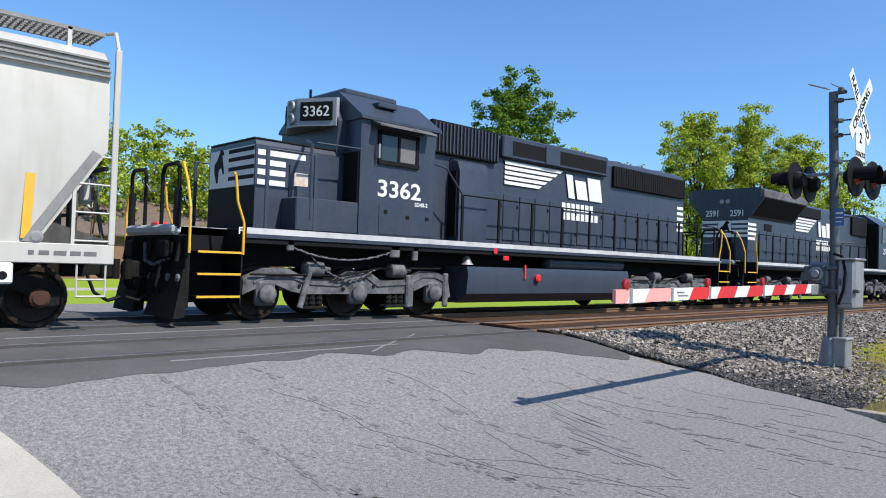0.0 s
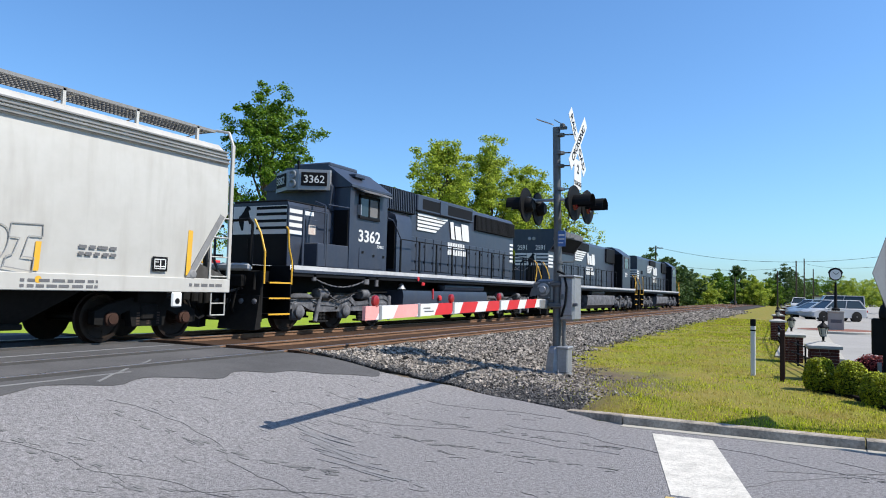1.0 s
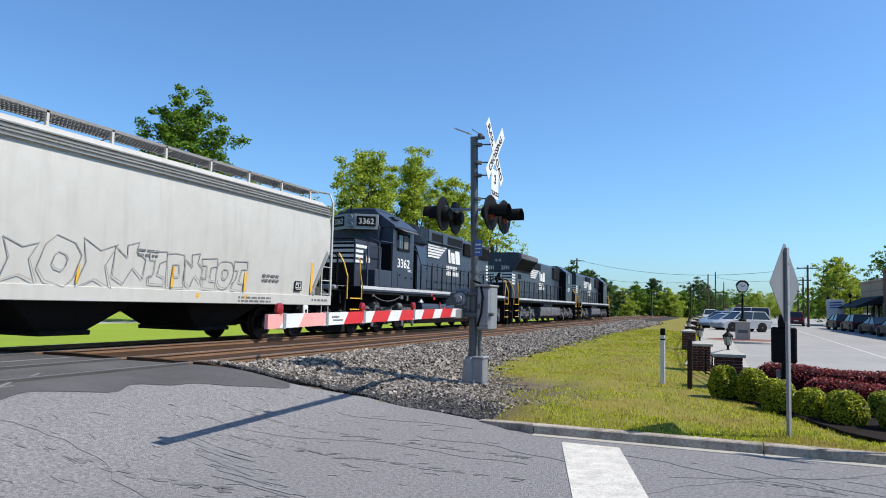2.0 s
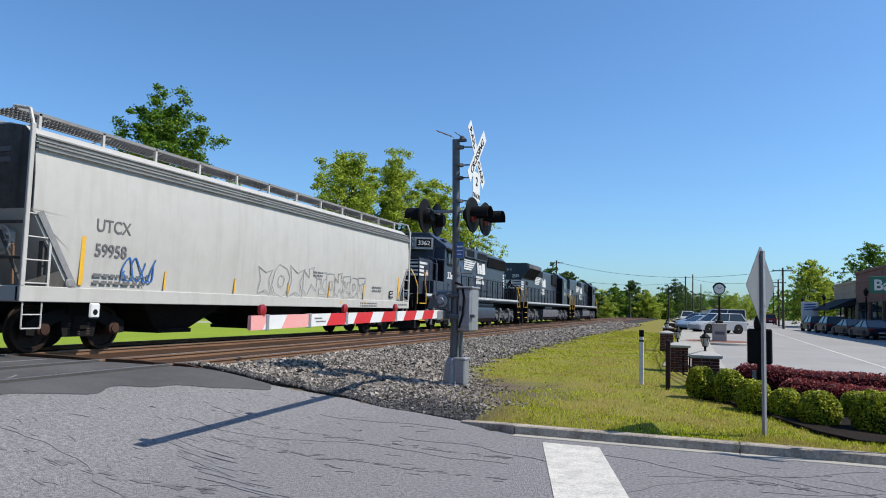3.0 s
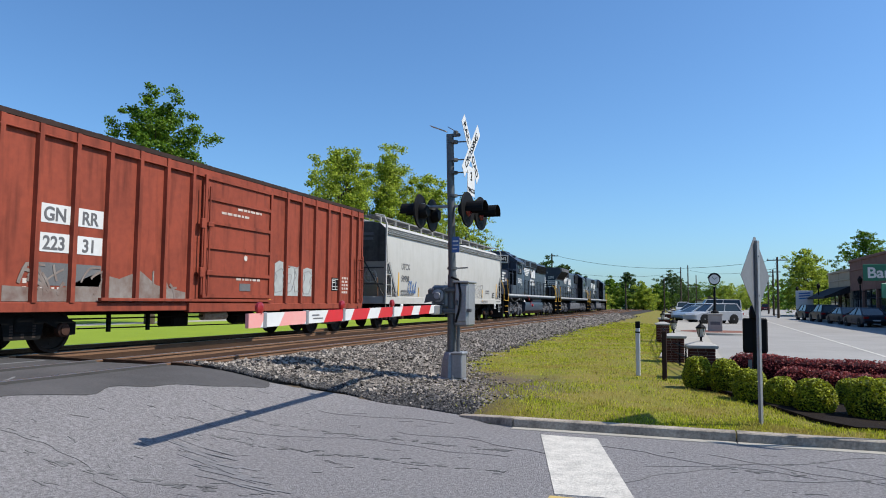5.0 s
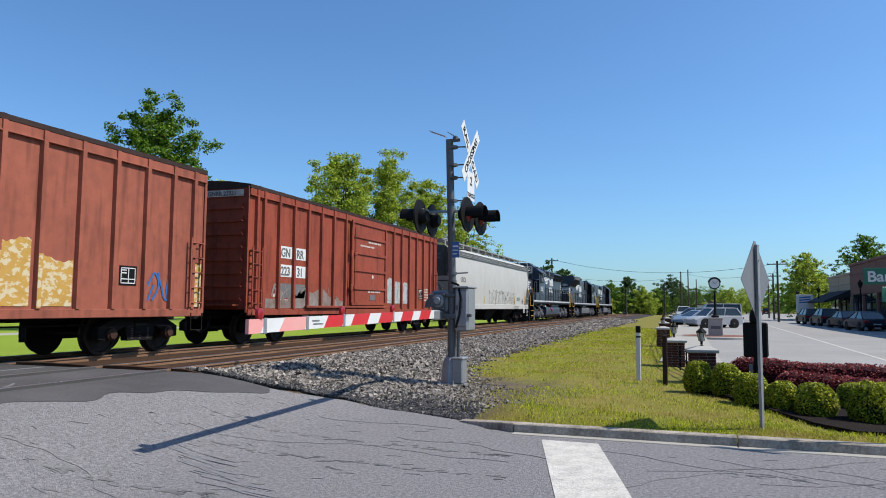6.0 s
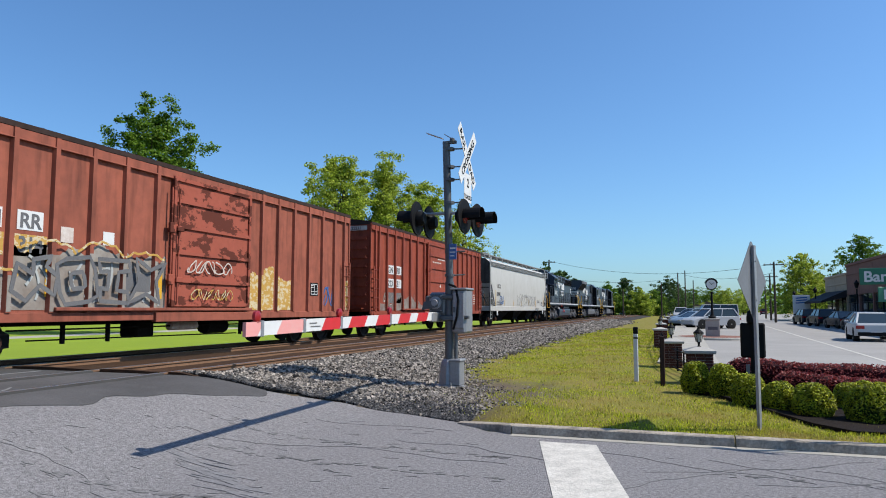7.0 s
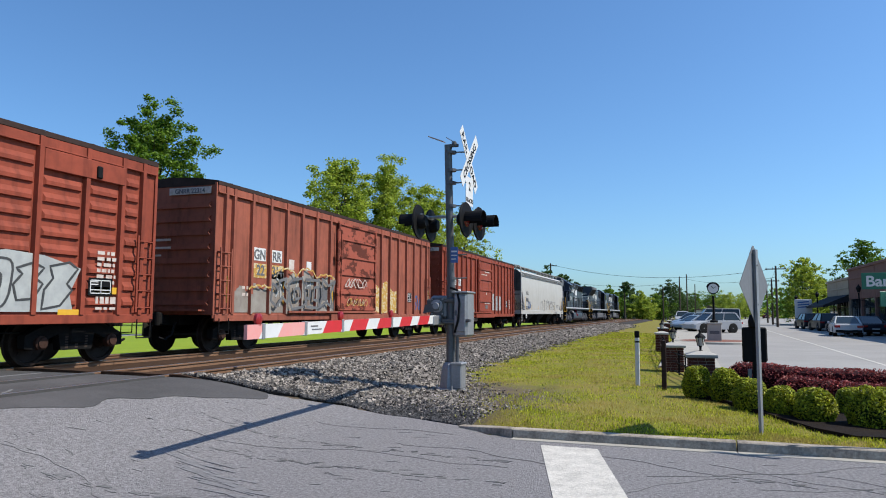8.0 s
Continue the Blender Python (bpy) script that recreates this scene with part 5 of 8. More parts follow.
def loco_truck(loco, y):
    t = new("truck")
    t.parent = loco
    t.matrix_basis = pose(0, y, 0)
    for dy in (-2.05, 0.0, 2.05):
        wheelset(t, dy, 0.51)
    for sx in (-1, 1):
        x = sx * 1.12
        prof = [(-2.5, 0.5), (-2.5, 0.78), (-2.1, 0.98), (-1.6, 0.98), (-1.2, 0.8), (-0.5, 0.76), (-0.2, 0.95), (0.3, 0.95), (0.6, 0.76), (1.3, 0.8), (1.7, 0.98), (2.1, 0.98), (2.5, 0.85), (2.6, 0.42), (2.4, 0.36), (2.2, 0.62), (1.9, 0.7), (1.5, 0.55), (1.2, 0.5), (-1.2, 0.5), (-1.5, 0.55), (-1.9, 0.7), (-2.2, 0.62)]
        part("side_frame", Shape().prism(prof, "x", x - 0.09, x + 0.09), TRUCKGREY, t, "dusty grey cast side frame")
        part("frame_rib", Shape().prism([(-2.3, 0.74), (-1.9, 0.9), (-1.65, 0.9), (-1.25, 0.74), (-0.5, 0.7), (-0.15, 0.87), (0.25, 0.87), (0.55, 0.7), (1.3, 0.74), (1.75, 0.9), (2.1, 0.9), (2.35, 0.8), (2.35, 0.76), (2.1, 0.85), (1.75, 0.85), (1.35, 0.69), (0.5, 0.65), (0.22, 0.82), (-0.12, 0.82), (-0.47, 0.65), (-1.22, 0.69), (-1.65, 0.85), (-1.9, 0.85), (-2.3, 0.7)], "x", x + sx * 0.088, x + sx * 0.115), TRUCKGREY, t)
        for dy in (-1.02, 1.02):
            for k in (-0.16, 0.0, 0.16):
                part("spring_coil", Shape().lathe((x + sx * 0.02, dy + k, 0.27), (0, 0, 1), [(0.045 * i, 0.075 if i % 2 else 0.058) for i in range(6)], 10), UNDER, t)
            part("spring_plank", Shape().box(x - 0.1, x + 0.12, dy - 0.3, dy + 0.3, 0.21, 0.27, 0.015), UNDER, t)
        for k in range(6):
            y0 = (-1.75, -1.35, -0.35, 0.4, 1.45, 1.9)[k]
            part("frame_bolt", Shape().cyl((x + sx * 0.088, y0, 0.6 + 0.06 * (k % 2)), (x + sx * 0.12, y0, 0.6 + 0.06 * (k % 2)), 0.035, n=6), UNDER, t)
        for dy in (-2.05, 0, 2.05):
            j = Shape().box(x - 0.05, x + 0.14, dy - 0.19, dy + 0.19, 0.3, 0.76, 0.05).lathe((x + sx * 0.1, dy, 0.51), (sx, 0, 0), [(0, 0.17), (0.1, 0.17), (0.14, 0.13), (0.16, 0.05)], 14)
            part("journal_box", j, TRUCKGREY, t, smooth=True)
        for dy in (-1.0, 1.05):
            part("brake_cylinder", Shape().lathe((x + sx * 0.05, dy - 0.25, 0.98), (0, 1, 0), [(0, 0.08), (0.03, 0.15), (0.4, 0.15), (0.43, 0.06), (0.6, 0.04)], 14), TRUCKGREY, t, smooth=True)
        part("snubber", Shape().cyl((x + sx * 0.13, -1.35, 0.25), (x + sx * 0.13, -1.15, 0.95), 0.06), TRUCKGREY, t, smooth=True)
        part("brake_hanger", Shape().box(x + sx * 0.05, x + sx * 0.16, 1.25, 1.45, 0.2, 0.9, 0.03), TRUCKGREY, t)
        part("brake_hanger", Shape().box(x + sx * 0.05, x + sx * 0.14, 2.35, 2.5, 0.2, 0.95, 0.03), TRUCKGREY, t)
        pipe = Shape().tube([(x + sx * 0.15, -2.4, 0.86), (x + sx * 0.16, -0.4, 0.86), (x + sx * 0.15, 0.5, 1.02), (x + sx * 0.15, 2.2, 1.05)], 0.02)
        part("sand_pipe", pipe, UNDER, t)
    part("cross_frame", Shape().box(-1.0, 1.0, -2.2, 2.2, 0.62, 0.85, 0.03), UNDER, t)
    return t


def chain(parent, p, q, sag, r=0.02):
    s = Shape()
    p, q = Vector(p), Vector(q)
    n = 22
    pts = [p.lerp(q, i / n) - Vector((0, 0, sag * 4 * (i / n) * (1 - i / n))) for i in range(n + 1)]
    for i, (a, b) in enumerate(zip(pts, pts[1:])):
        d = (b - a) * 0.15
        if i % 2:
            s.box(a.x - 0.03, a.x + 0.03, min(a.y, b.y), max(a.y, b.y), (a.z + b.z) / 2 - 0.012, (a.z + b.z) / 2 + 0.012)
        else:
            s.cyl(a - d, b + d, r, n=6)
    part("chain", s, TRUCKGREY, parent)


def handrail(loco, x, ys, z0, z1, material):
    for y in ys:
        part("stanchion", Shape().box(x - 0.02, x + 0.02, y - 0.035, y + 0.035, z0 - 0.12, z1, 0.006), material, loco)
    part("handrail", Shape().tube([(x, y, z1) for y in (ys[0], ys[-1])], 0.018, 8), material, loco)


def end_steps(loco, y_in, d, rail_material):
    """Corner steps, pilot, coupler and end railing at an end; d points outwards."""
    e = y_in + d * 0.95
    for sx in (-1, 1):
        well = Shape().box(sx * 0.8, sx * 1.5, y_in - 0.02, y_in + d * 0.05, 0.35, 1.6)
        well.box(sx * 0.78, sx * 0.84, y_in, e, 0.35, 1.65)
        part("step_well", well, BLACK, loco)
        for z in (0.45, 0.83, 1.2):
            part("step", Shape().box(sx * 0.84, sx * 1.5, y_in + d * 0.05, y_in + d * 0.82, z, z + 0.04), BLACK, loco)
            part("step_edge", Shape().box(sx * 1.47, sx * 1.51, y_in + d * 0.05, y_in + d * 0.82, z + 0.012, z + 0.048), SAFETY, loco, "yellow step edge")
        part("grab_iron", Shape().tube([(sx * 1.5, y_in + d * 0.02, 1.2), (sx * 1.5, y_in + d * 0.02, 1.75), (sx * 1.5, y_in + d * 0.15, 2.1), (sx * 1.5, y_in + d * 0.2, 2.55), (sx * 1.44, y_in + d * 0.2, 2.6)], 0.024, 8), rail_material, loco)
        part("grab_iron", Shape().tube([(sx * 1.45, e, 1.2), (sx * 1.45, e, 1.95), (sx * 1.3, e, 2.4), (sx * 1.1, e, 2.72)], 0.024, 8), rail_material, loco)
        hoop = [(sx * 1.08, e + d * 0.05, 1.6), (sx * 1.08, e + d * 0.05, 2.62), (sx * 0.98, e + d * 0.05, 2.72), (sx * 0.46, e + d * 0.05, 2.7), (sx * 0.38, e + d * 0.05, 2.56), (sx * 0.38, e + d * 0.05, 1.6)]
        part("end_handrail", Shape().tube(hoop, 0.035, 8), BLACK, loco)
        part("end_stanchion", Shape().box(sx * 0.98, sx * 1.1, e + d * 0.0, e + d * 0.1, 1.62, 2.3, 0.015), BLACK, loco)
    part("safety_chain", Shape().tube([(-0.38, e + d * 0.05, 2.45), (-0.15, e + d * 0.05, 2.28), (0.15, e + d * 0.05, 2.28), (0.38, e + d * 0.05, 2.45)], 0.012, 6), GALV, loco)
    part("end_platform", Shape().box(-0.84, 0.84, y_in, e + d * 0.02, 1.52, 1.66).box(-1.1, 1.1, e - d * 0.02, e + d * 0.14, 1.5, 1.68, 0.05), SILL_WHITE, loco, "pale grey curved anticlimber ledge")
    pilot = Shape().box(-1.4, 1.4, e - d * 0.05, e + d * 0.03, 0.3, 1.5, 0.02)
    for sx in (-1, 1):
        pilot.loft([[(sx * 0.3, e, 0.95), (sx * 1.38, e, 0.95), (sx * 1.38, e + d * 0.05, 0.92), (sx * 0.3, e + d * 0.05, 0.92)], [(sx * 0.3, e + d * 0.04, 0.14), (sx * 1.42, e + d * 0.02, 0.14), (sx * 1.4, e + d * 0.2, 0.12), (sx * 0.3, e + d * 0.26, 0.12)]])
    part("pilot", pilot, UNDER, loco, "black steel pilot")
    for sx in (-1, 1):
        part("receptacle_box", Shape().box(sx * 0.55, sx * 0.95, e + d * 0.03, e + d * 0.19, 1.11, 1.41, 0.03), UNDER, loco)
    for k in range(7):
        x = -1.2 + k * 0.4
        part("hose_valve", Shape().cyl((x, e + d * 0.03, 1.46), (x + 0.06, e + d * 0.12, 1.05), 0.035, n=8), UNDER, loco)
        part("angle_cock", Shape().lathe((x + 0.06, e + d * 0.03, 0.78), (0, d, 0), [(0, 0.06), (0.08, 0.07), (0.1, 0.03)], 8), TRUCKGREY, loco)
    coupler(loco, e, d)
    for sx in (-1, 1):
        for k in range(3):
            x = sx * (0.45 + 0.16 * k)
            part("air_hose", Shape().tube([(x, e + d * 0.06, 1.2), (x, e + d * 0.2, 0.95), (x * 0.95, e + d * 0.24, 0.62), (x * 0.9, e + d * 0.16, 0.5)], 0.025), UNDER, loco)
        part("receptacle", Shape().lathe((sx * 0.85, e + d * 0.04, 1.3), (0, d, 0), [(0, 0.1), (0.12, 0.12), (0.13, 0.02)], 12), UNDER, loco)
    part("jumper_cable", Shape().tube([(-0.2, e + d * 0.1, 1.35), (0.1, e + d * 0.2, 1.05), (0.5, e + d * 0.2, 0.98), (0.9, e + d * 0.1, 1.1)], 0.03), TRUCKGREY, loco, "grey sagging jumper cable")
    return e


def hood(y0, y1, half, z0, z1, r=0.2):
    pts = []
    for sx in (1, -1):
        q = [(sx * half, z0), (sx * half, z1 - r), (sx * (half - r * 0.3), z1 - r * 0.3), (sx * (half - r), z1)]
        pts += q if sx > 0 else q[::-1]
    return Shape().loft([[(x, y, z) for x, z in pts] for y in (y0, y1)])


def hood_doors(loco, x, ys, z0, z1):
    for p, q in zip(ys, ys[1:]):
        d = part("hood_door", Shape().box(x, x + 0.028, p + 0.025, q - 0.025, z0, z1, 0.012), LOCO, loco)
        for z in (z0 + 0.25, z1 - 0.34):
            part("door_latch", Shape().box(x + 0.028, x + 0.045, q - 0.1, q - 0.06, z, z + 0.09), BLACK, d)


def logo(loco, x, y0, z0, k=1.0):
    """The painted mark: slanted white stripes, a block mark and two bars."""
    for i in range(5):
        z = z0 + 0.1 + i * 0.125 * k
        w = (1.35 + 0.22 * i) * k
        part("white_stripe", Shape().prism([(y0, z), (y0 + w, z), (y0 + w + 0.12 * k, z + 0.085 * k), (y0 - 0.02, z + 0.085 * k)], "x", x, x + 0.005), WHITE, loco)
    b = y0 + 2.5 * k
    for o, w, h in ((0.0, 0.28, 0.62), (0.4, 0.5, 0.5), (0.98, 0.62, 0.62)):
        part("mark_block", Shape().prism([(b + o * k + 0.14, z0 - 0.02), (b + (o + w) * k + 0.14, z0 - 0.02), (b + (o + w) * k, z0 + h * k), (b + o * k, z0 + h * k)], "x", x, x + 0.005), WHITE, loco)
    for z, w in ((-0.36, 1.5), (-0.62, 1.75)):
        s, y = Shape(), b - 0.15 * k
        n = 7 if z > -0.5 else 8
        for i in range(n):
            s.prism([(y, z0 + z * k), (y + 0.16 * k, z0 + z * k), (y + 0.15 * k, z0 + (z + 0.2) * k), (y - 0.01, z0 + (z + 0.2) * k)], "x", x, x + 0.005)
            y += w / n * k
        part("name_bar", s, WHITE, loco, "row of white painted name blocks")


def horse(parent, m):
    """A small plain prancing emblem."""
    pts = [(-0.1, -0.32), (-0.04, -0.32), (-0.02, -0.06), (0.1, -0.02), (0.17, -0.16), (0.22, -0.15), (0.17, 0.04), (0.12, 0.2), (0.2, 0.24), (0.17, 0.3), (0.06, 0.34), (-0.02, 0.22), (-0.1, 0.12), (-0.2, 0.05), (-0.2, -0.1)]
    part("emblem", Shape().prism(pts, "z", 0, 0.005).moved(m), BLACK, parent)


def loco_front_cab():
    uc = 14.5
    loco = thing("locomotive", pose(FAR_TRACK, uc, RAIL), "black diesel road locomotive with white stripes, sill and number", "locomotive", "locomotives of the train")
    U = lambda u: u - uc
    fr = Shape().box(-1.5, 1.5, U(5.6), U(23.4), 1.4, 1.66, 0.01).box(-0.7, 0.7, U(5), U(24), 1.0, 1.42)
    part("frame", fr, BLACK, loco)
    for sx in (-1, 1):
        part("side_sill", Shape().box(sx * 1.5, sx * 1.53, U(5.62), U(23.4), 1.5, 1.68), LOCO, loco)
        part("sill_stripe", Shape().box(sx * 1.529, sx * 1.534, U(5.62), U(23.4), 1.57, 1.675), SILL_WHITE, loco, "dirty white painted sill stripe")
    end_steps(loco, U(5.6), -1, SAFETY)
    end_steps(loco, U(23.4), 1, SAFETY)
    loco_truck(loco, U(8.25))
    loco_truck(loco, U(20.75))
    # nose
    n0, n1 = U(6.05), U(8.0)
    nose = hood(n0, n1, 0.95, 1.66, 3.36, 0.12)
    nz = part("nose", nose, LOCO, loco)
    part("nose_panel", Shape().box(-0.9, 0.9, n0 - 0.006, n0, 2.5, 3.24), WHITE, nz, "white nose panel")
    for z in (2.62, 2.8, 2.98, 3.14):
        part("nose_stripe", Shape().box(-0.1, 0.9, n0 - 0.011, n0 - 0.006, z, z + 0.075), BLACK, nz)
    part("nose_base", Shape().box(-0.93, 0.93, n0 - 0.008, n0, 1.68, 2.49), BLACK, nz)
    part("nose_cap", Shape().box(-0.9, 0.9, n0 - 0.02, n1, 3.33, 3.38, 0.02), BLACK, nz)
    horse(nz, Matrix.Translation((-0.5, n0 - 0.007, 2.92)) @ Matrix.Rotation(radians(90), 4, "X"))
    for sx in (-1, 1):
        x = sx * 0.95
        for z in (2.5, 2.69, 2.87, 3.05):
            part("white_stripe", Shape().box(x, x + sx * 0.006, n0 + 0.04, n0 + (1.05 if z > 3 else 0.62), z, z + 0.105), WHITE, nz)
        part("nose_door", Shape().box(x, x + sx * 0.03, U(6.75), U(7.25), 1.8, 2.95, 0.01), LOCO, nz)
        part("notice", Shape().box(x + sx * 0.03, x + sx * 0.036, U(6.85), U(7.15), 2.55, 2.8), WHITE_WORN, nz)
    # cab
    c0, c1 = U(8.0), U(9.98)
    cab = Shape()
    prof = [(1.5, 1.66), (1.5, 3.98), (0.72, 4.55), (-0.72, 4.55), (-1.5, 3.98), (-1.5, 1.66)]
    cab.loft([[(x, y, z) for x, z in prof] for y in (c0, c1)])
    cb = part("cab", cab, LOCO, loco)
    front = Shape().loft([[(x, y, z) for x, z in ((0.95, 3.3), (1.0, 3.95), (0.68, 4.45), (-0.68, 4.45), (-1.0, 3.95), (-0.95, 3.3))] for y in (U(7.8), c0 + 0.02)])
    part("cab_front", front, LOCO, cb)
    part("cab_roof", Shape().loft([[(x, y, z) for x, z in ((1.58, 3.96), (1.58, 4.02), (0.75, 4.6), (-0.75, 4.6), (-1.58, 4.02), (-1.58, 3.96))] for y in (c0 - 0.05, c1 + 0.1)]), LOCO, cb)
    part("roof_vent", Shape().box(-0.65, 0.65, c0 + 0.15, c1 - 0.4, 4.6, 4.74, 0.04).box(0.9, 1.25, c0 + 0.6, c0 + 1.1, 4.33, 4.44, 0.02), LOCO, cb)
    part("antenna", Shape().cyl((-0.3, U(7.95), 4.45), (-0.3, U(7.95), 4.8), 0.03), BLACK, cb)
    # the number boards slant back either side of the headlights
    plan = [(-0.95, U(7.77)), (-0.2, U(7.34)), (0.2, U(7.34)), (0.95, U(7.77)), (0.95, U(7.84)), (-0.95, U(7.84))]
    hb = part("headlight_panel", Shape().prism(plan, "z", 3.85, 4.42), GALV, cb, "grey number board panel")
    for sx in (-1, 1):
        m = Matrix.Translation((sx * 0.575, U(7.55), 0)) @ Matrix.Rotation(sx * radians(29.8), 4, "Z")
        part("number_board", Shape().box(-0.36, 0.36, -0.02, 0.0, 3.96, 4.34, 0.012).moved(m), BLACK, hb)
        word("road_number", "3362", 0.3, WHITE, hb, m @ on_end(0, -0.026, 4.045), bold=0.002, wide=1.0)
        part("headlight", Shape().lathe((0, U(7.34), 4.15 + sx * 0.13), (0, -1, 0), [(0, 0.12), (0.06, 0.12), (0.065, 0.09), (0.02, 0.03)], 16), GALV, hb, "round chrome headlight", smooth=True)
    for sx in (-1, 1):
        x = sx * 1.5
        part("window", Shape().box(x, x + sx * 0.012, U(8.5), U(9.42), 3.2, 3.72), GLASS, cb, "dark cab side window")
        fm = Shape().box(x, x + sx * 0.03, U(8.42), U(8.5), 3.12, 3.8).box(x, x + sx * 0.03, U(9.42), U(9.5), 3.12, 3.8).box(x, x + sx * 0.03, U(8.42), U(9.5), 3.72, 3.8).box(x, x + sx * 0.05, U(8.42), U(9.5), 3.12, 3.2).box(x, x + sx * 0.03, U(8.93), U(8.98), 3.2, 3.72)
        part("window_frame", fm, BLACK, cb)
        part("window_blind", Shape().box(x + sx * 0.012, x + sx * 0.018, U(9.0), U(9.4), 3.22, 3.7), STENCIL, cb)
        part("sunshade", Shape().loft([[(x, y, 3.98), (x + sx * 0.3, y, 3.86), (x + sx * 0.3, y, 3.83), (x, y, 3.93)] for y in (U(8.25), U(9.75))]), TRUCKGREY, cb)
        part("mirror", Shape().box(x, x + sx * 0.12, U(8.36), U(8.4), 3.22, 3.5), GALV, cb)
        part("side_box", Shape().box(sx * 0.95, sx * 1.49, U(6.6), U(8.0), 1.68, 2.3, 0.02).box(x, x + sx * 0.012, U(8.5), U(9.95), 1.72, 2.3), LOCO, loco)
        # Black panel: the shade over the cab front and its door, as colour.
        part("cab_door", Shape().box(sx * 0.98, sx * 1.46, c0 - 0.03, c0 - 0.002, 1.7, 3.32, 0.01), BLACK, cb, "cab front door, coloured black for the shade on it")
        for p, z in ((8.62, 2.14), (9.2, 2.06), (9.75, 2.06)):
            part("box_latch", Shape().box(x + sx * 0.012, x + sx * 0.03, U(p), U(p + 0.08), z, z + 0.07), BLACK, loco)
        handrail(loco, sx * 1.48, [U(6.0), U(7.0)], 1.68, 3.1, LOCO)
        part("handrail", Shape().tube([(sx * 1.48, U(7.0), 3.34), (sx * 1.48, U(8.0), 3.36)], 0.02).tube([(sx * 1.48, U(6.9), 1.9), (sx * 1.48, U(6.9), 3.3), (sx * 1.0, U(7.1), 3.45)], 0.03), LOCO, loco)
    word("road_number", "3362", 0.47, WHITE, cb, on_side(1.503, U(9.02), 2.48), bold=0.008, wide=1.26)
    word("model_letters", "SD40-2", 0.12, WHITE, cb, on_side(1.503, U(9.62), 2.34), bold=0.002)
    word("end_letter", "F", 0.16, WHITE, loco, on_side(1.535, U(5.72) - 0.22, 1.56), bold=0.004)
    # long hood
    part("hood", hood(c1, U(21.9), 0.92, 1.66, 4.42, 0.22), LOCO, loco)
    for sx in (-1, 1):
        x = sx * 0.92
        ins = Shape().box(x, x + sx * 0.12, U(10.3), U(12.5), 3.66, 4.4, 0.01)
        ik = part("inertial_intake", ins, BLACK, loco, "black slatted air intake")
        k = U(10.36)
        while k < U(12.45):
            part("slat", Shape().box(x + sx * 0.12, x + sx * 0.15, k, k + 0.04, 3.7, 4.36), LOCO, ik)
            k += 0.115
        bul = []
        for y, w in ((U(10.95), 0.0), (U(11.0), 0.32), (U(11.95), 0.32), (U(12.1), 0.0)):
            bul.append([(x - sx * 0.05, y, 1.7), (x + sx * w, y, 1.7), (x + sx * w, y, 3.3), (x + sx * w * 0.75, y, 3.52), (x - sx * 0.05, y, 3.64)])
        part("blower_housing", Shape().loft(bul), LOCO, loco, smooth=True)
        part("blower_mouth", Shape().box(x + sx * 0.02, x + sx * 0.28, U(10.93), U(10.96), 1.8, 3.3), BLACK, loco)
        part("dynamic_brake_grid", Shape().box(x, x + sx * 0.14, U(12.65), U(17.2), 3.84, 4.4, 0.03), LOCO, loco)
        part("grid_opening", Shape().box(x + sx * 0.14, x + sx * 0.145, U(13.0), U(14.3), 3.92, 4.28).box(x + sx * 0.14, x + sx * 0.145, U(14.9), U(17.1), 3.92, 4.28), BLACK, loco)
        part("grid_door", Shape().box(x + sx * 0.14, x + sx * 0.17, U(14.3), U(14.9), 3.86, 4.34, 0.01), LOCO, loco)
        part("radiator_grille", Shape().box(x, x + sx * 0.1, U(17.6), U(21.85), 3.6, 4.22, 0.02), BLACK, loco, "black radiator grille")
        gl = Shape()
        for k in range(32):
            y = U(17.7) + k * 0.13
            gl.box(x + sx * 0.1, x + sx * 0.112, y, y + 0.03, 3.64, 4.18)
        part("grille_slats", gl, UNDER, loco)
        if sx > 0:
            hood_doors(loco, x, [U(12.2) + 0.62 * k for k in range(16)], 1.8, 2.95)
        for y in (U(18.2), U(19.6), U(20.9)):
            part("vent_louvre", Shape().box(x, x + sx * 0.02, y, y + 0.35, 1.95, 2.15), BLACK, loco)
        handrail(loco, sx * 1.46, [U(10.9) + 1.22 * k for k in range(11)], 1.68, 2.72, BLACK)
        part("handrail", Shape().tube([(sx * 1.5, c1, 3.3), (sx * 1.5, c1 + 0.35, 3.25), (sx * 1.46, U(10.9), 2.72)], 0.02, 8), LOCO, loco)
        for z in (2.5, 2.69, 2.87, 3.05, 3.23):
            part("white_stripe", Shape().box(x, x + sx * 0.006, U(21.5), U(21.9), z, z + 0.1), WHITE, loco)
        tk = [(sx * 1.42, 1.12), (sx * 1.46, 0.95), (sx * 1.42, 0.5), (sx * 1.15, 0.28), (0, 0.26), (0, 1.12)]
        part("fuel_tank", Shape().loft([[(a, y, b) for a, b in tk] for y in (U(11.15), U(17.8))]), LOCO, loco, "long black fuel tank", smooth=True)
        part("air_reservoir", Shape().lathe((sx * 1.2, U(14.2), 1.28), (0, 1, 0), [(0, 0.05), (0.06, 0.16), (3.5, 0.16), (3.56, 0.05)], 14), LOCO, loco, smooth=True)
        part("fuel_filler", Shape().lathe((sx * 1.46, U(13.6), 0.88), (sx, 0, 0), [(0, 0.1), (0.06, 0.1), (0.07, 0.07), (0.08, 0.07)], 14), RED, loco, "red fuel filler cap")
        part("fuel_gauge", Shape().box(sx * 1.44, sx * 1.48, U(13.1), U(13.16), 0.85, 1.2), RED, loco)
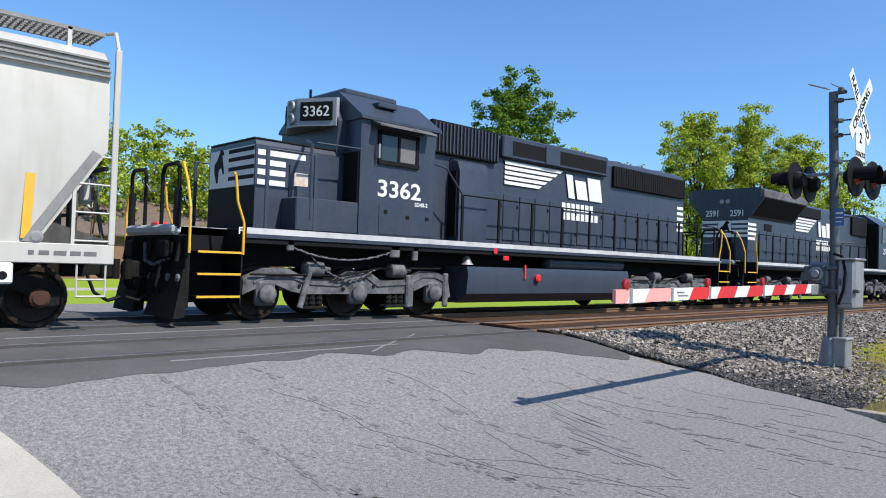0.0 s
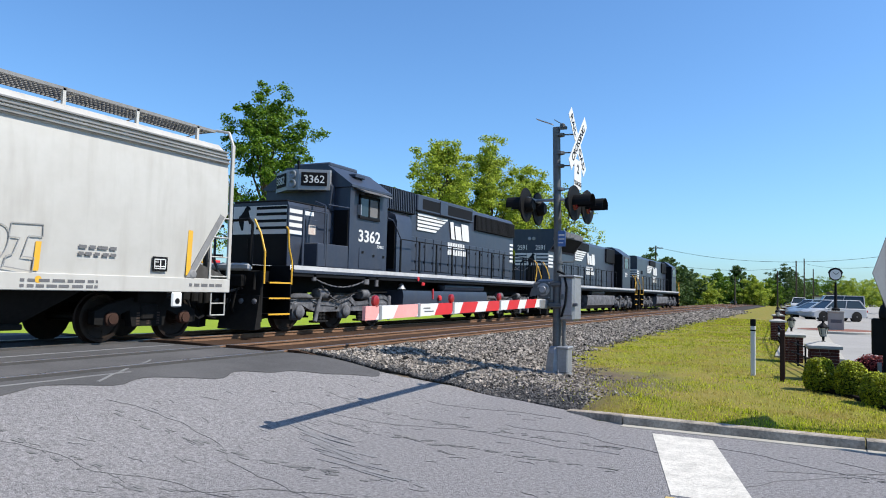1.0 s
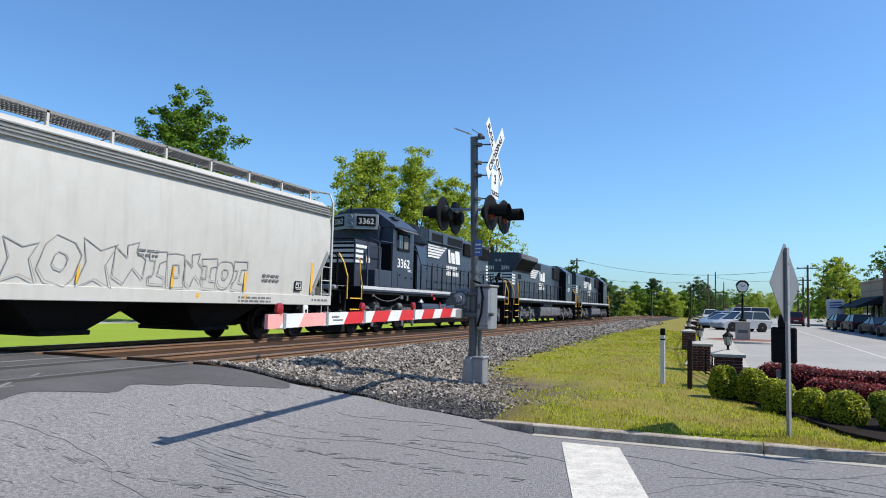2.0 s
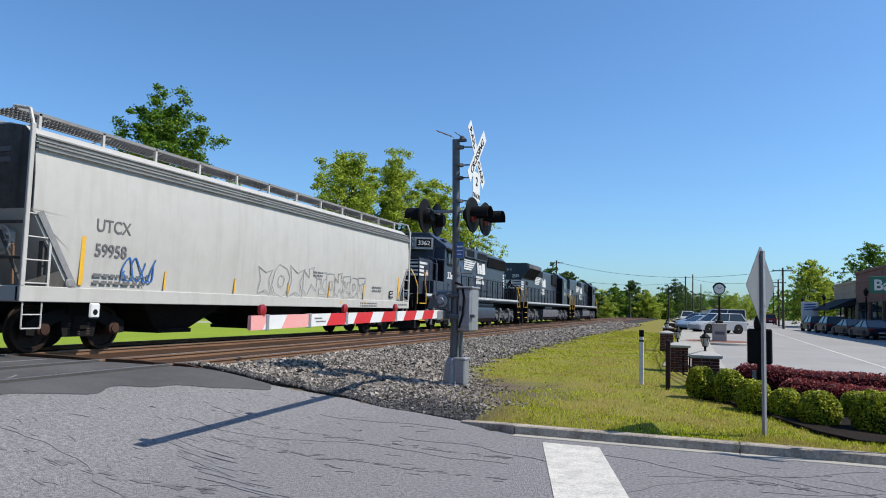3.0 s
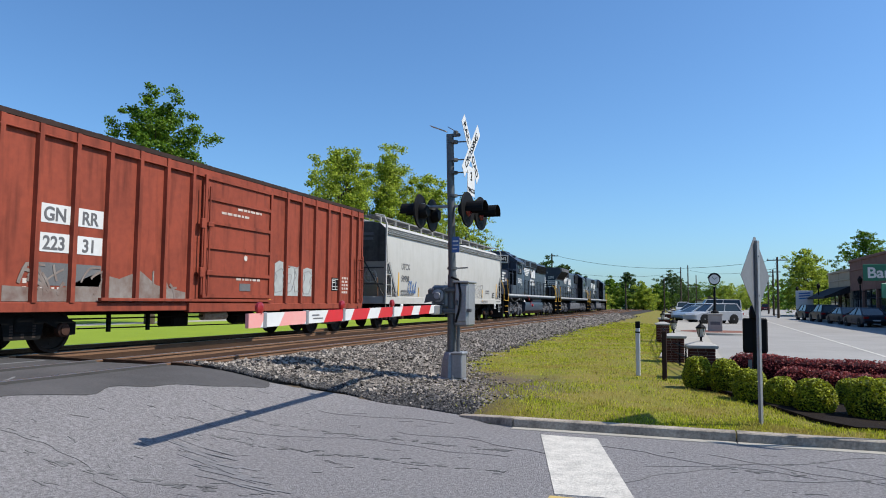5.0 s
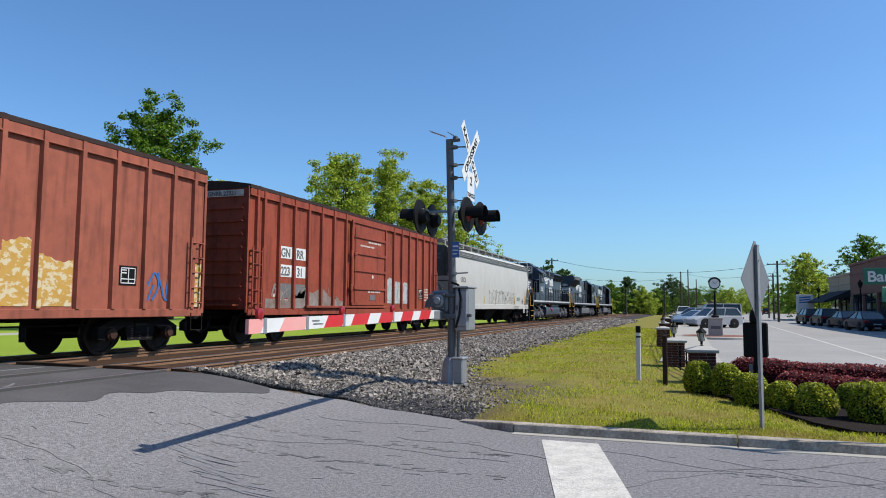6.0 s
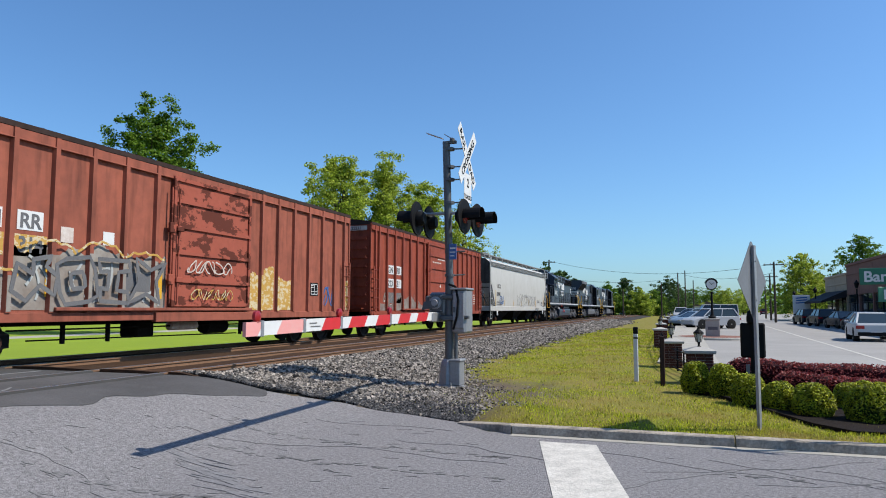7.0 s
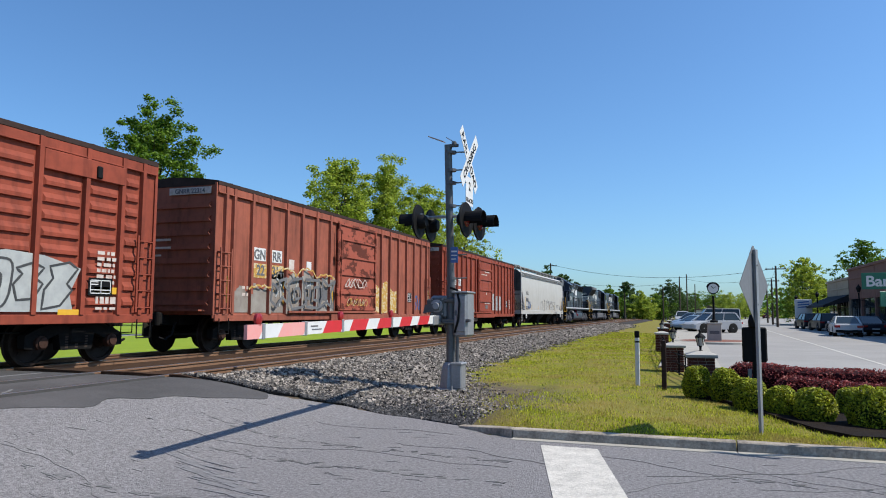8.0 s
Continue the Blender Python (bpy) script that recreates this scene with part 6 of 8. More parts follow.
        part("cut_off_button", Shape().lathe((sx * 1.53, U(11.95), 1.5), (sx, 0, 0), [(0, 0.07), (0.02, 0.07)], 10), RED, loco)
        part("red_flag_bracket", Shape().box(sx * 1.45, sx * 1.5, U(12.3), U(12.5), 1.28, 1.4, 0.02), RED, loco)
    part("roof_fan", Shape().lathe((0, U(18.6), 4.4), (0, 0, 1), [(0, 0.5), (0.1, 0.5), (0.12, 0.4)], 20).lathe((0, U(19.9), 4.4), (0, 0, 1), [(0, 0.5), (0.1, 0.5), (0.12, 0.4)], 20).lathe((0, U(21.1), 4.4), (0, 0, 1), [(0, 0.5), (0.1, 0.5), (0.12, 0.4)], 20), LOCO, loco, smooth=True)
    part("exhaust_stack", Shape().box(-0.2, 0.2, U(15.2), U(15.9), 4.4, 4.6, 0.03), BLACK, loco)
    logo(loco, 0.955, U(12.85), 3.1)
    part("bell", Shape().lathe((1.3, U(11.25), 1.36), (0, 0, -1), [(0, 0.03), (0.05, 0.08), (0.14, 0.11), (0.2, 0.16)], 14), GALV, loco, "small steel bell", smooth=True)
    chain(loco, (1.45, U(6.55), 1.38), (1.45, U(9.0), 1.4), 0.22)
    chain(loco, (1.3, U(7.1), 1.2), (1.3, U(8.6), 1.0), 0.3, 0.015)
    for p, q, z in ((8.85, 9.1, 1.25), (6.45, 6.6, 1.3), (9.45, 9.6, 1.2)):
        part("chain_bracket", Shape().box(1.42, 1.5, U(p), U(q), z, 1.5, 0.02), TRUCKGREY, loco)
    part("flag_bag", Shape().box(-0.5, -0.25, U(4.75), U(5.0), 1.66, 1.76, 0.03), RED, loco, "red folded cloth on the platform")
    ROLLING.append((loco, uc))


def loco_hood_first(u0, u1, number, flared, label):
    """A locomotive seen from its long hood end, cab at the far end."""
    uc = (u0 + u1) / 2
    loco = thing("locomotive", pose(FAR_TRACK, uc, RAIL), label, "locomotive", "locomotives of the train")
    a, b = u0 - uc + 1.5, u1 - uc - 1.5
    part("frame", Shape().box(-1.5, 1.5, a, b, 1.36, 1.62, 0.01).box(-0.7, 0.7, a - 0.5, b + 0.5, 1.0, 1.4), BLACK, loco)
    for sx in (-1, 1):
        part("side_sill", Shape().box(sx * 1.5, sx * 1.53, a, b, 1.47, 1.64), LOCO, loco)
        part("sill_stripe", Shape().box(sx * 1.529, sx * 1.534, a, b, 1.53, 1.635), SILL_WHITE, loco, "dirty white painted sill stripe")
    end_steps(loco, a, -1, SAFETY)
    end_steps(loco, b, 1, SAFETY)
    loco_truck(loco, a + 2.6)
    loco_truck(loco, b - 2.6)
    h0, h1 = a + 0.45, b - 4.2
    part("hood", hood(h0, h1, 0.92, 1.62, 4.35, 0.2), LOCO, loco)
    zt = 4.5
    if flared:
        fl = Shape().loft([[(x, y, z) for x, z in ((0.95, 3.35), (1.5, 4.1), (1.5, zt - 0.1), (1.3, zt), (-1.3, zt), (-1.5, zt - 0.1), (-1.5, 4.1), (-0.95, 3.35))] for y in (h0 - 0.02, h0 + 4.4)])
        part("radiator", fl, LOCO, loco)
        for sx in (-1, 1):
            part("radiator_grille", Shape().add([(sx * 1.0, h0 + 0.15, 3.46), (sx * 1.0, h0 + 4.2, 3.46), (sx * 1.5, h0 + 4.2, 4.1), (sx * 1.5, h0 + 0.15, 4.1), (sx * 1.02, h0 + 0.15, 3.44), (sx * 1.02, h0 + 4.2, 3.44), (sx * 1.52, h0 + 4.2, 4.1), (sx * 1.52, h0 + 0.15, 4.1)], [(0, 1, 2, 3), (7, 6, 5, 4), (0, 4, 5, 1), (1, 5, 6, 2), (2, 6, 7, 3), (3, 7, 4, 0)]), BLACK, loco, "dark radiator grille")
            part("radiator_edge", Shape().box(sx * 1.36, sx * 1.53, h0 - 0.03, h0 + 4.4, 4.12, 4.42, 0.02), TRUCKGREY, loco)
    for sx in (-1, 1):
        if number:
            word("road_number", number, 0.34 if flared else 0.26, WHITE, loco, on_end(sx * 0.5, h0 - 0.03, 3.42), bold=0.006, wide=0.85)
        part("end_light", Shape().lathe((sx * 0.12, h0, 4.0), (0, -1, 0), [(0, 0.09), (0.05, 0.09), (0.06, 0.05)], 12), GALV, loco)
    for k, z in enumerate((2.6, 2.78, 2.96, 3.14)):
        for sx in (-1, 1):
            part("white_stripe", Shape().box(sx * 0.28 + 0.0, sx * 0.92, h0 - 0.012, h0, z, z + 0.1), WHITE, loco)
    part("end_panel", Shape().box(-0.26, 0.26, h0 - 0.01, h0, 2.6, 3.24), WHITE, loco)
    horse(loco, Matrix.Translation((0, h0 - 0.012, 2.9)) @ Matrix.Rotation(radians(90), 4, "X"))
    part("end_door", Shape().box(-0.3, 0.3, h0 - 0.03, h0, 1.66, 2.55, 0.01), BLACK, loco)
    for sx in (-1, 1):
        x = sx * 0.92
        for z in (2.5, 2.69, 2.87, 3.05):
            part("white_stripe", Shape().box(x, x + sx * 0.006, h0, h0 + 0.75, z, z + 0.105), WHITE, loco)
        ys = [h0 + 1.0 + 0.7 * k for k in range(15)]
        if sx > 0:
            hood_doors(loco, x, ys, 1.75, 2.9)
        part("shade_door", Shape().box(x, x + sx * 0.02, h0 + 1.5, h0 + 2.2, 1.8, 3.2), BLACK, loco)
        part("upper_grille", Shape().box(x, x + sx * 0.1, h0 + 5.0, h0 + 7.5, 3.75, 4.2, 0.02), BLACK, loco)
        part("upper_grille", Shape().box(x, x + sx * 0.1, h1 - 2.6, h1 - 0.3, 3.3, 4.25, 0.02), BLACK, loco)
        handrail(loco, sx * 1.46, [a + 0.2 + 1.3 * k for k in range(int((b - a - 4.5) / 1.3))], 1.64, 2.68, BLACK)
        tk = [(sx * 1.42, 1.1), (sx * 1.46, 0.95), (sx * 1.42, 0.5), (sx * 1.15, 0.28), (0, 0.26), (0, 1.1)]
        part("fuel_tank", Shape().loft([[(p, y, q) for p, q in tk] for y in (a + 6.2, b - 6.2)]), TRUCKGREY, loco, "dusty grey fuel tank", smooth=True)
        part("air_reservoir", Shape().lathe((sx * 1.2, -2.0, 1.26), (0, 1, 0), [(0, 0.05), (0.06, 0.15), (3.0, 0.15), (3.06, 0.05)], 12), LOCO, loco, smooth=True)
    prof = [(1.5, 1.62), (1.5, 3.95), (0.75, 4.5), (-0.75, 4.5), (-1.5, 3.95), (-1.5, 1.62)]
    cab = part("cab", Shape().loft([[(x, y, z) for x, z in prof] for y in (h1 + 0.02, h1 + 2.5)]), LOCO, loco)
    part("cab_rear", Shape().box(-1.45, 1.45, h1 - 0.01, h1 + 0.03, 1.7, 4.0), BLACK, cab)
    for sx in (-1, 1):
        part("window", Shape().box(sx * 1.5, sx * 1.512, h1 + 0.6, h1 + 1.8, 3.05, 3.75), GLASS, cab, "cab side window")
        part("window_frame", Shape().box(sx * 1.5, sx * 1.53, h1 + 0.5, h1 + 0.6, 3.0, 3.8).box(sx * 1.5, sx * 1.53, h1 + 1.8, h1 + 1.9, 3.0, 3.8).box(sx * 1.5, sx * 1.53, h1 + 0.5, h1 + 1.9, 3.75, 3.83), TRUCKGREY, cab)
    if number:
        word("road_number", number, 0.42, WHITE, cab, on_side(1.503, h1 + 1.2, 2.45), bold=0.005)
    part("nose", hood(h1 + 2.4, b - 0.2, 0.98, 1.62, 3.3, 0.15), LOCO, loco)
    logo(loco, 0.955, h0 + 4.7 if flared else h0 + 4.0, 3.0, 1.05)
    ROLLING.append((loco, uc))


loco_front_cab()
loco_hood_first(25.05, 47.2, "2591", True, "black diesel locomotive with flared radiator hood and white stripes")
loco_hood_first(47.3, 68.3, "", False, "black leading diesel locomotive with white sill and stripes")
hopper_car()
boxcar_first()
boxcar_second()
boxcar_third()


# ---- kerbs, cracks and stains ----
def build_kerb():
    edges = [-3.05, -2.14, 0.53, 3.2, 5.87, 8.5, 11.2]
    for k, (a, b) in enumerate(zip(edges, edges[1:])):
        h0 = 0.02 if k == 0 else 0.13
        y = (lambda x: 9.04 + 0.55 * step(-2.1, -3.1, x))
        s = Shape().loft([[(x, y(x) + p, q * (h / 0.15)) for p, q in ((0, -0.1), (0.02, 0.115), (0.035, 0.13), (0.18, 0.13), (0.2, 0.11), (0.2, -0.1))] for x, h in ((a + 0.008, h0), ((a + b) / 2, 0.08 if k == 0 else 0.13), (b - 0.008, 0.13))])
        solid("kerb", s, KERB, "stained grey concrete kerb stone", kind="structure")
        if k:
            g = Shape().box(a + 0.006, b - 0.006, 8.9, 9.045, -0.05, 0.008, 0.004)
            solid("gutter", g, CONCRETE, "pale concrete gutter strip", kind="structure")


CRACK = mat("tar_crack", (0.085, 0.084, 0.085), (0.2, 0.195, 0.195), 0.92, grain=60, blotch=8, mix=0.5)
STAIN = mat("dark_road_stain", (0.1, 0.099, 0.103), (0.25, 0.245, 0.25), 0.92, grain=45, blotch=9, mix=0.5)
FADED = mat("faded_line", (0.231, 0.231, 0.231), (0.123, 0.123, 0.127), 0.9)


def ribbon(s, pts, w, z=0.004):
    for (a, b), (c, d) in zip(pts, pts[1:]):
        L = math.hypot(c - a, d - b) or 1
        nx, ny = -(d - b) / L * w / 2, (c - a) / L * w / 2
        za, zb = road_z(a) + z, road_z(c) + z
        s.add([(a + nx, b + ny, za), (c + nx, d + ny, zb), (c - nx, d - ny, zb), (a - nx, b - ny, za), (a + nx, b + ny, za - 0.02), (c + nx, d + ny, zb - 0.02), (c - nx, d - ny, zb - 0.02), (a - nx, b - ny, za - 0.02)],
              [(0, 1, 2, 3), (7, 6, 5, 4), (0, 4, 5, 1), (1, 5, 6, 2), (2, 6, 7, 3), (3, 7, 4, 0)])


def build_cracks():
    rnd = random.Random(11)
    s = Shape()
    # long wandering cracks
    for x, y, a, n, w in ((-6.6, 3.5, 20, 26, 0.02), (-6.9, 5.2, -5, 22, 0.016), (-5.8, 7.3, 12, 24, 0.014), (-4.6, 4.0, 28, 20, 0.016), (-3.4, 8.2, -14, 16, 0.012), (-5.0, 9.1, -6, 20, 0.012), (-1.0, 8.3, -22, 16, 0.018), (-0.4, 7.4, 10, 18, 0.016), (0.2, 8.2, -30, 14, 0.016), (0.6, 7.2, 24, 14, 0.014), (-0.6, 6.6, 40, 12, 0.014), (1.2, 8.0, -8, 16, 0.016)):
        pts, ang = [(x, y)], a
        for _ in range(n):
            ang += rnd.uniform(-22, 22) - (ang - a) * 0.25
            L = rnd.uniform(0.1, 0.24)
            x, y = x + L * math.cos(radians(ang)), y + L * math.sin(radians(ang))
            if not (ROAD_NEAR + 0.1 < y < road_edge(x) - 0.45):
                break
            pts.append((x, y))
        ribbon(s, pts, w * 0.4)
    # short torn marks lying along the wheel paths
    for _ in range(260):
        x, y = rnd.uniform(-6.8, 2.4), rnd.uniform(2.0, 9.4)
        if y > road_edge(x) - 0.5 or (-1.9 < x < -0.3 and y < 8.8):
            continue
        a = rnd.gauss(2, 16)
        L = rnd.uniform(0.04, 0.2)
        pts = [(x + L * k / 3 * math.cos(radians(a + rnd.uniform(-12, 12))), y + L * k / 3 * math.sin(radians(a + rnd.uniform(-12, 12)))) for k in range(4)]
        ribbon(s, pts, rnd.uniform(0.004, 0.012))
    for x0, y0, x1, y1, n in ((-8.4, 2.6, -3.7, 2.86, 70), (-7.6, 3.7, -3.2, 4.05, 60), (-6.6, 5.0, -2.2, 5.3, 40), (-6.0, 8.0, -1.9, 7.6, 50), (-5.2, 6.9, -1.6, 6.6, 45), (0.0, 7.6, 3.0, 7.4, 30)):
        for k in range(n):
            u = rnd.random()
            x, y = x0 + (x1 - x0) * u, y0 + (y1 - y0) * u + rnd.gauss(0, 0.05)
            L = rnd.uniform(0.03, 0.14)
            ribbon(s, [(x, y), (x + L * 0.5, y + rnd.uniform(-0.02, 0.02)), (x + L, y + rnd.uniform(-0.03, 0.03))], rnd.uniform(0.012, 0.05), 0.0045)
    tagged(solid("road_cracks", s, CRACK, "dark tar cracks and torn marks in the asphalt", "cracks"), kind="stuff")
    s = Shape()
    for k in range(26):
        u = k / 25
        y0 = 6.35 - 0.95 * u + rnd.uniform(-0.12, 0.12)
        x0 = -5.0 + 1.35 * u
        ribbon(s, [(x0 - rnd.uniform(0.2, 0.5), y0 + 0.1), (x0, y0), (x0 + rnd.uniform(0.2, 0.6), y0 - 0.12)], rnd.uniform(0.015, 0.06), 0.003 + 0.0001 * k)
    tagged(solid("road_stain", s, STAIN, "dark smeared patch on the road", "stain"), kind="stuff")
    s = Shape()
    for pts in ([(-7.6, 5.6), (-9.0, 7.6)], [(-8.4, 5.2), (-8.35, 9.8)], [(-7.9, 3.0), (-8.0, 6.4)], [(-10.9, 2.0), (-10.95, 9.8)]):
        n = 12
        line = [(pts[0][0] + (pts[1][0] - pts[0][0]) * i / n + rnd.uniform(-0.02, 0.02), pts[0][1] + (pts[1][1] - pts[0][1]) * i / n) for i in range(n + 1)]
        ribbon(s, line, 0.035, 0.02)
    tagged(solid("seam_lines", s, FADED, "faint pale seams in the dark asphalt patch", "seams"), kind="stuff")


build_kerb()
build_cracks()


# ---- grass ----
def build_grass():
    rnd = random.Random(3)
    vs, fs = [], []

    def blade(x, y, h, w):
        z = ground_z(x, y) + rough_at(x, y, 0.8, 0.035) - 0.01
        a, lean = rnd.uniform(0, math.tau), rnd.uniform(0.1, 0.9) * h
        dx, dy = math.cos(a) * w, math.sin(a) * w
        lx, ly = -math.sin(a) * lean, math.cos(a) * lean
        o = len(vs)
        vs.extend([(x - dx, y - dy, z), (x + dx, y + dy, z), (x + dx * 0.5 + lx * 0.5, y + dy * 0.5 + ly * 0.5, z + h * 0.65), (x - dx * 0.5 + lx * 0.5, y - dy * 0.5 + ly * 0.5, z + h * 0.65), (x + lx, y + ly, z + h)])
        fs.extend([(o, o + 1, o + 2, o + 3), (o + 3, o + 2, o + 4)])
    n = 0
    while n < 150000:
        y = 9.3 + 46 * rnd.random() ** 2.0
        x = rnd.uniform(-6.2, 3.4)
        if y < road_edge(x) + 0.3 or (x > -2.5 and y < 9.28) or (x > 0.2 and y > 10.4 and x > 13.4 - y) or (y > 15 and x > -0.4):
            n += 0.2
            continue
        dens = 0.55 + 0.8 * noise.noise(Vector((x * 0.55, y * 0.4, 4))) + 0.5 * noise.noise(Vector((x * 2.1, y * 2.1, 9)))
        e = gravel_edge(y)
        dens *= step(e - 0.8, e + 0.7, x)
        dens *= 1 if y > 14 or x > -1.8 else 0.6 + 0.4 * step(-4.2, -1.6, x)
        if rnd.random() > dens + 0.05:
            n += 0.4
            continue
        k = 1 + step(16, 50, y) * 2.2
        tuft = 0.75 + 0.9 * max(0, noise.noise(Vector((x * 3.0, y * 3.0, 2))))
        blade(x, y, rnd.uniform(0.02, 0.07) * tuft * (1 + 0.4 * step(14, 30, y)), rnd.uniform(0.003, 0.007) * k)
        n += 1
    me = bpy.data.meshes.new("grass")
    me.from_pydata(vs, [], fs)
    me.materials.append(BLADES)
    tagged(new("grass", me), "short patchy green and straw-coloured grass", "grass", kind="stuff")


build_grass()


# ---- crossing signal ----
LAMP_RED_DARK = mat("dark_red_lamp", (0.3, 0.012, 0.015), (0.2, 0.01, 0.012), 0.3, bump=0.0)
LENS = mat("dull_red_lens", (0.193, 0.0092, 0.0092), (0.123, 0.0077, 0.0077), 0.2, bump=0.0)
BLUE = mat("blue_enamel", (0.0462, 0.123, 0.323), (0.0385, 0.092, 0.269), 0.5, bump=0.0)


def build_signal():
    mx, my, mz = -4.23, 12.85, 0.12
    sg = thing("crossing_signal", pose(mx, my, mz), "grey railway crossing mast with flashing lights, crossbuck and lowered gate", "crossing signal")
    part("mast", Shape().cyl((0, 0, 0.3), (0, 0, 2.0), 0.085, n=16).cyl((0, 0, 2.0), (-0.07, 0, 4.7), 0.072, n=16), MASTGREY, sg, smooth=True)
    base = Shape().lathe((0, 0, 0), (0, 0, 1), [(0, 0.3), (0.05, 0.3), (0.07, 0.22), (0.42, 0.18), (0.5, 0.15), (0.54, 0.12)], 8)
    part("base", base, GALV, sg, "grey cast junction base")
    part("base_box", Shape().box(0.06, 0.27, -0.2, 0.1, 0.06, 0.52, 0.02).box(0.05, 0.29, -0.22, 0.12, 0.5, 0.55, 0.015), GALV, sg)
    for k in range(4):
        a = k * math.tau / 4 + 0.4
        part("anchor_bolt", Shape().cyl((0.26 * math.cos(a), 0.26 * math.sin(a), 0.04), (0.26 * math.cos(a), 0.26 * math.sin(a), 0.12), 0.02, n=6), GALV, sg)
    part("conduit", Shape().cyl((0.15, -0.06, 0.5), (0.15, -0.06, 1.3), 0.035, n=10).tube([(0.15, -0.06, 1.3), (0.2, -0.06, 1.42), (0.24, -0.02, 1.45)], 0.04, 8), MASTGREY, sg, smooth=True)
    # gate mechanism either side of the mast
    gm = part("gate_mechanism", Shape().box(-0.4, -0.06, -0.08, 0.32, 1.36, 1.8, 0.05), GALV, sg, "grey cast gate drive box")
    part("hinged_cover", Shape().box(-0.37, -0.1, -0.12, -0.08, 1.42, 1.76, 0.02), MASTGREY, gm)
    part("drive_hub", Shape().lathe((-0.24, -0.12, 1.6), (0, -1, 0), [(0, 0.12), (0.04, 0.12), (0.05, 0.07), (0.09, 0.06)], 16), GALV, gm, smooth=True)
    part("gate_lever", Shape().prism([(-0.5, 1.46), (-0.18, 1.52), (-0.16, 1.66), (-0.46, 1.62)], "y", -0.18, -0.15), MASTGREY, gm)
    part("counterweight", Shape().box(-0.52, -0.4, 0.05, 0.4, 1.5, 1.74, 0.03), MASTGREY, gm)
    for k in range(4):
        bx, bz = (-0.34, -0.13)[k % 2], (1.45, 1.73)[k // 2]
        part("cover_bolt", Shape().cyl((bx, -0.12, bz), (bx, -0.14, bz), 0.016, n=6), GALV, gm)
    part("saddle_clamp", Shape().box(-0.12, 0.12, -0.13, 0.13, 1.66, 1.76, 0.03), MASTGREY, gm)
    part("control_box", Shape().box(0.08, 0.36, -0.12, 0.36, 1.02, 1.86, 0.04), GALV, sg, "pale grey gate control housing")
    part("box_door", Shape().box(0.11, 0.33, -0.145, -0.12, 1.12, 1.8, 0.012), GALV, sg)
    part("box_hasp", Shape().box(0.12, 0.16, -0.165, -0.14, 1.42, 1.52, 0.008), MASTGREY, sg)
    part("box_hood", Shape().box(0.06, 0.38, -0.16, 0.38, 1.84, 1.88, 0.012), GALV, sg)
    part("box_cable", Shape().tube([(0.12, -0.14, 1.1), (0.2, -0.17, 1.35), (0.22, -0.16, 1.65), (0.16, -0.12, 1.9), (0.02, -0.1, 1.95)], 0.022, 8), BLACK, sg)
    part("clamp_plate", Shape().box(-0.52, 0.42, -0.13, -0.05, 1.3, 1.36, 0.012).box(-0.14, 0.14, -0.14, 0.14, 1.26, 1.32, 0.02), MASTGREY, sg)
    for z in (2.1, 2.55, 3.5, 3.95, 4.2, 4.55):
        part("mast_clamp", Shape().lathe((0, 0, z), (0, 0, 1), [(0, 0.095), (0.05, 0.095)], 14).cyl((0.08, 0, z + 0.025), (0.28, 0.1, z + 0.04), 0.014, n=6), MASTGREY, sg)
    # flashing light pairs
    for sx, cx, turn in ((1, 0.56, -5), (-1, -0.68, 0)):
        tm = Matrix.Rotation(radians(turn), 4, "Z")
        arm = Shape().cyl((0, 0, 3.32), (cx * 0.7, 0, 3.32), 0.03, n=8).cyl((cx * 0.7, -0.4, 3.32), (cx * 0.7, 0.4, 3.32), 0.032, n=8)
        part("crossarm", arm.moved(tm), GALV, sg)
        for dy in (-0.34, 0.34):
            z = 3.2
            lt = part("flashing_light", Shape().lathe((cx * 0.8, dy, z), (sx, 0, 0), [(-0.02, 0.32), (0.0, 0.33), (0.012, 0.32)], 26).lathe((cx * 0.8 - sx * 0.16, dy, z), (sx, 0, 0), [(0, 0.1), (0.05, 0.14), (0.15, 0.15)], 16).moved(tm), BLACK, sg, "black round light with visor", smooth=True)
            part("lens", Shape().lathe((cx * 0.8 + sx * 0.012, dy, z), (sx, 0, 0), [(0, 0.14), (0.02, 0.13), (0.035, 0.07), (0.04, 0.01)], 16).moved(tm), LENS, lt, "dull red unlit lens", smooth=True)
            n = 12
            loops = []
            for i in range(n + 1):
                a = -0.35 + i * (math.pi + 0.7) / n
                loops.append([(cx * 0.8 + sx * (0.01 + l), dy + r * math.cos(a), z + r * math.sin(a)) for r, l in ((0.15, 0), (0.158, 0), (0.158, 0.34), (0.15, 0.34))])
            v = Shape().loft(loops).moved(tm)
            part("visor", v, BLACK, lt)
    # crossbuck, facing +x
    cb = new("crossbuck")
    cb.parent = sg
    cb.matrix_basis = pose(0.28, 0.28, 4.46, 0, 0, 0)
    tagged(cb, "white crossbuck sign with black letters")
    for k, (ang, txt) in enumerate(((45, "CROSSING"), (-45, "RAIL   ROAD"))):
        m = Matrix.Rotation(radians(ang), 4, "X")
        bl = part("blade", Shape().box(-0.004 + k * -0.012, 0.004 + k * -0.012, -0.73, 0.73, -0.125, 0.125).moved(m), WHITE, cb)
        word("letters", txt, 0.2, BLACK, bl, m @ on_side(0.006 - k * 0.012, 0, -0.07), bold=0.002, wide=1.14)
    tp = part("track_count_plate", Shape().box(-0.006, 0.002, -0.24, 0.24, -0.9, -0.34), WHITE, cb, "white plate that counts the tracks")
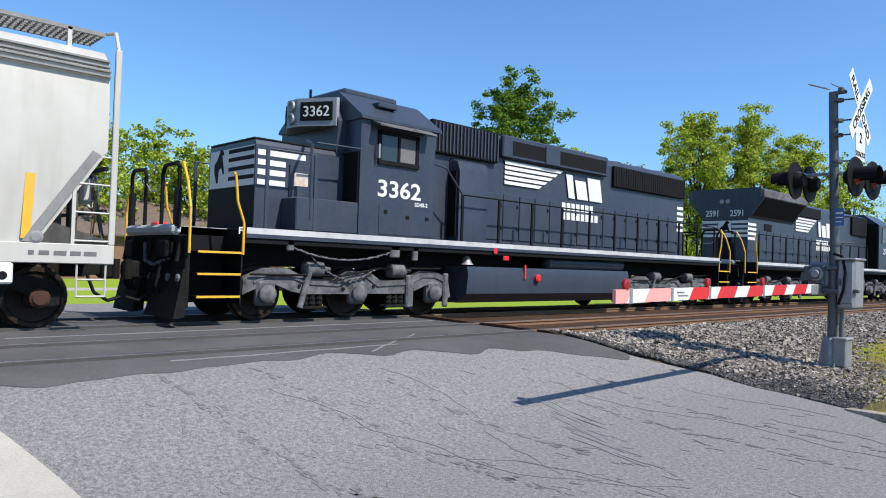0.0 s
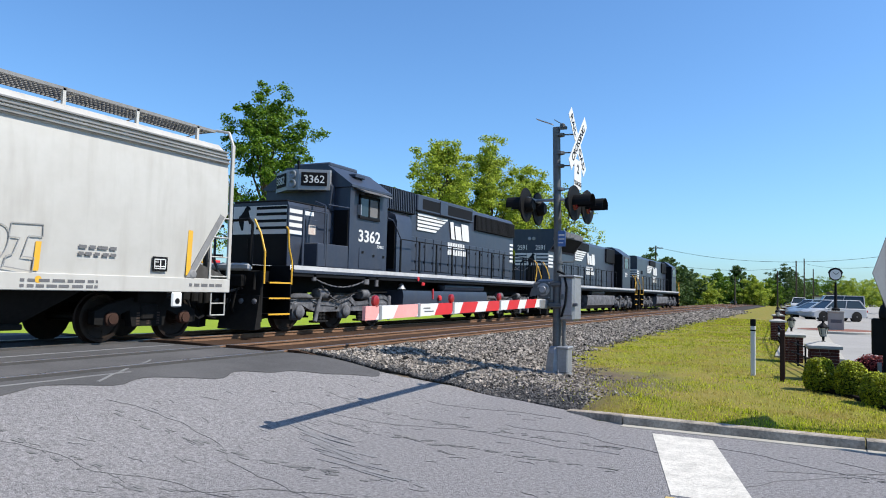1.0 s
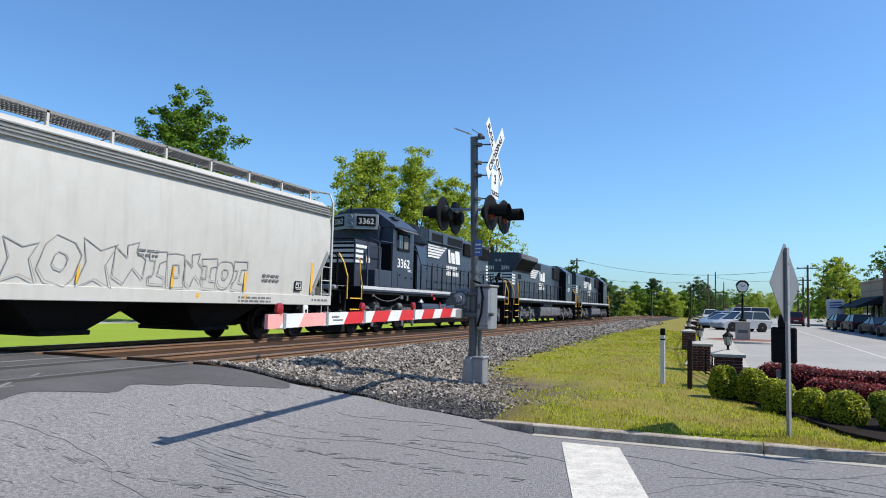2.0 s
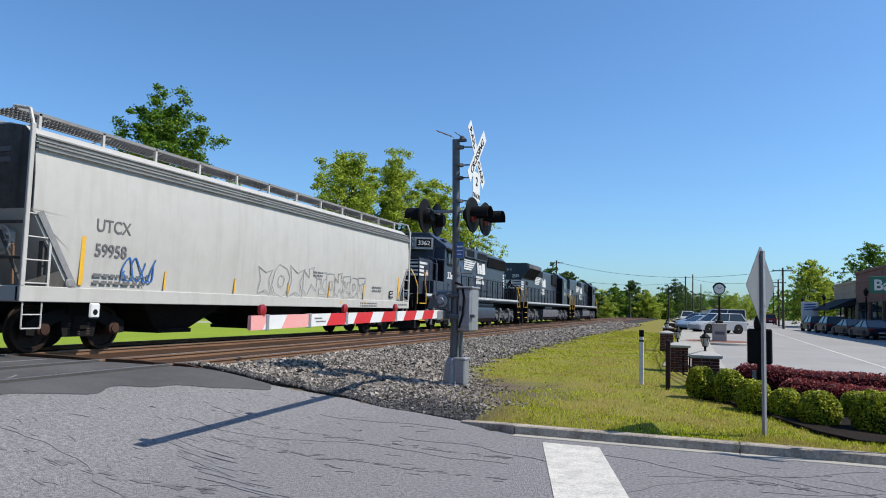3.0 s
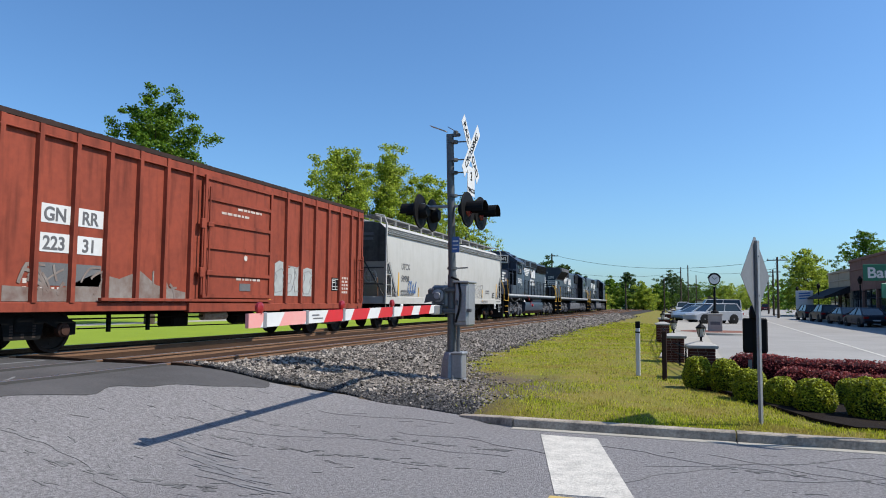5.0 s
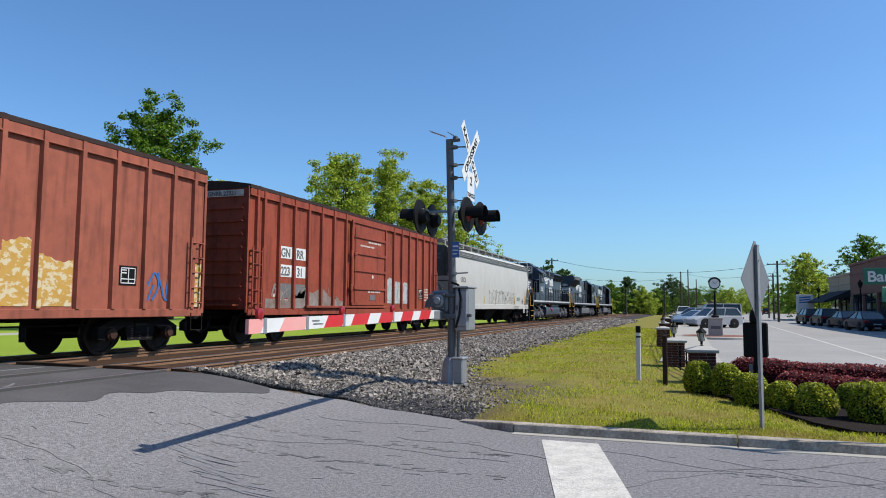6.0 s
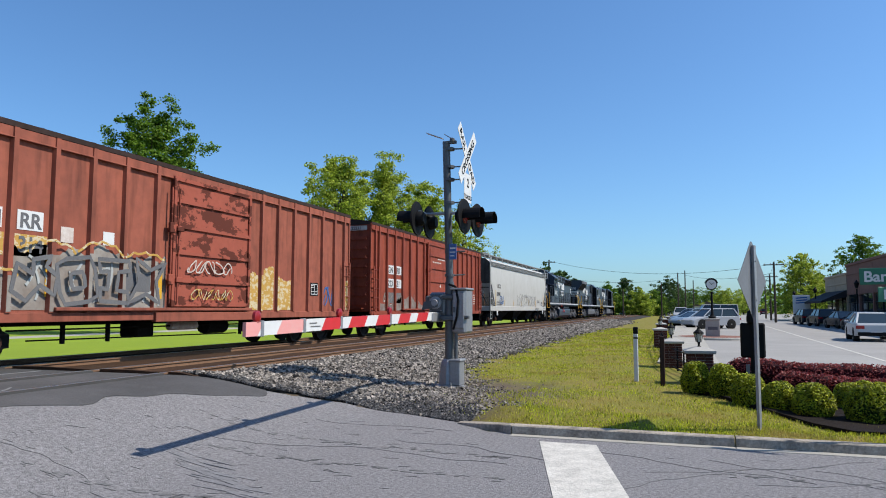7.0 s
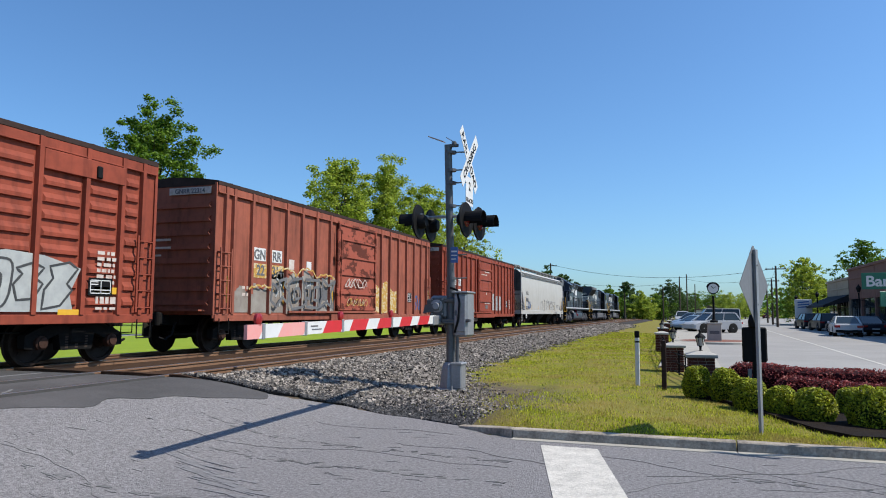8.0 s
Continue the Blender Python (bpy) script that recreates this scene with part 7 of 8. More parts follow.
    word("letters", "2", 0.24, BLACK, tp, on_side(0.004, 0, -0.6), bold=0.004)
    word("letters", "TRACKS", 0.12, BLACK, tp, on_side(0.004, 0, -0.84), bold=0.0, wide=1.1)
    part("mast_top", Shape().box(-0.14, 0.14, -0.03, 0.03, 4.68, 4.74, 0.01).lathe((0.05, 0, 4.72), (0, 0, 1), [(0, 0.05), (0.06, 0.05), (0.08, 0.02)], 10), MASTGREY, sg)
    part("top_flap", Shape().box(-0.45, -0.1, -0.1, 0.02, 0, 0.012).moved(Matrix.Translation((-0.04, 0, 4.74)) @ Matrix.Rotation(radians(22), 4, "Y")), WHITE_WORN, sg, "pale plate at the mast top")
    part("top_flap", Shape().box(-0.12, 0.12, 0.0, 0.1, 0, 0.012).moved(Matrix.Translation((-0.02, 0, 4.82)) @ Matrix.Rotation(radians(32), 4, "Y")), GALV, sg)
    part("id_plate", Shape().box(0.02, 0.17, -0.105, -0.095, 2.42, 2.72, 0.003), BLUE, sg, "small blue emergency notice plate")
    part("plate_lines", Shape().box(0.04, 0.15, -0.11, -0.105, 2.62, 2.65).box(0.04, 0.15, -0.11, -0.105, 2.55, 2.57).box(0.04, 0.13, -0.11, -0.105, 2.48, 2.5), WHITE, sg)
    # gate arm, lowered along -y
    arm = new("gate_arm")
    arm.parent = sg
    arm.matrix_basis = pose(-0.2, 0, 0, 0, 0, 1.35)
    tagged(arm, "lowered gate arm with red and white stripes and red lamps")
    tip, half = -6.6, 0.075
    zc = lambda y: 1.265 + 0.0135 * (y - tip)
    stops = [-6.6, -6.32, -6.25, -5.94, -5.36, -4.87, -4.35, -4.08, -3.54, -3.13, -2.58, -2.21, -1.7, -1.33, -0.78, -0.35]
    for a, b, k in zip(stops, stops[1:], "pwwpwrwrwrwrwrw"):
        sl, sr = (0.0 if a == stops[0] else 0.06), (0.0 if b == stops[-1] else 0.06)
        s = Shape().add([(-0.02 + e, y, zc(y) + dz) for e in (0, 0.04) for y, dz in ((a - sl, -half), (b - sr, -half), (b + sr, half), (a + sl, half))], [(3, 2, 1, 0), (4, 5, 6, 7), (0, 1, 5, 4), (1, 2, 6, 5), (2, 3, 7, 6), (3, 0, 4, 7)])
        part("arm_stripe", s, {"p": PINK, "w": WHITE, "r": RED}[k], arm)
    for y in (stops[2] - 0.04, stops[4], stops[6], stops[10]):
        part("arm_splice", Shape().box(-0.028, 0.028, y - 0.03, y + 0.03, zc(y) - half - 0.01, zc(y) + half + 0.01, 0.005), GALV, arm)
    y = stops[4]
    part("arm_label", Shape().box(0.022, 0.026, y + 0.12, y + 0.3, zc(y) + 0.018, zc(y) + 0.032), STENCIL, arm)
    part("arm_label", Shape().box(0.022, 0.026, y + 0.15, y + 0.4, zc(y) - 0.02, zc(y) - 0.008), STENCIL, arm)
    part("arm_bracket", Shape().box(-0.04, 0.04, -0.55, 0.12, 1.24, 1.42, 0.015), GALV, arm)
    for y in (stops[1] - 0.05, stops[6] - 0.03, stops[10]):
        part("gate_lamp", Shape().lathe((0.0, y, zc(y) + 0.13), (1, 0, 0), [(-0.03, 0.04), (-0.02, 0.06), (0.015, 0.062), (0.022, 0.05), (0.025, 0.02)], 16).box(-0.02, 0.02, y - 0.02, y + 0.02, zc(y) + 0.06, zc(y) + 0.11), LAMP_RED_DARK, arm, "round dark red gate lamp", smooth=True)


build_signal()


# ---- signs and posts ----
SIGNBACK = mat("sign_back_aluminium", (0.19, 0.195, 0.21), (0.14, 0.145, 0.155), 0.55, metal=0.3, grain=20, bump=0.02)
SIGN_GREEN = mat("street_sign_green", (0.0088, 0.141, 0.079), (0.0106, 0.114, 0.066), 0.45, bump=0.0)
BROWNPOST = mat("rusty_brown_post", (0.054, 0.0308, 0.0231), (0.027, 0.0169, 0.0139), 0.85)


def channel_post(h):
    return Shape().prism([(-0.035, -0.02), (0.035, -0.02), (0.035, -0.012), (0.02, -0.012), (0.02, 0.02), (-0.02, 0.02), (-0.02, -0.012), (-0.035, -0.012)], "z", -0.3, h)


def build_signs():
    s = thing("diamond_sign", pose(0.86, 9.82, 0.17, 0, 0, 64), "unpainted back of a diamond-shaped traffic sign on a steel post", "traffic sign")
    part("post", channel_post(2.25), GALV, s)
    part("sign_plate", Shape().prism([(0, 1.3), (0.46, 1.8), (0.02, 2.3), (-0.02, 2.3), (-0.46, 1.8)], "y", 0.022, 0.028), SIGNBACK, s, "grey aluminium sign back")
    for z in (1.55, 2.05):
        part("bolt", Shape().cyl((0, -0.03, z), (0, 0.03, z), 0.012, n=6), GALV, s)
    s = thing("street_sign", pose(2.26, 9.25, 0.03, 0, 0, -13), "green street name signs with white letters on a grey post", "street sign")
    part("post", Shape().cyl((0, 0, -0.3), (0, 0, 1.78), 0.03, n=12), SIGNBACK, s)
    b = part("name_blade", Shape().box(-0.33, 0.4, -0.006, 0.006, 1.86, 2.05, 0.004), SIGN_GREEN, s)
    word("letters", "Bank", 0.17, WHITE, b, on_end(-0.29, -0.008, 1.895), align="LEFT", bold=0.004)
    c = part("name_blade", Shape().box(-0.2, 0.34, -0.006, 0.006, 1.66, 1.83, 0.004).moved(Matrix.Rotation(radians(40), 4, "Z")), SIGN_GREEN, s)
    part("letter_bars", Shape().box(-0.13, -0.1, -0.011, -0.006, 1.69, 1.8).box(-0.06, -0.03, -0.011, -0.006, 1.69, 1.8).box(0.02, 0.06, -0.011, -0.006, 1.69, 1.8).box(0.1, 0.2, -0.011, -0.006, 1.69, 1.77).moved(Matrix.Rotation(radians(40), 4, "Z")), WHITE, c)
    part("bracket", Shape().box(-0.03, 0.03, -0.03, 0.03, 1.76, 1.88, 0.01), SIGNBACK, s)
    s = thing("marker_post", pose(-0.96, 15.2, 0.1), "slim white marker post with black top", "marker post")
    part("post", Shape().box(-0.045, 0.045, -0.03, 0.03, -0.2, 1.0, 0.012), WHITE, s)
    part("post_cap", Shape().box(-0.05, 0.05, -0.034, 0.034, 1.0, 1.14, 0.012), BLACK, s)
    part("post_band", Shape().box(-0.047, 0.047, -0.032, 0.032, 0.9, 0.93), BLACK, s)
    s = Shape().box(-0.045, 0.045, -0.045, 0.045, -0.3, 0.98, 0.01)
    solid("short_post", s, BROWNPOST, "dark brown steel post in the grass", "post", m=pose(-0.42, 14.5, 0.1))
    s = thing("black_sign", pose(1.12, 13.45, 0.05), "black back of a small sign with a finial above the hedge", "sign")
    part("post", Shape().cyl((0, 0, -0.2), (0, 0, 1.3), 0.045, n=12), BLACK, s, smooth=True)
    part("panel", Shape().box(-0.2, 0.2, -0.03, 0.03, 0.72, 1.32, 0.025), BLACK, s)
    part("finial", Shape().lathe((0, 0, 1.3), (0, 0, 1), [(0, 0.06), (0.03, 0.09), (0.12, 0.095), (0.22, 0.07), (0.26, 0.03), (0.31, 0.045), (0.36, 0.02)], 14), BLACK, s, smooth=True)
    part("pale_post", Shape().box(-0.12, -0.06, -0.02, 0.02, -0.2, 0.6), SIGNBACK, s)


build_signs()


# ---- brick piers, lanterns and fence ----
CAP = mat("pale_stone_cap", (0.424, 0.408, 0.377), (0.323, 0.308, 0.285), 0.8, grain=20)
LAMPGLASS = mat("frosted_lamp_glass", (0.462, 0.462, 0.431), (0.385, 0.385, 0.362), 0.25, bump=0.0)
BRICKMESH = {}


def lantern(parent, z, k=0.66):
    """A four-sided look of a small post lantern: foot, tapered glass, ribs and a peaked top."""
    def ring(base, prof, n):
        return Shape().lathe((0, 0, z + base * k), (0, 0, 1), [(h * k, r * k) for h, r in prof], n)
    l = part("lantern", ring(0, [(0, 0.07), (0.03, 0.07), (0.06, 0.03), (0.16, 0.04), (0.18, 0.09)], 8), BLACK, parent)
    part("lantern_glass", ring(0.18, [(0, 0.075), (0.25, 0.13)], 6), LAMPGLASS, l, "frosted lantern glass")
    part("lantern_top", ring(0.43, [(0, 0.16), (0.04, 0.15), (0.12, 0.06), (0.15, 0.03), (0.2, 0.04), (0.25, 0.012)], 8), BLACK, l)
    bars_ = Shape()
    for i in range(6):
        a = i * math.tau / 6
        bars_.cyl((0.08 * k * math.cos(a), 0.08 * k * math.sin(a), z + 0.18 * k), (0.135 * k * math.cos(a), 0.135 * k * math.sin(a), z + 0.43 * k), 0.007, n=4)
    part("lantern_bars", bars_, BLACK, l)


def build_piers():
    spots = [(0.27, 15.4, 0.0), (-0.33, 19.6, 0.0), (-0.92, 30.0, 0.04), (-1.18, 40.0, 0.06), (-1.45, 58.0, 0.08), (-1.6, 78, 0.08), (-1.7, 100, 0.08)]
    bw, bh = 0.158, 0.062
    for k, (x, y, z) in enumerate(spots):
        p = thing("brick_pier", pose(x, y, z, 0, 0, 4), "dark red brick pier with pale stone cap and black lantern", "brick pier", "piers of the street fence")
        w = 0.24
        part("core", Shape().box(-w + 0.012, w - 0.012, -w + 0.012, w - 0.012, -0.3, 0.72), CONCRETE, p, "mortar core")
        part("cap", Shape().loft([[(sx * a, sy * a, h) for sx, sy in ((-1, -1), (1, -1), (1, 1), (-1, 1))] for a, h in ((0.29, 0.72), (0.3, 0.74), (0.3, 0.78), (0.07, 0.85))]), CAP, p)
        if k < 3:
            if "long" not in BRICKMESH:
                BRICKMESH["long"] = Shape().box(-bw / 2 + 0.004, bw / 2 - 0.004, -0.012, 0.012, 0.004, bh - 0.004, 0.003).mesh("brick", BRICK)
            for row in range(11):
                for side in range(4):
                    for i in range(3):
                        o = part("brick", BRICKMESH["long"], BRICK, p)
                        off = (row % 2) * 0.02 - 0.01
                        o.matrix_basis = Matrix.Rotation(side * math.pi / 2, 4, "Z") @ Matrix.Translation(((i - 1) * bw + off, -w + 0.004, 0.02 + row * 0.0635))
        else:
            part("brickwork", Shape().box(-w, w, -w, w, -0.2, 0.72, 0.005), BRICK, p)
        lantern(p, 0.83)
    for (x0, y0, z0), (x1, y1, z1) in zip(spots[:5], spots[1:5]):
        f = thing("metal_fence", pose(0, 0, 0), "low black metal fence between brick piers", "fence", "fence panels")
        for h in (0.15, 0.38, 0.6):
            part("rail", Shape().cyl((x0, y0 + 0.3, z0 + h), (x1, y1 - 0.3, z1 + h), 0.018, n=6), BLACK, f)
        n = int((y1 - y0) / 0.9)
        for i in range(1, n):
            t = i / n
            part("post", Shape().box(x0 + (x1 - x0) * t - 0.02, x0 + (x1 - x0) * t + 0.02, y0 + (y1 - y0) * t - 0.02, y0 + (y1 - y0) * t + 0.02, -0.1, 0.68), BLACK, f)


build_piers()


# ---- planting ----
def leaf_cloud(s_v, s_f, c, rad, n, size, rnd, squash=1.0, shell=0.6):
    for _ in range(n):
        d = Vector((rnd.gauss(0, 1), rnd.gauss(0, 1), rnd.gauss(0, 1))).normalized()
        r = rnd.uniform(shell, 1.0)
        p = Vector((c[0] + d.x * rad[0] * r, c[1] + d.y * rad[1] * r, c[2] + d.z * rad[2] * r))
        m = Euler((rnd.uniform(-1.1, 1.1), rnd.uniform(-1.1, 1.1), rnd.uniform(0, 6.28))).to_matrix()
        k = size * rnd.uniform(0.6, 1.3)
        o = len(s_v)
        for q in ((-0.5, -0.28, 0), (0.1, -0.42, 0.08), (0.55, 0, 0), (0.1, 0.42, 0.08), (-0.5, 0.28, 0)):
            s_v.append(tuple(p + m @ (Vector(q) * k)))
        s_f.append((o, o + 1, o + 2, o + 3, o + 4))


def leaf_mesh(name, v, f, material):
    me = bpy.data.meshes.new(name)
    me.from_pydata(v, [], f)
    me.materials.append(material)
    return me


# Near-black core colours hold the shade deep inside shrubs and hedges.
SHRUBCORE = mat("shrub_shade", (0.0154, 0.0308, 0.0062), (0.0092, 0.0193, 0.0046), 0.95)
REDCORE = mat("red_hedge_shade", (0.0347, 0.0062, 0.0077), (0.0231, 0.0046, 0.0062), 0.95)


def build_planting():
    sheet("planting_bed", spread((0.0, 7.6, 0.4)), lambda x: 10.0 + 3.5 * step(2.4, -0.1, x), lambda x: 14.6 + 2.6 * step(6, 0, x), 10, lambda x, y: ground_z(x, y) + 0.05 + rough_at(x, y, 3, 0.03), MULCH, "dark bark mulch planting bed", thick=0.25)
    rnd = random.Random(7)
    for x, y, r, h in ((0.16, 13.37, 0.25, 0.5), (0.61, 13.1, 0.26, 0.52), (0.94, 12.37, 0.27, 0.46), (1.36, 12.09, 0.24, 0.42), (1.76, 11.7, 0.29, 0.46), (2.47, 12.78, 0.26, 0.4), (2.45, 11.4, 0.36, 0.52), (3.16, 12.28, 0.34, 0.5)):
        b = thing("shrub", pose(x, y, ground_z(x, y) + 0.02, 0, 0, rnd.uniform(0, 360)), "rounded clipped yellow-green shrub on dark mulch", "shrub", "green shrubs in the bed")
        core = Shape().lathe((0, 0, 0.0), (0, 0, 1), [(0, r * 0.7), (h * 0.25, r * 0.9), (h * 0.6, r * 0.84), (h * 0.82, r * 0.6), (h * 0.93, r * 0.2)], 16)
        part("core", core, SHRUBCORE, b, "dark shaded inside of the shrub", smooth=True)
        v, f = [], []
        # a clipped barrel of small leaves with bulges between the shears' passes
        for _ in range(9000):
            a, u = rnd.uniform(0, math.tau), rnd.random() ** 0.85 * math.pi / 2
            q = r * (0.8 + 0.2 * step(0.0, 0.4, u)) * math.cos(u) ** 0.5
            z = h * (0.03 + 0.97 * math.sin(u) ** 1.1)
            swell = 1 + 0.09 * noise.noise(Vector((math.cos(a) * 2.2 + x, math.sin(a) * 2.2 + y, z * 6)))
            leaf_cloud(v, f, (q * swell * math.cos(a), q * swell * math.sin(a), z * swell), (0.02, 0.02, 0.02), 1, 0.026, rnd)
        part("foliage", leaf_mesh("foliage", v, f, LEAF_BOX), LEAF_BOX, b)
    for (x0, y0), (x1, y1), h, wd in (((1.2, 16.1), (5.6, 12.9), 0.5, 0.42), ((1.75, 13.75), (3.7, 12.9), 0.42, 0.32)):
        hd = thing("red_hedge", pose(0, 0, 0.08), "low dark red leafed hedge behind green shrubs", "hedge", "red hedges")
        n = int(math.hypot(x1 - x0, y1 - y0) / 0.24)
        v, f = [], []
        core = Shape()
        for i in range(n + 1):
            x, y = x0 + (x1 - x0) * i / n, y0 + (y1 - y0) * i / n
            hh = h * (1 + 0.05 * math.sin(i * 0.7 + x0))
            core.lathe((x, y, 0), (0, 0, 1), [(0, wd * 0.8), (hh * 0.5, wd * 0.95), (hh * 0.85, wd * 0.7), (hh * 0.95, wd * 0.2)], 10)
            leaf_cloud(v, f, (x, y, hh * 0.5), (wd, wd, hh * 0.55), 1500, 0.03, rnd, shell=0.88)
        part("core", core, REDCORE, hd, "dark shaded inside of the hedge", smooth=True)
        part("foliage", leaf_mesh("foliage", v, f, LEAF_RED), LEAF_RED, hd)


build_planting()


# ---- trees ----
def make_tree(name, m, height, spread_r, leaf, label, seed, leaves=5200, size=0.3, bare=0.35, clumps=46, group="trees", airy=0.8):
    rnd = random.Random(seed)
    t = thing(name, m, label, "tree", group)
    s = Shape()
    top = height * 0.82
    r0 = height * 0.02 + 0.06
    pts = [Vector((0, 0, -0.3))]
    for k in range(1, 6):
        pts.append(Vector((rnd.uniform(-0.3, 0.3) * k * 0.3, rnd.uniform(-0.3, 0.3) * k * 0.3, top * k / 5)))
    for k, (a, b) in enumerate(zip(pts, pts[1:])):
        s.cyl(a, b, r0 * (1 - k * 0.18), r0 * (1 - (k + 1) * 0.18), 8)
    v, f = [], []
    clumps = int(clumps * 2.4)
    for i in range(clumps):
        u = (i + 0.5) / clumps
        z = height * (bare + (1 - bare) * u)
        env = spread_r * math.sin(math.pi * min(0.97, 0.18 + 0.82 * u) ** 1.1) ** 0.7
        a = i * 2.4 + rnd.uniform(-0.6, 0.6)
        # limbs of uneven reach leave gaps and a ragged outline
        env *= 0.82 + 0.42 * noise.noise(Vector((math.cos(a) * 1.3 + seed * 3.1, math.sin(a) * 1.3, u * 3.5)))
        r = env * rnd.uniform(0.3, 1.12)
        c = Vector((r * math.cos(a), r * math.sin(a), z + rnd.uniform(-0.05, 0.05) * height))
        base = pts[min(4, 1 + int(u * 3.2))]
        if i % 3 == 0:
            mid = base.lerp(c, 0.55) + Vector((0, 0, 0.05 * height))
            s.cyl(base, mid, r0 * 0.3, r0 * 0.15, 5).cyl(mid, c, r0 * 0.15, r0 * 0.04, 5)
        q = spread_r * rnd.uniform(0.13, 0.28)
        out = Vector((c.x, c.y, 0.9 * spread_r)).normalized()
        for k in range(3):
            p = c + out * q * (k - 0.6) * 0.9 + Vector((rnd.uniform(-q, q), rnd.uniform(-q, q), rnd.uniform(-q, q))) * 0.5
            w = q * (1 - 0.22 * k)
            leaf_cloud(v, f, p, (w, w, w * 0.62), max(4, leaves // (clumps * 3)), size * 0.82, rnd, shell=0.15)
    part("trunk", s, BARK, t, smooth=True)
    part("crown", leaf_mesh("crown", v, f, leaf), leaf, t)
    return t


def build_trees():
    def at(az, d, z=0.1):
        a = radians(az)
        return pose(-d * math.sin(a), d * math.cos(a), z)
    make_tree("tree", at(41.4, 46), 13.0, 4.1, LEAF, "tall leafy green tree behind the railway", 1, leaves=44000, size=0.16, bare=0.25)
    make_tree("tree", at(27.2, 62), 13.6, 5.0, LEAF_YELLOW, "broad fresh green tree behind the railway", 2, leaves=52000, size=0.18, bare=0.2)
    make_tree("tree", at(23.2, 66), 14.0, 5.2, LEAF_YELLOW, "broad fresh green tree behind the railway", 3, leaves=52000, size=0.18, bare=0.2)
    make_tree("tree", at(20.2, 70), 12.4, 5.0, LEAF_YELLOW, "leafy tree behind the railway", 4, leaves=34000, size=0.2, bare=0.2)
    make_tree("tree", at(17.0, 72), 11.0, 3.6, LEAF_YELLOW, "half-bare spring tree behind the railway", 5, leaves=7000, size=0.2, bare=0.2)
    make_tree("tree", at(36.5, 75), 12.5, 4.5, LEAF_YELLOW, "yellow-green budding tree far behind the railway", 6, leaves=5000, size=0.34)
    make_tree("tree", at(32.5, 80), 12.0, 4.5, LEAF_YELLOW, "yellow-green budding tree far behind the railway", 7, leaves=5000, size=0.34)
    for k, (az, d, h, r, lf, n) in enumerate(((73.5, 52, 9.6, 4.5, LEAF_YELLOW, 16000), (69.5, 58, 10.3, 4.2, LEAF_YELLOW, 11000), (66.5, 54, 8.8, 4.0, LEAF_YELLOW, 16000), (62.5, 56, 9.0, 4.6, LEAF_YELLOW, 14000), (58, 62, 9.5, 4.5, LEAF_YELLOW, 5000), (78, 56, 10.5, 4.5, LEAF, 5000), (52, 70, 9.5, 5, LEAF, 4500), (47, 74, 9.5, 5, LEAF_YELLOW, 4500))):
        make_tree("tree", at(az, d), h, r, lf, "leafy spring tree behind houses across the railway", 20 + k, leaves=n, size=0.22, bare=0.12)
    # dark conifers and woods beside the far track
    for k, (az, d, h, r, lf) in enumerate(((10.6, 105, 6.4, 4.2, LEAF_DARK), (9.2, 112, 6.2, 4.2, LEAF_DARK), (8.2, 118, 5.4, 3.8, LEAF_DARK), (6.8, 130, 4.2, 3.6, LEAF_YELLOW), (5.6, 150, 5.4, 4, LEAF), (4.3, 160, 7.4, 3.2, LEAF_DARK), (3.2, 150, 4.4, 4.0, LEAF_YELLOW), (2.2, 165, 4.6, 4.4, LEAF), (1.1, 170, 7.6, 4.4, LEAF_DARK), (0.2, 230, 6.5, 5, LEAF_DARK), (-2.0, 240, 6.8, 6, LEAF), (-4.2, 240, 6.4, 6, LEAF_YELLOW), (-0.8, 260, 7.2, 6, LEAF), (-3.1, 200, 5.4, 5, LEAF_YELLOW))):
        make_tree("tree", at(az, d), h, r, lf, "distant tree beyond the street and railway", 40 + k, leaves=14000, size=0.26, bare=0.08, clumps=34, group="distant trees")
    make_tree("tree", at(-8.1, 112), 8.2, 4.0, LEAF_YELLOW, "dense round green street tree", 60, leaves=14000, size=0.26, bare=0.12, group="street trees")
    make_tree("tree", at(-9.2, 118), 6.0, 3.2, LEAF_YELLOW, "small yellow-green street tree", 61, leaves=8000, size=0.26, bare=0.1, group="street trees")
    make_tree("tree", at(-12.0, 120), 11.0, 4.4, LEAF, "green tree rising behind the shops", 62, leaves=11000, size=0.27, bare=0.3, group="street trees")
    # far woods close the view
    rnd = random.Random(99)
    v, f = [], []
    for i in range(150):
        az = rnd.uniform(-30, 100)
        d = rnd.uniform(260, 420)
        a = radians(az)
        h = rnd.uniform(5, 11) * (1 if az > 12 or az < -6 else 0.6)
        leaf_cloud(v, f, (-d * math.sin(a), d * math.cos(a), h * 0.5), (9, 9, h * 0.6), 420, 1.2, rnd, shell=0.5)
    tagged(new("far_woods", leaf_mesh("far_woods", v, f, LEAF)), "far green woods along the horizon", "woods", kind="stuff")


build_trees()


# ---- vehicles ----
TYRE = mat("tyre_rubber", (0.0154, 0.0154, 0.0154), (0.0231, 0.0231, 0.0231), 0.9)
RIM = mat("alloy_rim", (0.347, 0.347, 0.354), (0.269, 0.269, 0.277), 0.35, metal=0.8, bump=0.0)
LAMPRED = mat("tail_lamp_red", (0.308, 0.0077, 0.0077), (0.231, 0.0077, 0.0077), 0.2, bump=0.0)
LAMPCLEAR = mat("head_lamp_clear", (0.528, 0.528, 0.528), (0.44, 0.44, 0.44), 0.1, bump=0.0)


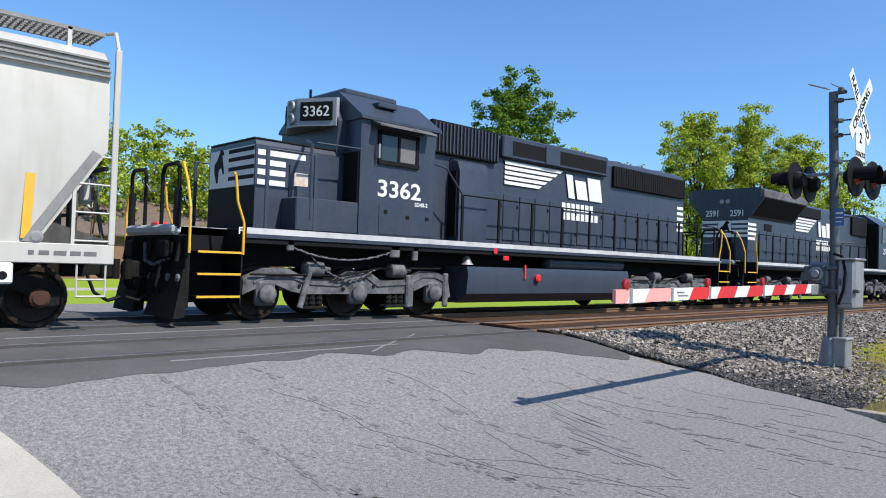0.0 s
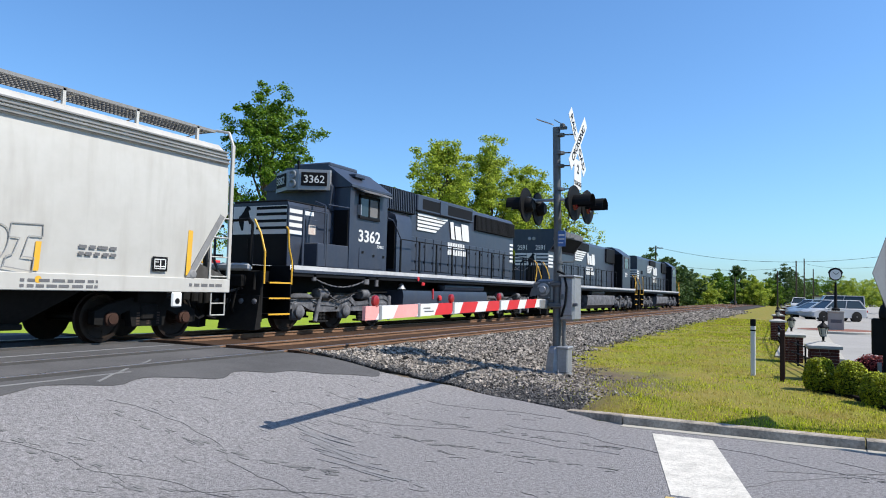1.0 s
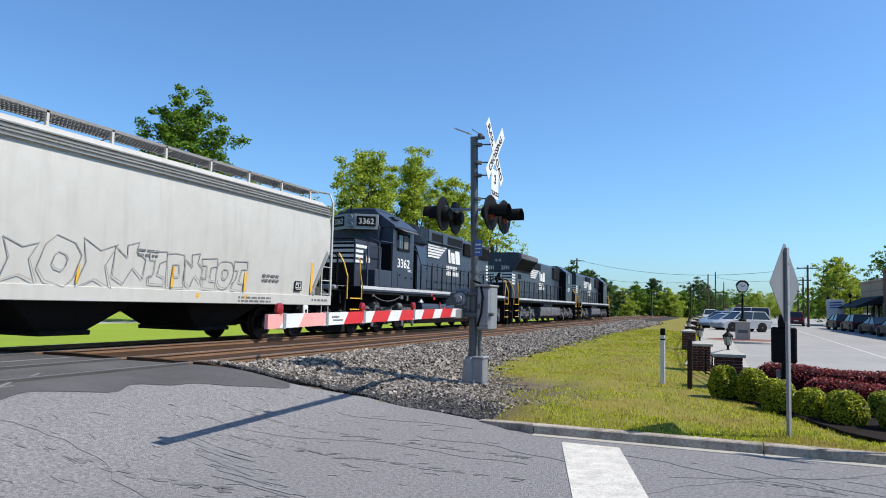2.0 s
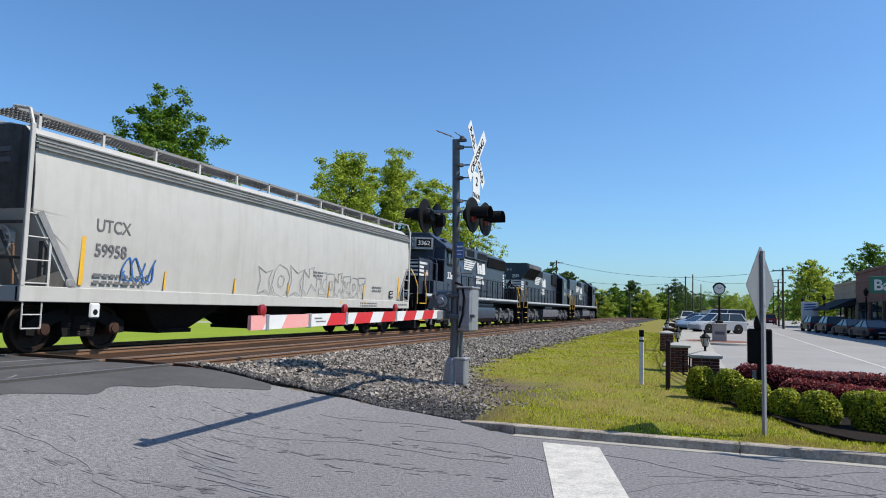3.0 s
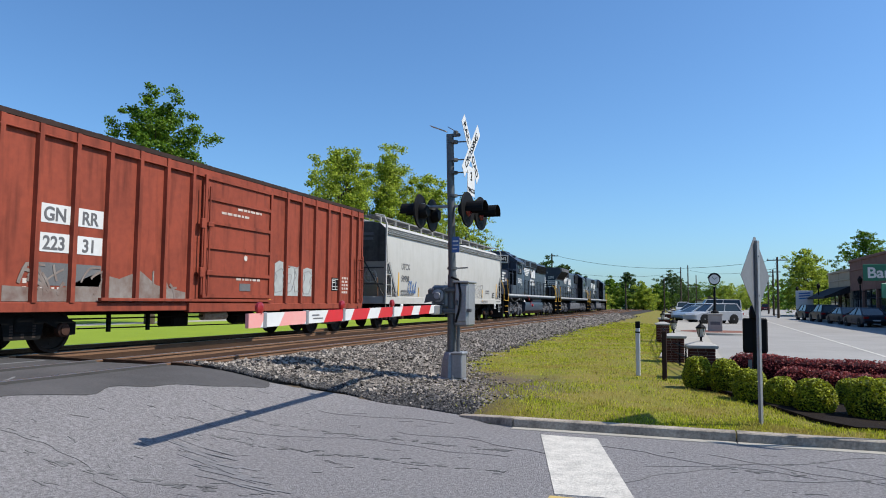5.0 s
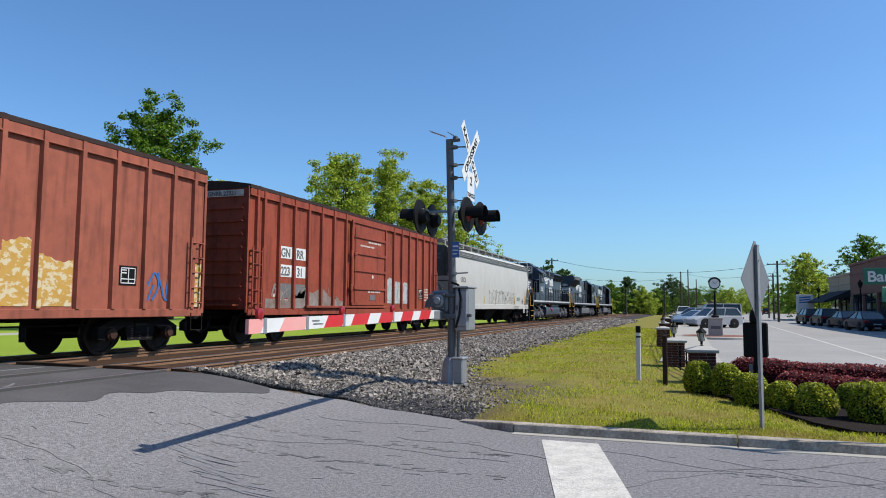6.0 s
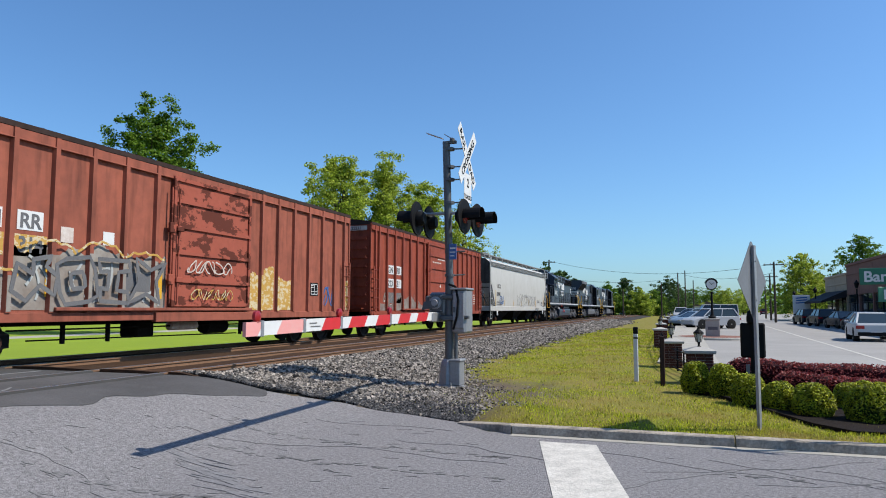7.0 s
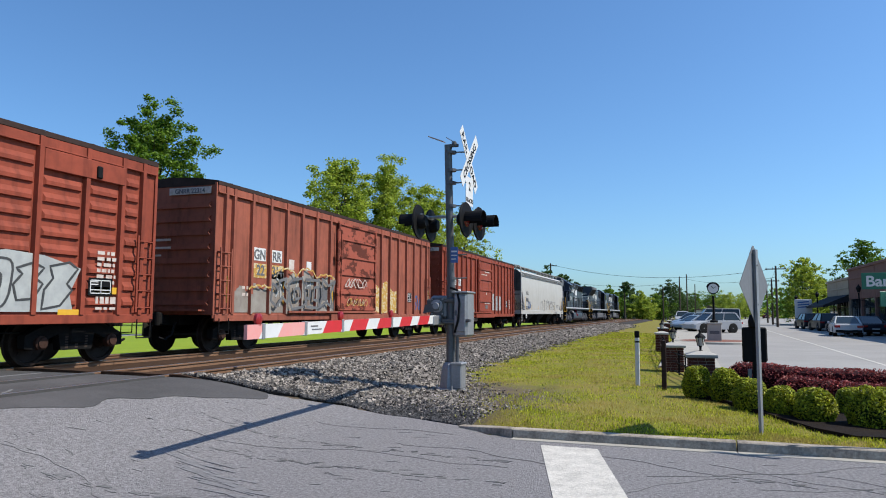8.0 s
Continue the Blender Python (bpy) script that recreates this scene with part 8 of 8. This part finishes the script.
def paint(name, c):
    m = mat(name, c, tuple(v * 0.88 for v in c), 0.3, grain=4, blotch=1, bump=0.0)
    m.node_tree.nodes["Principled BSDF"].inputs["Specular IOR Level"].default_value = 0.2
    return m


CARPAINT = {"white": paint("car_white", (0.462, 0.47, 0.477)), "silver": paint("car_silver", (0.4, 0.42, 0.45)), "blue": paint("car_blue", (0.2, 0.27, 0.36)), "dark": paint("car_dark", (0.0154, 0.0185, 0.0262)), "navy": paint("car_navy", (0.0169, 0.0231, 0.0385)), "red": paint("car_dark_red", (0.092, 0.0154, 0.0231))}


def car(name, m, colour, style, label, group="parked cars"):
    """A passenger car, nose towards +y, origin on the road under its middle."""
    c = thing(name, m, label, "car", group)
    L, W, H = {"sedan": (4.8, 1.84, 1.46), "suv": (4.6, 1.86, 1.68), "pickup": (5.5, 1.95, 1.85), "van": (5.4, 2.0, 2.2)}[style]
    h, w = L / 2, W / 2
    belt = {"sedan": 0.92, "suv": 1.02, "pickup": 1.12, "van": 1.15}[style]
    low = 0.28
    # profile along y of the body below the glass
    hood_z = belt - 0.06
    prof = [(-h, low + 0.12), (-h + 0.02, belt - 0.1), (-h + 0.12, belt), (h - 1.25, belt), (h - 0.3, hood_z - 0.1), (h - 0.04, hood_z - 0.28), (h, low + 0.1), (h - 0.15, low), (-h + 0.15, low)]
    body = Shape()
    n = len(prof)
    cols = [(-w, 0.94), (-w + 0.1, 1.0), (w - 0.1, 1.0), (w, 0.94)]
    loops = []
    for x, k in cols:
        loops.append([(x, y * (k if abs(y) > h - 0.4 else 1), z if z < belt - 0.2 else z - (0.05 if k < 1 else 0)) for y, z in prof])
    body.loft(loops)
    part("body", body, CARPAINT[colour], c, smooth=True)
    if style == "sedan":
        top, base = [(-1.0, H), (0.25, H)], [(-2.0, belt - 0.02), (1.35, belt - 0.02)]
    elif style == "suv":
        top, base = [(-h + 0.5, H), (0.35, H)], [(-h + 0.12, belt - 0.02), (1.2, belt - 0.02)]
    elif style == "pickup":
        top, base = [(-0.75, H), (0.65, H)], [(-0.95, belt - 0.02), (1.4, belt - 0.02)]
    else:
        top, base = [(-h + 0.1, H), (1.2, H)], [(-h + 0.05, belt - 0.02), (1.9, belt - 0.02)]
    gh = Shape().loft([[(sx * (w - 0.1), base[0][0], base[0][1]) for sx in (-1,)] + [(w - 0.1, base[0][0], base[0][1]), (w - 0.1, base[1][0], base[1][1]), (-w + 0.1, base[1][0], base[1][1])],
                       [(-w + 0.3, top[0][0], top[0][1] - 0.04), (w - 0.3, top[0][0], top[0][1] - 0.04), (w - 0.3, top[1][0], top[1][1] - 0.04), (-w + 0.3, top[1][0], top[1][1] - 0.04)]])
    part("glasshouse", gh, GLASS, c, "dark car glass")
    rf = Shape().loft([[(sx * (w - 0.3), y, H - 0.06) for sx, y in ((-1, top[0][0] - 0.06), (1, top[0][0] - 0.06), (1, top[1][0] + 0.1), (-1, top[1][0] + 0.1))], [(sx * (w - 0.4), y, H) for sx, y in ((-1, top[0][0] + 0.1), (1, top[0][0] + 0.1), (1, top[1][0] - 0.1), (-1, top[1][0] - 0.1))]])
    part("roof", rf, CARPAINT[colour], c)
    for sx in (-1, 1):
        pil = Shape()
        a, b = Vector((sx * (w - 0.09), base[0][0], base[0][1])), Vector((sx * (w - 0.295), top[0][0], top[0][1] - 0.04))
        p, q = Vector((sx * (w - 0.09), base[1][0], base[1][1])), Vector((sx * (w - 0.295), top[1][0], top[1][1] - 0.04))
        for u, v, r in ((a, b, 0.06), (p, q, 0.04), (a.lerp(p, 0.5), b.lerp(q, 0.5), 0.035), (b, q, 0.03)):
            pil.cyl(u, v, r, n=6)
        part("pillars", pil, CARPAINT[colour], c)
        part("mirror", Shape().box(sx * (w - 0.02), sx * (w + 0.16), 0.75, 0.87, belt - 0.02, belt + 0.12, 0.03), CARPAINT[colour], c)
        part("tail_lamp", Shape().box(sx * (w - 0.4), sx * (w - 0.03), -h - 0.012, -h + 0.12, belt - 0.28, belt - 0.12, 0.02), LAMPRED, c, "red tail lamp")
        part("head_lamp", Shape().box(sx * (w - 0.5), sx * (w - 0.06), h - 0.2, h - 0.03, hood_z - 0.36, hood_z - 0.22, 0.02), LAMPCLEAR, c, "clear head lamp")
        for y in (-h + 0.95, h - 0.92):
            r = 0.33 if style == "sedan" else 0.37
            part("wheel_arch", Shape().lathe((sx * (w - 0.24), y, r), (sx, 0, 0), [(0, r + 0.06), (0.245, r + 0.06)], 18), TYRE, c)
            t = part("wheel", Shape().lathe((sx * (w - 0.2), y, r), (sx, 0, 0), [(0, r * 0.9), (0.02, r), (0.2, r), (0.215, r * 0.88), (0.22, r * 0.68)], 20), TYRE, c, smooth=True)
            part("rim", Shape().lathe((sx * (w - 0.01), y, r), (sx, 0, 0), [(0, r * 0.66), (0.03, r * 0.62), (0.02, r * 0.2), (0.035, r * 0.1)], 14), RIM, t, "alloy rim")
    part("rear_glass_plate", Shape().box(-0.26, 0.26, -h - 0.014, -h + 0.02, belt - 0.5, belt - 0.36), LAMPCLEAR, c, "pale plate")
    part("bumper", Shape().box(-w + 0.1, w - 0.1, -h - 0.03, -h + 0.1, low + 0.02, low + 0.2, 0.03), BLACK, c)
    if style == "pickup":
        part("cargo_bed", Shape().box(-w + 0.12, w - 0.12, -h + 0.1, -1.0, belt - 0.02, belt + 0.01), BLACK, c)
    return c


def build_cars():
    for x, y, r, colour, style, label in ((12.95, 62.0, 6, "navy", "sedan", "dark navy sedan parked at the kerb by the shops"), (13.0, 69.5, 6, "dark", "sedan", "dark sedan parked at the kerb by the shops"), (12.75, 77.5, 5, "dark", "suv", "black sport utility vehicle parked at the kerb"), (12.6, 86.0, 5, "dark", "suv", "black sport utility vehicle parked at the kerb")):
        car("car", pose(x, y, 0.02, 0, 0, r), colour, style, label)
    car("car", pose(2.1, 64.0, 0.02, 0, 0, 122), "silver", "suv", "silver sport utility vehicle parked aslant near the clock")
    car("car", pose(1.0, 70.0, 0.02, 0, 0, 128), "blue", "sedan", "blue-grey sedan parked aslant beside the pavement")
    car("car", pose(0.8, 77.0, 0.02, 0, 0, 128), "blue", "suv", "blue sport utility vehicle parked aslant beside the pavement")
    car("car", pose(-0.4, 104, 0.08, 0, 0, 180), "white", "pickup", "white pickup truck parked beyond the pavement")
    car("van", pose(3.4, 92, 0.02, 0, 0, 100), "white", "van", "white van parked beyond the row of cars")


build_cars()
WHITE_CAR = car("moving_car", pose(9, 40, 0.02), "white", "sedan", "white sedan driving away along the street", "driving cars")
FAR_CAR = car("moving_pickup", pose(9, 100, 0.02), "red", "pickup", "dark red pickup driving far down the street", "driving cars")


# ---- clock, lamps, poles and wires ----
CLOCKFACE = mat("clock_face_white", (0.66, 0.66, 0.634), (0.572, 0.572, 0.546), 0.4, bump=0.0)
POLEWOOD = mat("weathered_pole_wood", (0.092, 0.069, 0.054), (0.0462, 0.0385, 0.0308), 0.9, stretch=(1, 1, 0.2))
PAVER = mat("brick_paver", (0.231, 0.108, 0.077), (0.169, 0.077, 0.062), 0.9, grain=20, blotch=3)


def build_clock():
    c = thing("street_clock", pose(1.46, 41.5, 0.06), "black cast street clock on a grey stone pedestal", "clock")
    part("pedestal", Shape().box(-0.36, 0.36, -0.36, 0.36, -0.1, 0.98, 0.02).box(-0.39, 0.39, -0.39, 0.39, 0.96, 1.06, 0.02), CONCRETE, c, "grey stone pedestal")
    part("plaque", Shape().box(-0.25, 0.25, -0.366, -0.36, 0.45, 0.62), STENCIL, c)
    part("column", Shape().lathe((0, 0, 1.06), (0, 0, 1), [(0, 0.2), (0.1, 0.2), (0.16, 0.1), (0.3, 0.07), (1.4, 0.055), (1.45, 0.09)], 14), BLACK, c, smooth=True)
    hs = Shape().lathe((0, 0.12, 2.95), (0, -1, 0), [(0, 0.36), (0.02, 0.39), (0.22, 0.39), (0.24, 0.36)], 26)
    for k in range(9):
        a = radians(20 + k * 17.5)
        hs.lathe((0.39 * math.cos(a), 0.1, 2.95 + 0.39 * math.sin(a)), (0, -1, 0), [(0, 0.075), (0.2, 0.075)], 10)
    shrink = Matrix.Translation((0, 0, 2.92)) @ Matrix.Scale(0.78, 4) @ Matrix.Translation((0, 0, -2.95))
    part("housing", hs.moved(shrink), BLACK, c)
    f = part("clock_face", Shape().lathe((0, -0.12, 2.95), (0, -1, 0), [(0, 0.33), (0.01, 0.33)], 28).moved(shrink), CLOCKFACE, c, "white round clock face")
    part("pointers", Shape().prism([(-0.02, 2.93), (0.02, 2.93), (0.2, 3.07), (0.18, 3.09)], "y", -0.137, -0.132).prism([(-0.015, 2.94), (0.015, 2.96), (-0.12, 3.12), (-0.14, 3.1)], "y", -0.142, -0.138).moved(shrink), BLACK, f)
    tk = Shape()
    for k in range(12):
        a = k * math.tau / 12
        tk.box(-0.012, 0.012, -0.136, -0.131, 0.25, 0.31).v[-8:] = [tuple(Matrix.Translation((0, 0, 2.95)) @ Matrix.Rotation(a, 4, "Y") @ Vector(p)) for p in tk.v[-8:]]
    part("hour_marks", tk.moved(shrink), BLACK, f)
    s = Shape().lathe((1.46, 41.3, 0), (0, 0, 1), [(-0.1, 2.1), (0.12, 2.1), (0.15, 2.05), (0.15, 1.8)], 32)
    solid("traffic_island", s, CONCRETE, "low round island with pale kerb", kind="structure")
    solid("island_paving", Shape().lathe((1.46, 41.3, 0.1), (0, 0, 1), [(0, 1.8), (0.055, 1.8)], 32), PAVER, "red brick paving on the island", kind="structure")
    sheet("street_pavement", [-0.75, -0.2, 0.35, 0.9], lambda x: 21, lambda x: 200, 20, lambda x, y: 0.13, CONCRETE, "pale pavement along the fence", thick=0.3, bend=1.6)
    sheet("pavement_shops", [13.6, 14.6, 15.6], lambda x: 30, lambda x: 130, 6, lambda x, y: 0.15, CONCRETE, "pavement before the shops", thick=0.3)


def street_lamp(x, y, h=4.0):
    l = thing("street_lamp", pose(x, y, 0.1), "black ornamental street lamp post", "street lamp", "street lamps")
    part("post", Shape().lathe((0, 0, -0.1), (0, 0, 1), [(0, 0.16), (0.3, 0.14), (0.5, 0.08), (h - 0.7, 0.055), (h - 0.6, 0.09)], 12), BLACK, l, smooth=True)
    part("lamp_head", Shape().lathe((0, 0, h - 0.65), (0, 0, 1), [(0, 0.1), (0.35, 0.2), (0.4, 0.22), (0.55, 0.1), (0.7, 0.02)], 8), BLACK, l)
    part("banner_arm", Shape().cyl((0, 0, h - 1.3), (0.6, 0, h - 1.3), 0.02, n=6), BLACK, l)


def utility_pole(x, y, h, arm=2.2, turn=0.0):
    p = thing("utility_pole", pose(x, y, 0, 0, 0, turn), "weathered wooden utility pole with crossarm", "utility pole", "utility poles")
    part("pole", Shape().cyl((0, 0, -0.5), (0, 0, h), 0.16, 0.11, 10), POLEWOOD, p, smooth=True)
    if arm:
        part("crossarm", Shape().box(-arm / 2, arm / 2, -0.06, 0.06, h - 0.45, h - 0.33), POLEWOOD, p)
        for k in (-0.9, -0.3, 0.3, 0.9):
            part("insulator", Shape().lathe((k * arm / 2, 0, h - 0.33), (0, 0, 1), [(0, 0.03), (0.06, 0.06), (0.14, 0.03)], 8), GALV, p)
    return p


def wire(name, p, q, sag):
    s = Shape()
    p, q = Vector(p), Vector(q)
    n = 18
    pts = [p.lerp(q, i / n) - Vector((0, 0, sag * 4 * (i / n) * (1 - i / n))) for i in range(n + 1)]
    s.loft([[(p.x, p.y, p.z + 0.022), (p.x + 0.015, p.y + 0.015, p.z), (p.x, p.y, p.z - 0.022), (p.x - 0.015, p.y - 0.015, p.z)] for p in pts])
    solid(name, s, BLACK, "thin black overhead cable between poles", "cable", group="overhead cables")


def build_poles():
    utility_pole(-20.0, 111, 9.4, 2.0, 10)
    utility_pole(10.8, 97, 7.6, 2.4, 0)
    utility_pole(12.5, 118, 7.0, 2.2, 0)
    utility_pole(14.0, 140, 7.2, 2.0, 0)
    for x, y, h in ((-1.0, 150, 9.0), (0.4, 165, 10.2), (-4.5, 160, 7.5), (-11.0, 140, 5.5), (2.4, 190, 9.0)):
        utility_pole(x, y, h, 0)
    wire("cable", (-20, 111, 9.2), (10.8, 97, 7.3), 1.6)
    wire("cable", (-20, 111, 6.8), (-1.0, 150, 8.0), 1.0)
    wire("cable", (10.8, 97, 7.3), (14, 140, 6.9), 0.5)
    wire("cable", (0.4, 165, 9.2), (10.8, 97, 6.2), 0.8)
    street_lamp(13.9, 68)
    street_lamp(13.9, 88)
    street_lamp(13.9, 104)


build_clock()
build_poles()


# ---- buildings ----
SHOPBRICK = mat("shop_brick", (0.25, 0.13, 0.098), (0.16, 0.085, 0.068), 0.9, grain=14, blotch=2)
TANBRICK = mat("tan_stucco", (0.42, 0.33, 0.235), (0.33, 0.255, 0.185), 0.9, grain=8, blotch=1)
AWNING = mat("dark_awning", (0.0231, 0.0231, 0.027), (0.0347, 0.0347, 0.0385), 0.8)
ROOFBROWN = mat("brown_shingle", (0.154, 0.115, 0.092), (0.1, 0.077, 0.065), 0.9, grain=10, blotch=2)
HOUSEBRICK = mat("house_brick", (0.231, 0.131, 0.092), (0.154, 0.085, 0.062), 0.9, grain=10, blotch=2)


def shop(y0, y1, h, wallmat, label, bays, awning=False):
    """A flat-roofed shop whose front faces -x."""
    x0, x1 = 15.6, 27
    b = thing("shop_building", pose(x0, (y0 + y1) / 2, 0), label, "building", "shops along the street")
    L = (y1 - y0) / 2
    d = x1 - x0
    part("wall", Shape().box(0.25, d, -L, L, -0.2, h), wallmat, b)
    step_ = 2 * L / bays
    for k in range(bays):
        a = -L + step_ * k
        part("pilaster", Shape().box(-0.02, 0.25, a, a + 0.35, -0.2, h - 0.1), wallmat, b)
        part("upper_wall", Shape().box(0, 0.25, a + 0.35, a + step_, 3.1, h - 0.1), wallmat, b)
        part("window_base", Shape().box(0, 0.25, a + 0.35, a + step_, -0.2, 0.5), wallmat, b)
    part("cornice", Shape().box(-0.12, 0.4, -L - 0.03, L + 0.03, h - 0.1, h + 0.15, 0.03).box(-0.06, 0.3, -L, L, h - 1.0, h - 0.85, 0.02), wallmat, b)
    part("side_parapet", Shape().box(0.2, d, -L - 0.06, -L + 0.2, h - 0.05, h + 0.18), CONCRETE, b)
    part("roof", Shape().box(0.3, d - 0.1, -L + 0.2, L - 0.2, h - 0.3, h - 0.2), UNDER, b)
    for k in range(bays):
        a = -L + step_ * k + 0.35
        win = part("shop_window", Shape().box(0.14, 0.2, a + 0.06, a + step_ - 0.45, 0.5, 3.1), GLASS, b, "dark shop window")
        part("window_frame", Shape().box(0.08, 0.2, a, a + 0.07, 0.5, 3.1).box(0.08, 0.2, a + step_ * 0.45, a + step_ * 0.45 + 0.06, 0.5, 3.1).box(0.08, 0.2, a, a + step_ - 0.4, 2.3, 2.36), BLACK, win)
    if awning:
        part("awning", Shape().loft([[(0.0, y, 3.6), (-2.4, y, 2.5), (-2.4, y, 2.3), (0.0, y, 2.9)] for y in (-L, L)]), AWNING, b, "dark sloping awning")
    return b


def build_buildings():
    shop(44, 80.5, 6.0, SHOPBRICK, "old red brick shop building with dark windows", 7)
    shop(80.6, 92, 5.2, TANBRICK, "tan shop building with a dark awning", 2, awning=True)
    # tall white sign by the street
    s = thing("shop_sign", pose(12.9, 91, 0.1), "white roadside sign with dark blue shapes", "sign")
    part("panel", Shape().box(-0.9, 0.9, -0.1, 0.1, 0.6, 3.2, 0.03), WHITE, s)
    for k in range(3):
        part("sign_shape", Shape().prism([(-0.6, 2.2 + 0.28 * k), (0.6, 2.3 + 0.28 * k), (0.6, 2.45 + 0.28 * k), (-0.6, 2.35 + 0.28 * k)], "y", -0.108, -0.1), BLUE, s)
    for k in (-0.75, 0.75):
        part("post", Shape().box(k - 0.1, k + 0.1, -0.08, 0.08, -0.2, 0.6), GALV, s)
    # long low house across the railway
    for x, y, w, l, h, rise, t, lab in ((-50, 12, 5.5, 13, 2.7, 2.6, 0, "low red brick house with brown shingle roof"), (-56, 34, 5, 9, 2.6, 2.4, 0, "low brick house with brown shingle roof far behind the trees")):
        b = thing("house", pose(x, y, 0.1, 0, 0, t), lab, "house", "houses across the railway")
        part("wall", Shape().box(-w, w, -l, l, -0.3, h), HOUSEBRICK, b)
        part("roof", Shape().prism([(-w - 0.5, h - 0.1), (w + 0.5, h - 0.1), (w + 0.5, h), (0, h + rise), (-w - 0.5, h)], "y", -l - 0.4, l + 0.4), ROOFBROWN, b, "brown shingle roof")
        for k in range(5):
            yy = -l + 2 + k * (2 * l - 4) / 4
            win = part("window", Shape().box(w, w + 0.03, yy - 0.6, yy + 0.6, 1.0, 2.2), GLASS, b)
            part("window_frame", Shape().box(w, w + 0.06, yy - 0.7, yy - 0.6, 0.9, 2.3).box(w, w + 0.06, yy + 0.6, yy + 0.7, 0.9, 2.3).box(w, w + 0.06, yy - 0.7, yy + 0.7, 2.2, 2.3).box(w, w + 0.06, yy - 0.7, yy + 0.7, 0.9, 1.0), WHITE, win)
    # small pale buildings far down the street
    for x, y, w, l, h in ((7.5, 215, 5, 4, 2.6), (-14, 230, 5, 5, 2.8)):
        b = thing("house", pose(x, y, 0), "small pale distant building at the end of the street", "house")
        part("wall", Shape().box(-w, w, -l, l, -0.3, h), WHITE, b)
        part("roof", Shape().prism([(-w - 0.4, h), (w + 0.4, h), (0, h + 1.8)], "y", -l - 0.3, l + 0.3), ROOFBROWN, b)
    # a pale path in the field across the tracks
    sheet("field_path", spread((-33, -31, 1)), lambda x: -60, lambda x: 140, 20, lambda x, y: 0.14, CONCRETE, "pale path across the field", thick=0.2)


build_buildings()


# ---- what moves ----
def train_at(t):
    """How far the train has gone, in metres."""
    return 8.06 * t + 0.0115 * t * t


def motions():
    for car, uc in ROLLING:
        walk(car, [(t, pose(FAR_TRACK, uc + train_at(t), RAIL)) for t in (0.0, 1.0, 2.0, 3.0, 4.0, 5.0, 6.0, 7.0, 8.0)])
    for ob, y, r in WHEELS:
        walk(ob, [(k / 15, pose(0, y, r, -math.degrees(train_at(k / 15) / r))) for k in range(121)])

    walk(WHITE_CAR, [(0.0, pose(10.5, -62, 0.02, 0, 0, 0)), (3.0, pose(9.6, -17, 0.02, 0, 0, 1)), (5.5, pose(8.5, 20, 0.02, 0, 0, 0)), (6.5, pose(8.7, 35, 0.02, 0, 0, -3)), (7.0, pose(9.2, 42.5, 0.02, 0, 0, -5)), (7.5, pose(10.0, 50, 0.02, 0, 0, -6)), (8.0, pose(11.15, 59.5, 0.02, 0, 0, -5))])
    walk(FAR_CAR, [(0.0, pose(5.6, 57, 0.02, 0, 0, -5)), (1.5, pose(8.8, 90, 0.02, 0, 0, -5)), (3.5, pose(14.4, 150, 0.02, 0, 0, -5)), (8.0, pose(25.6, 262, 0.02, 0, 0, -5))])


motions()
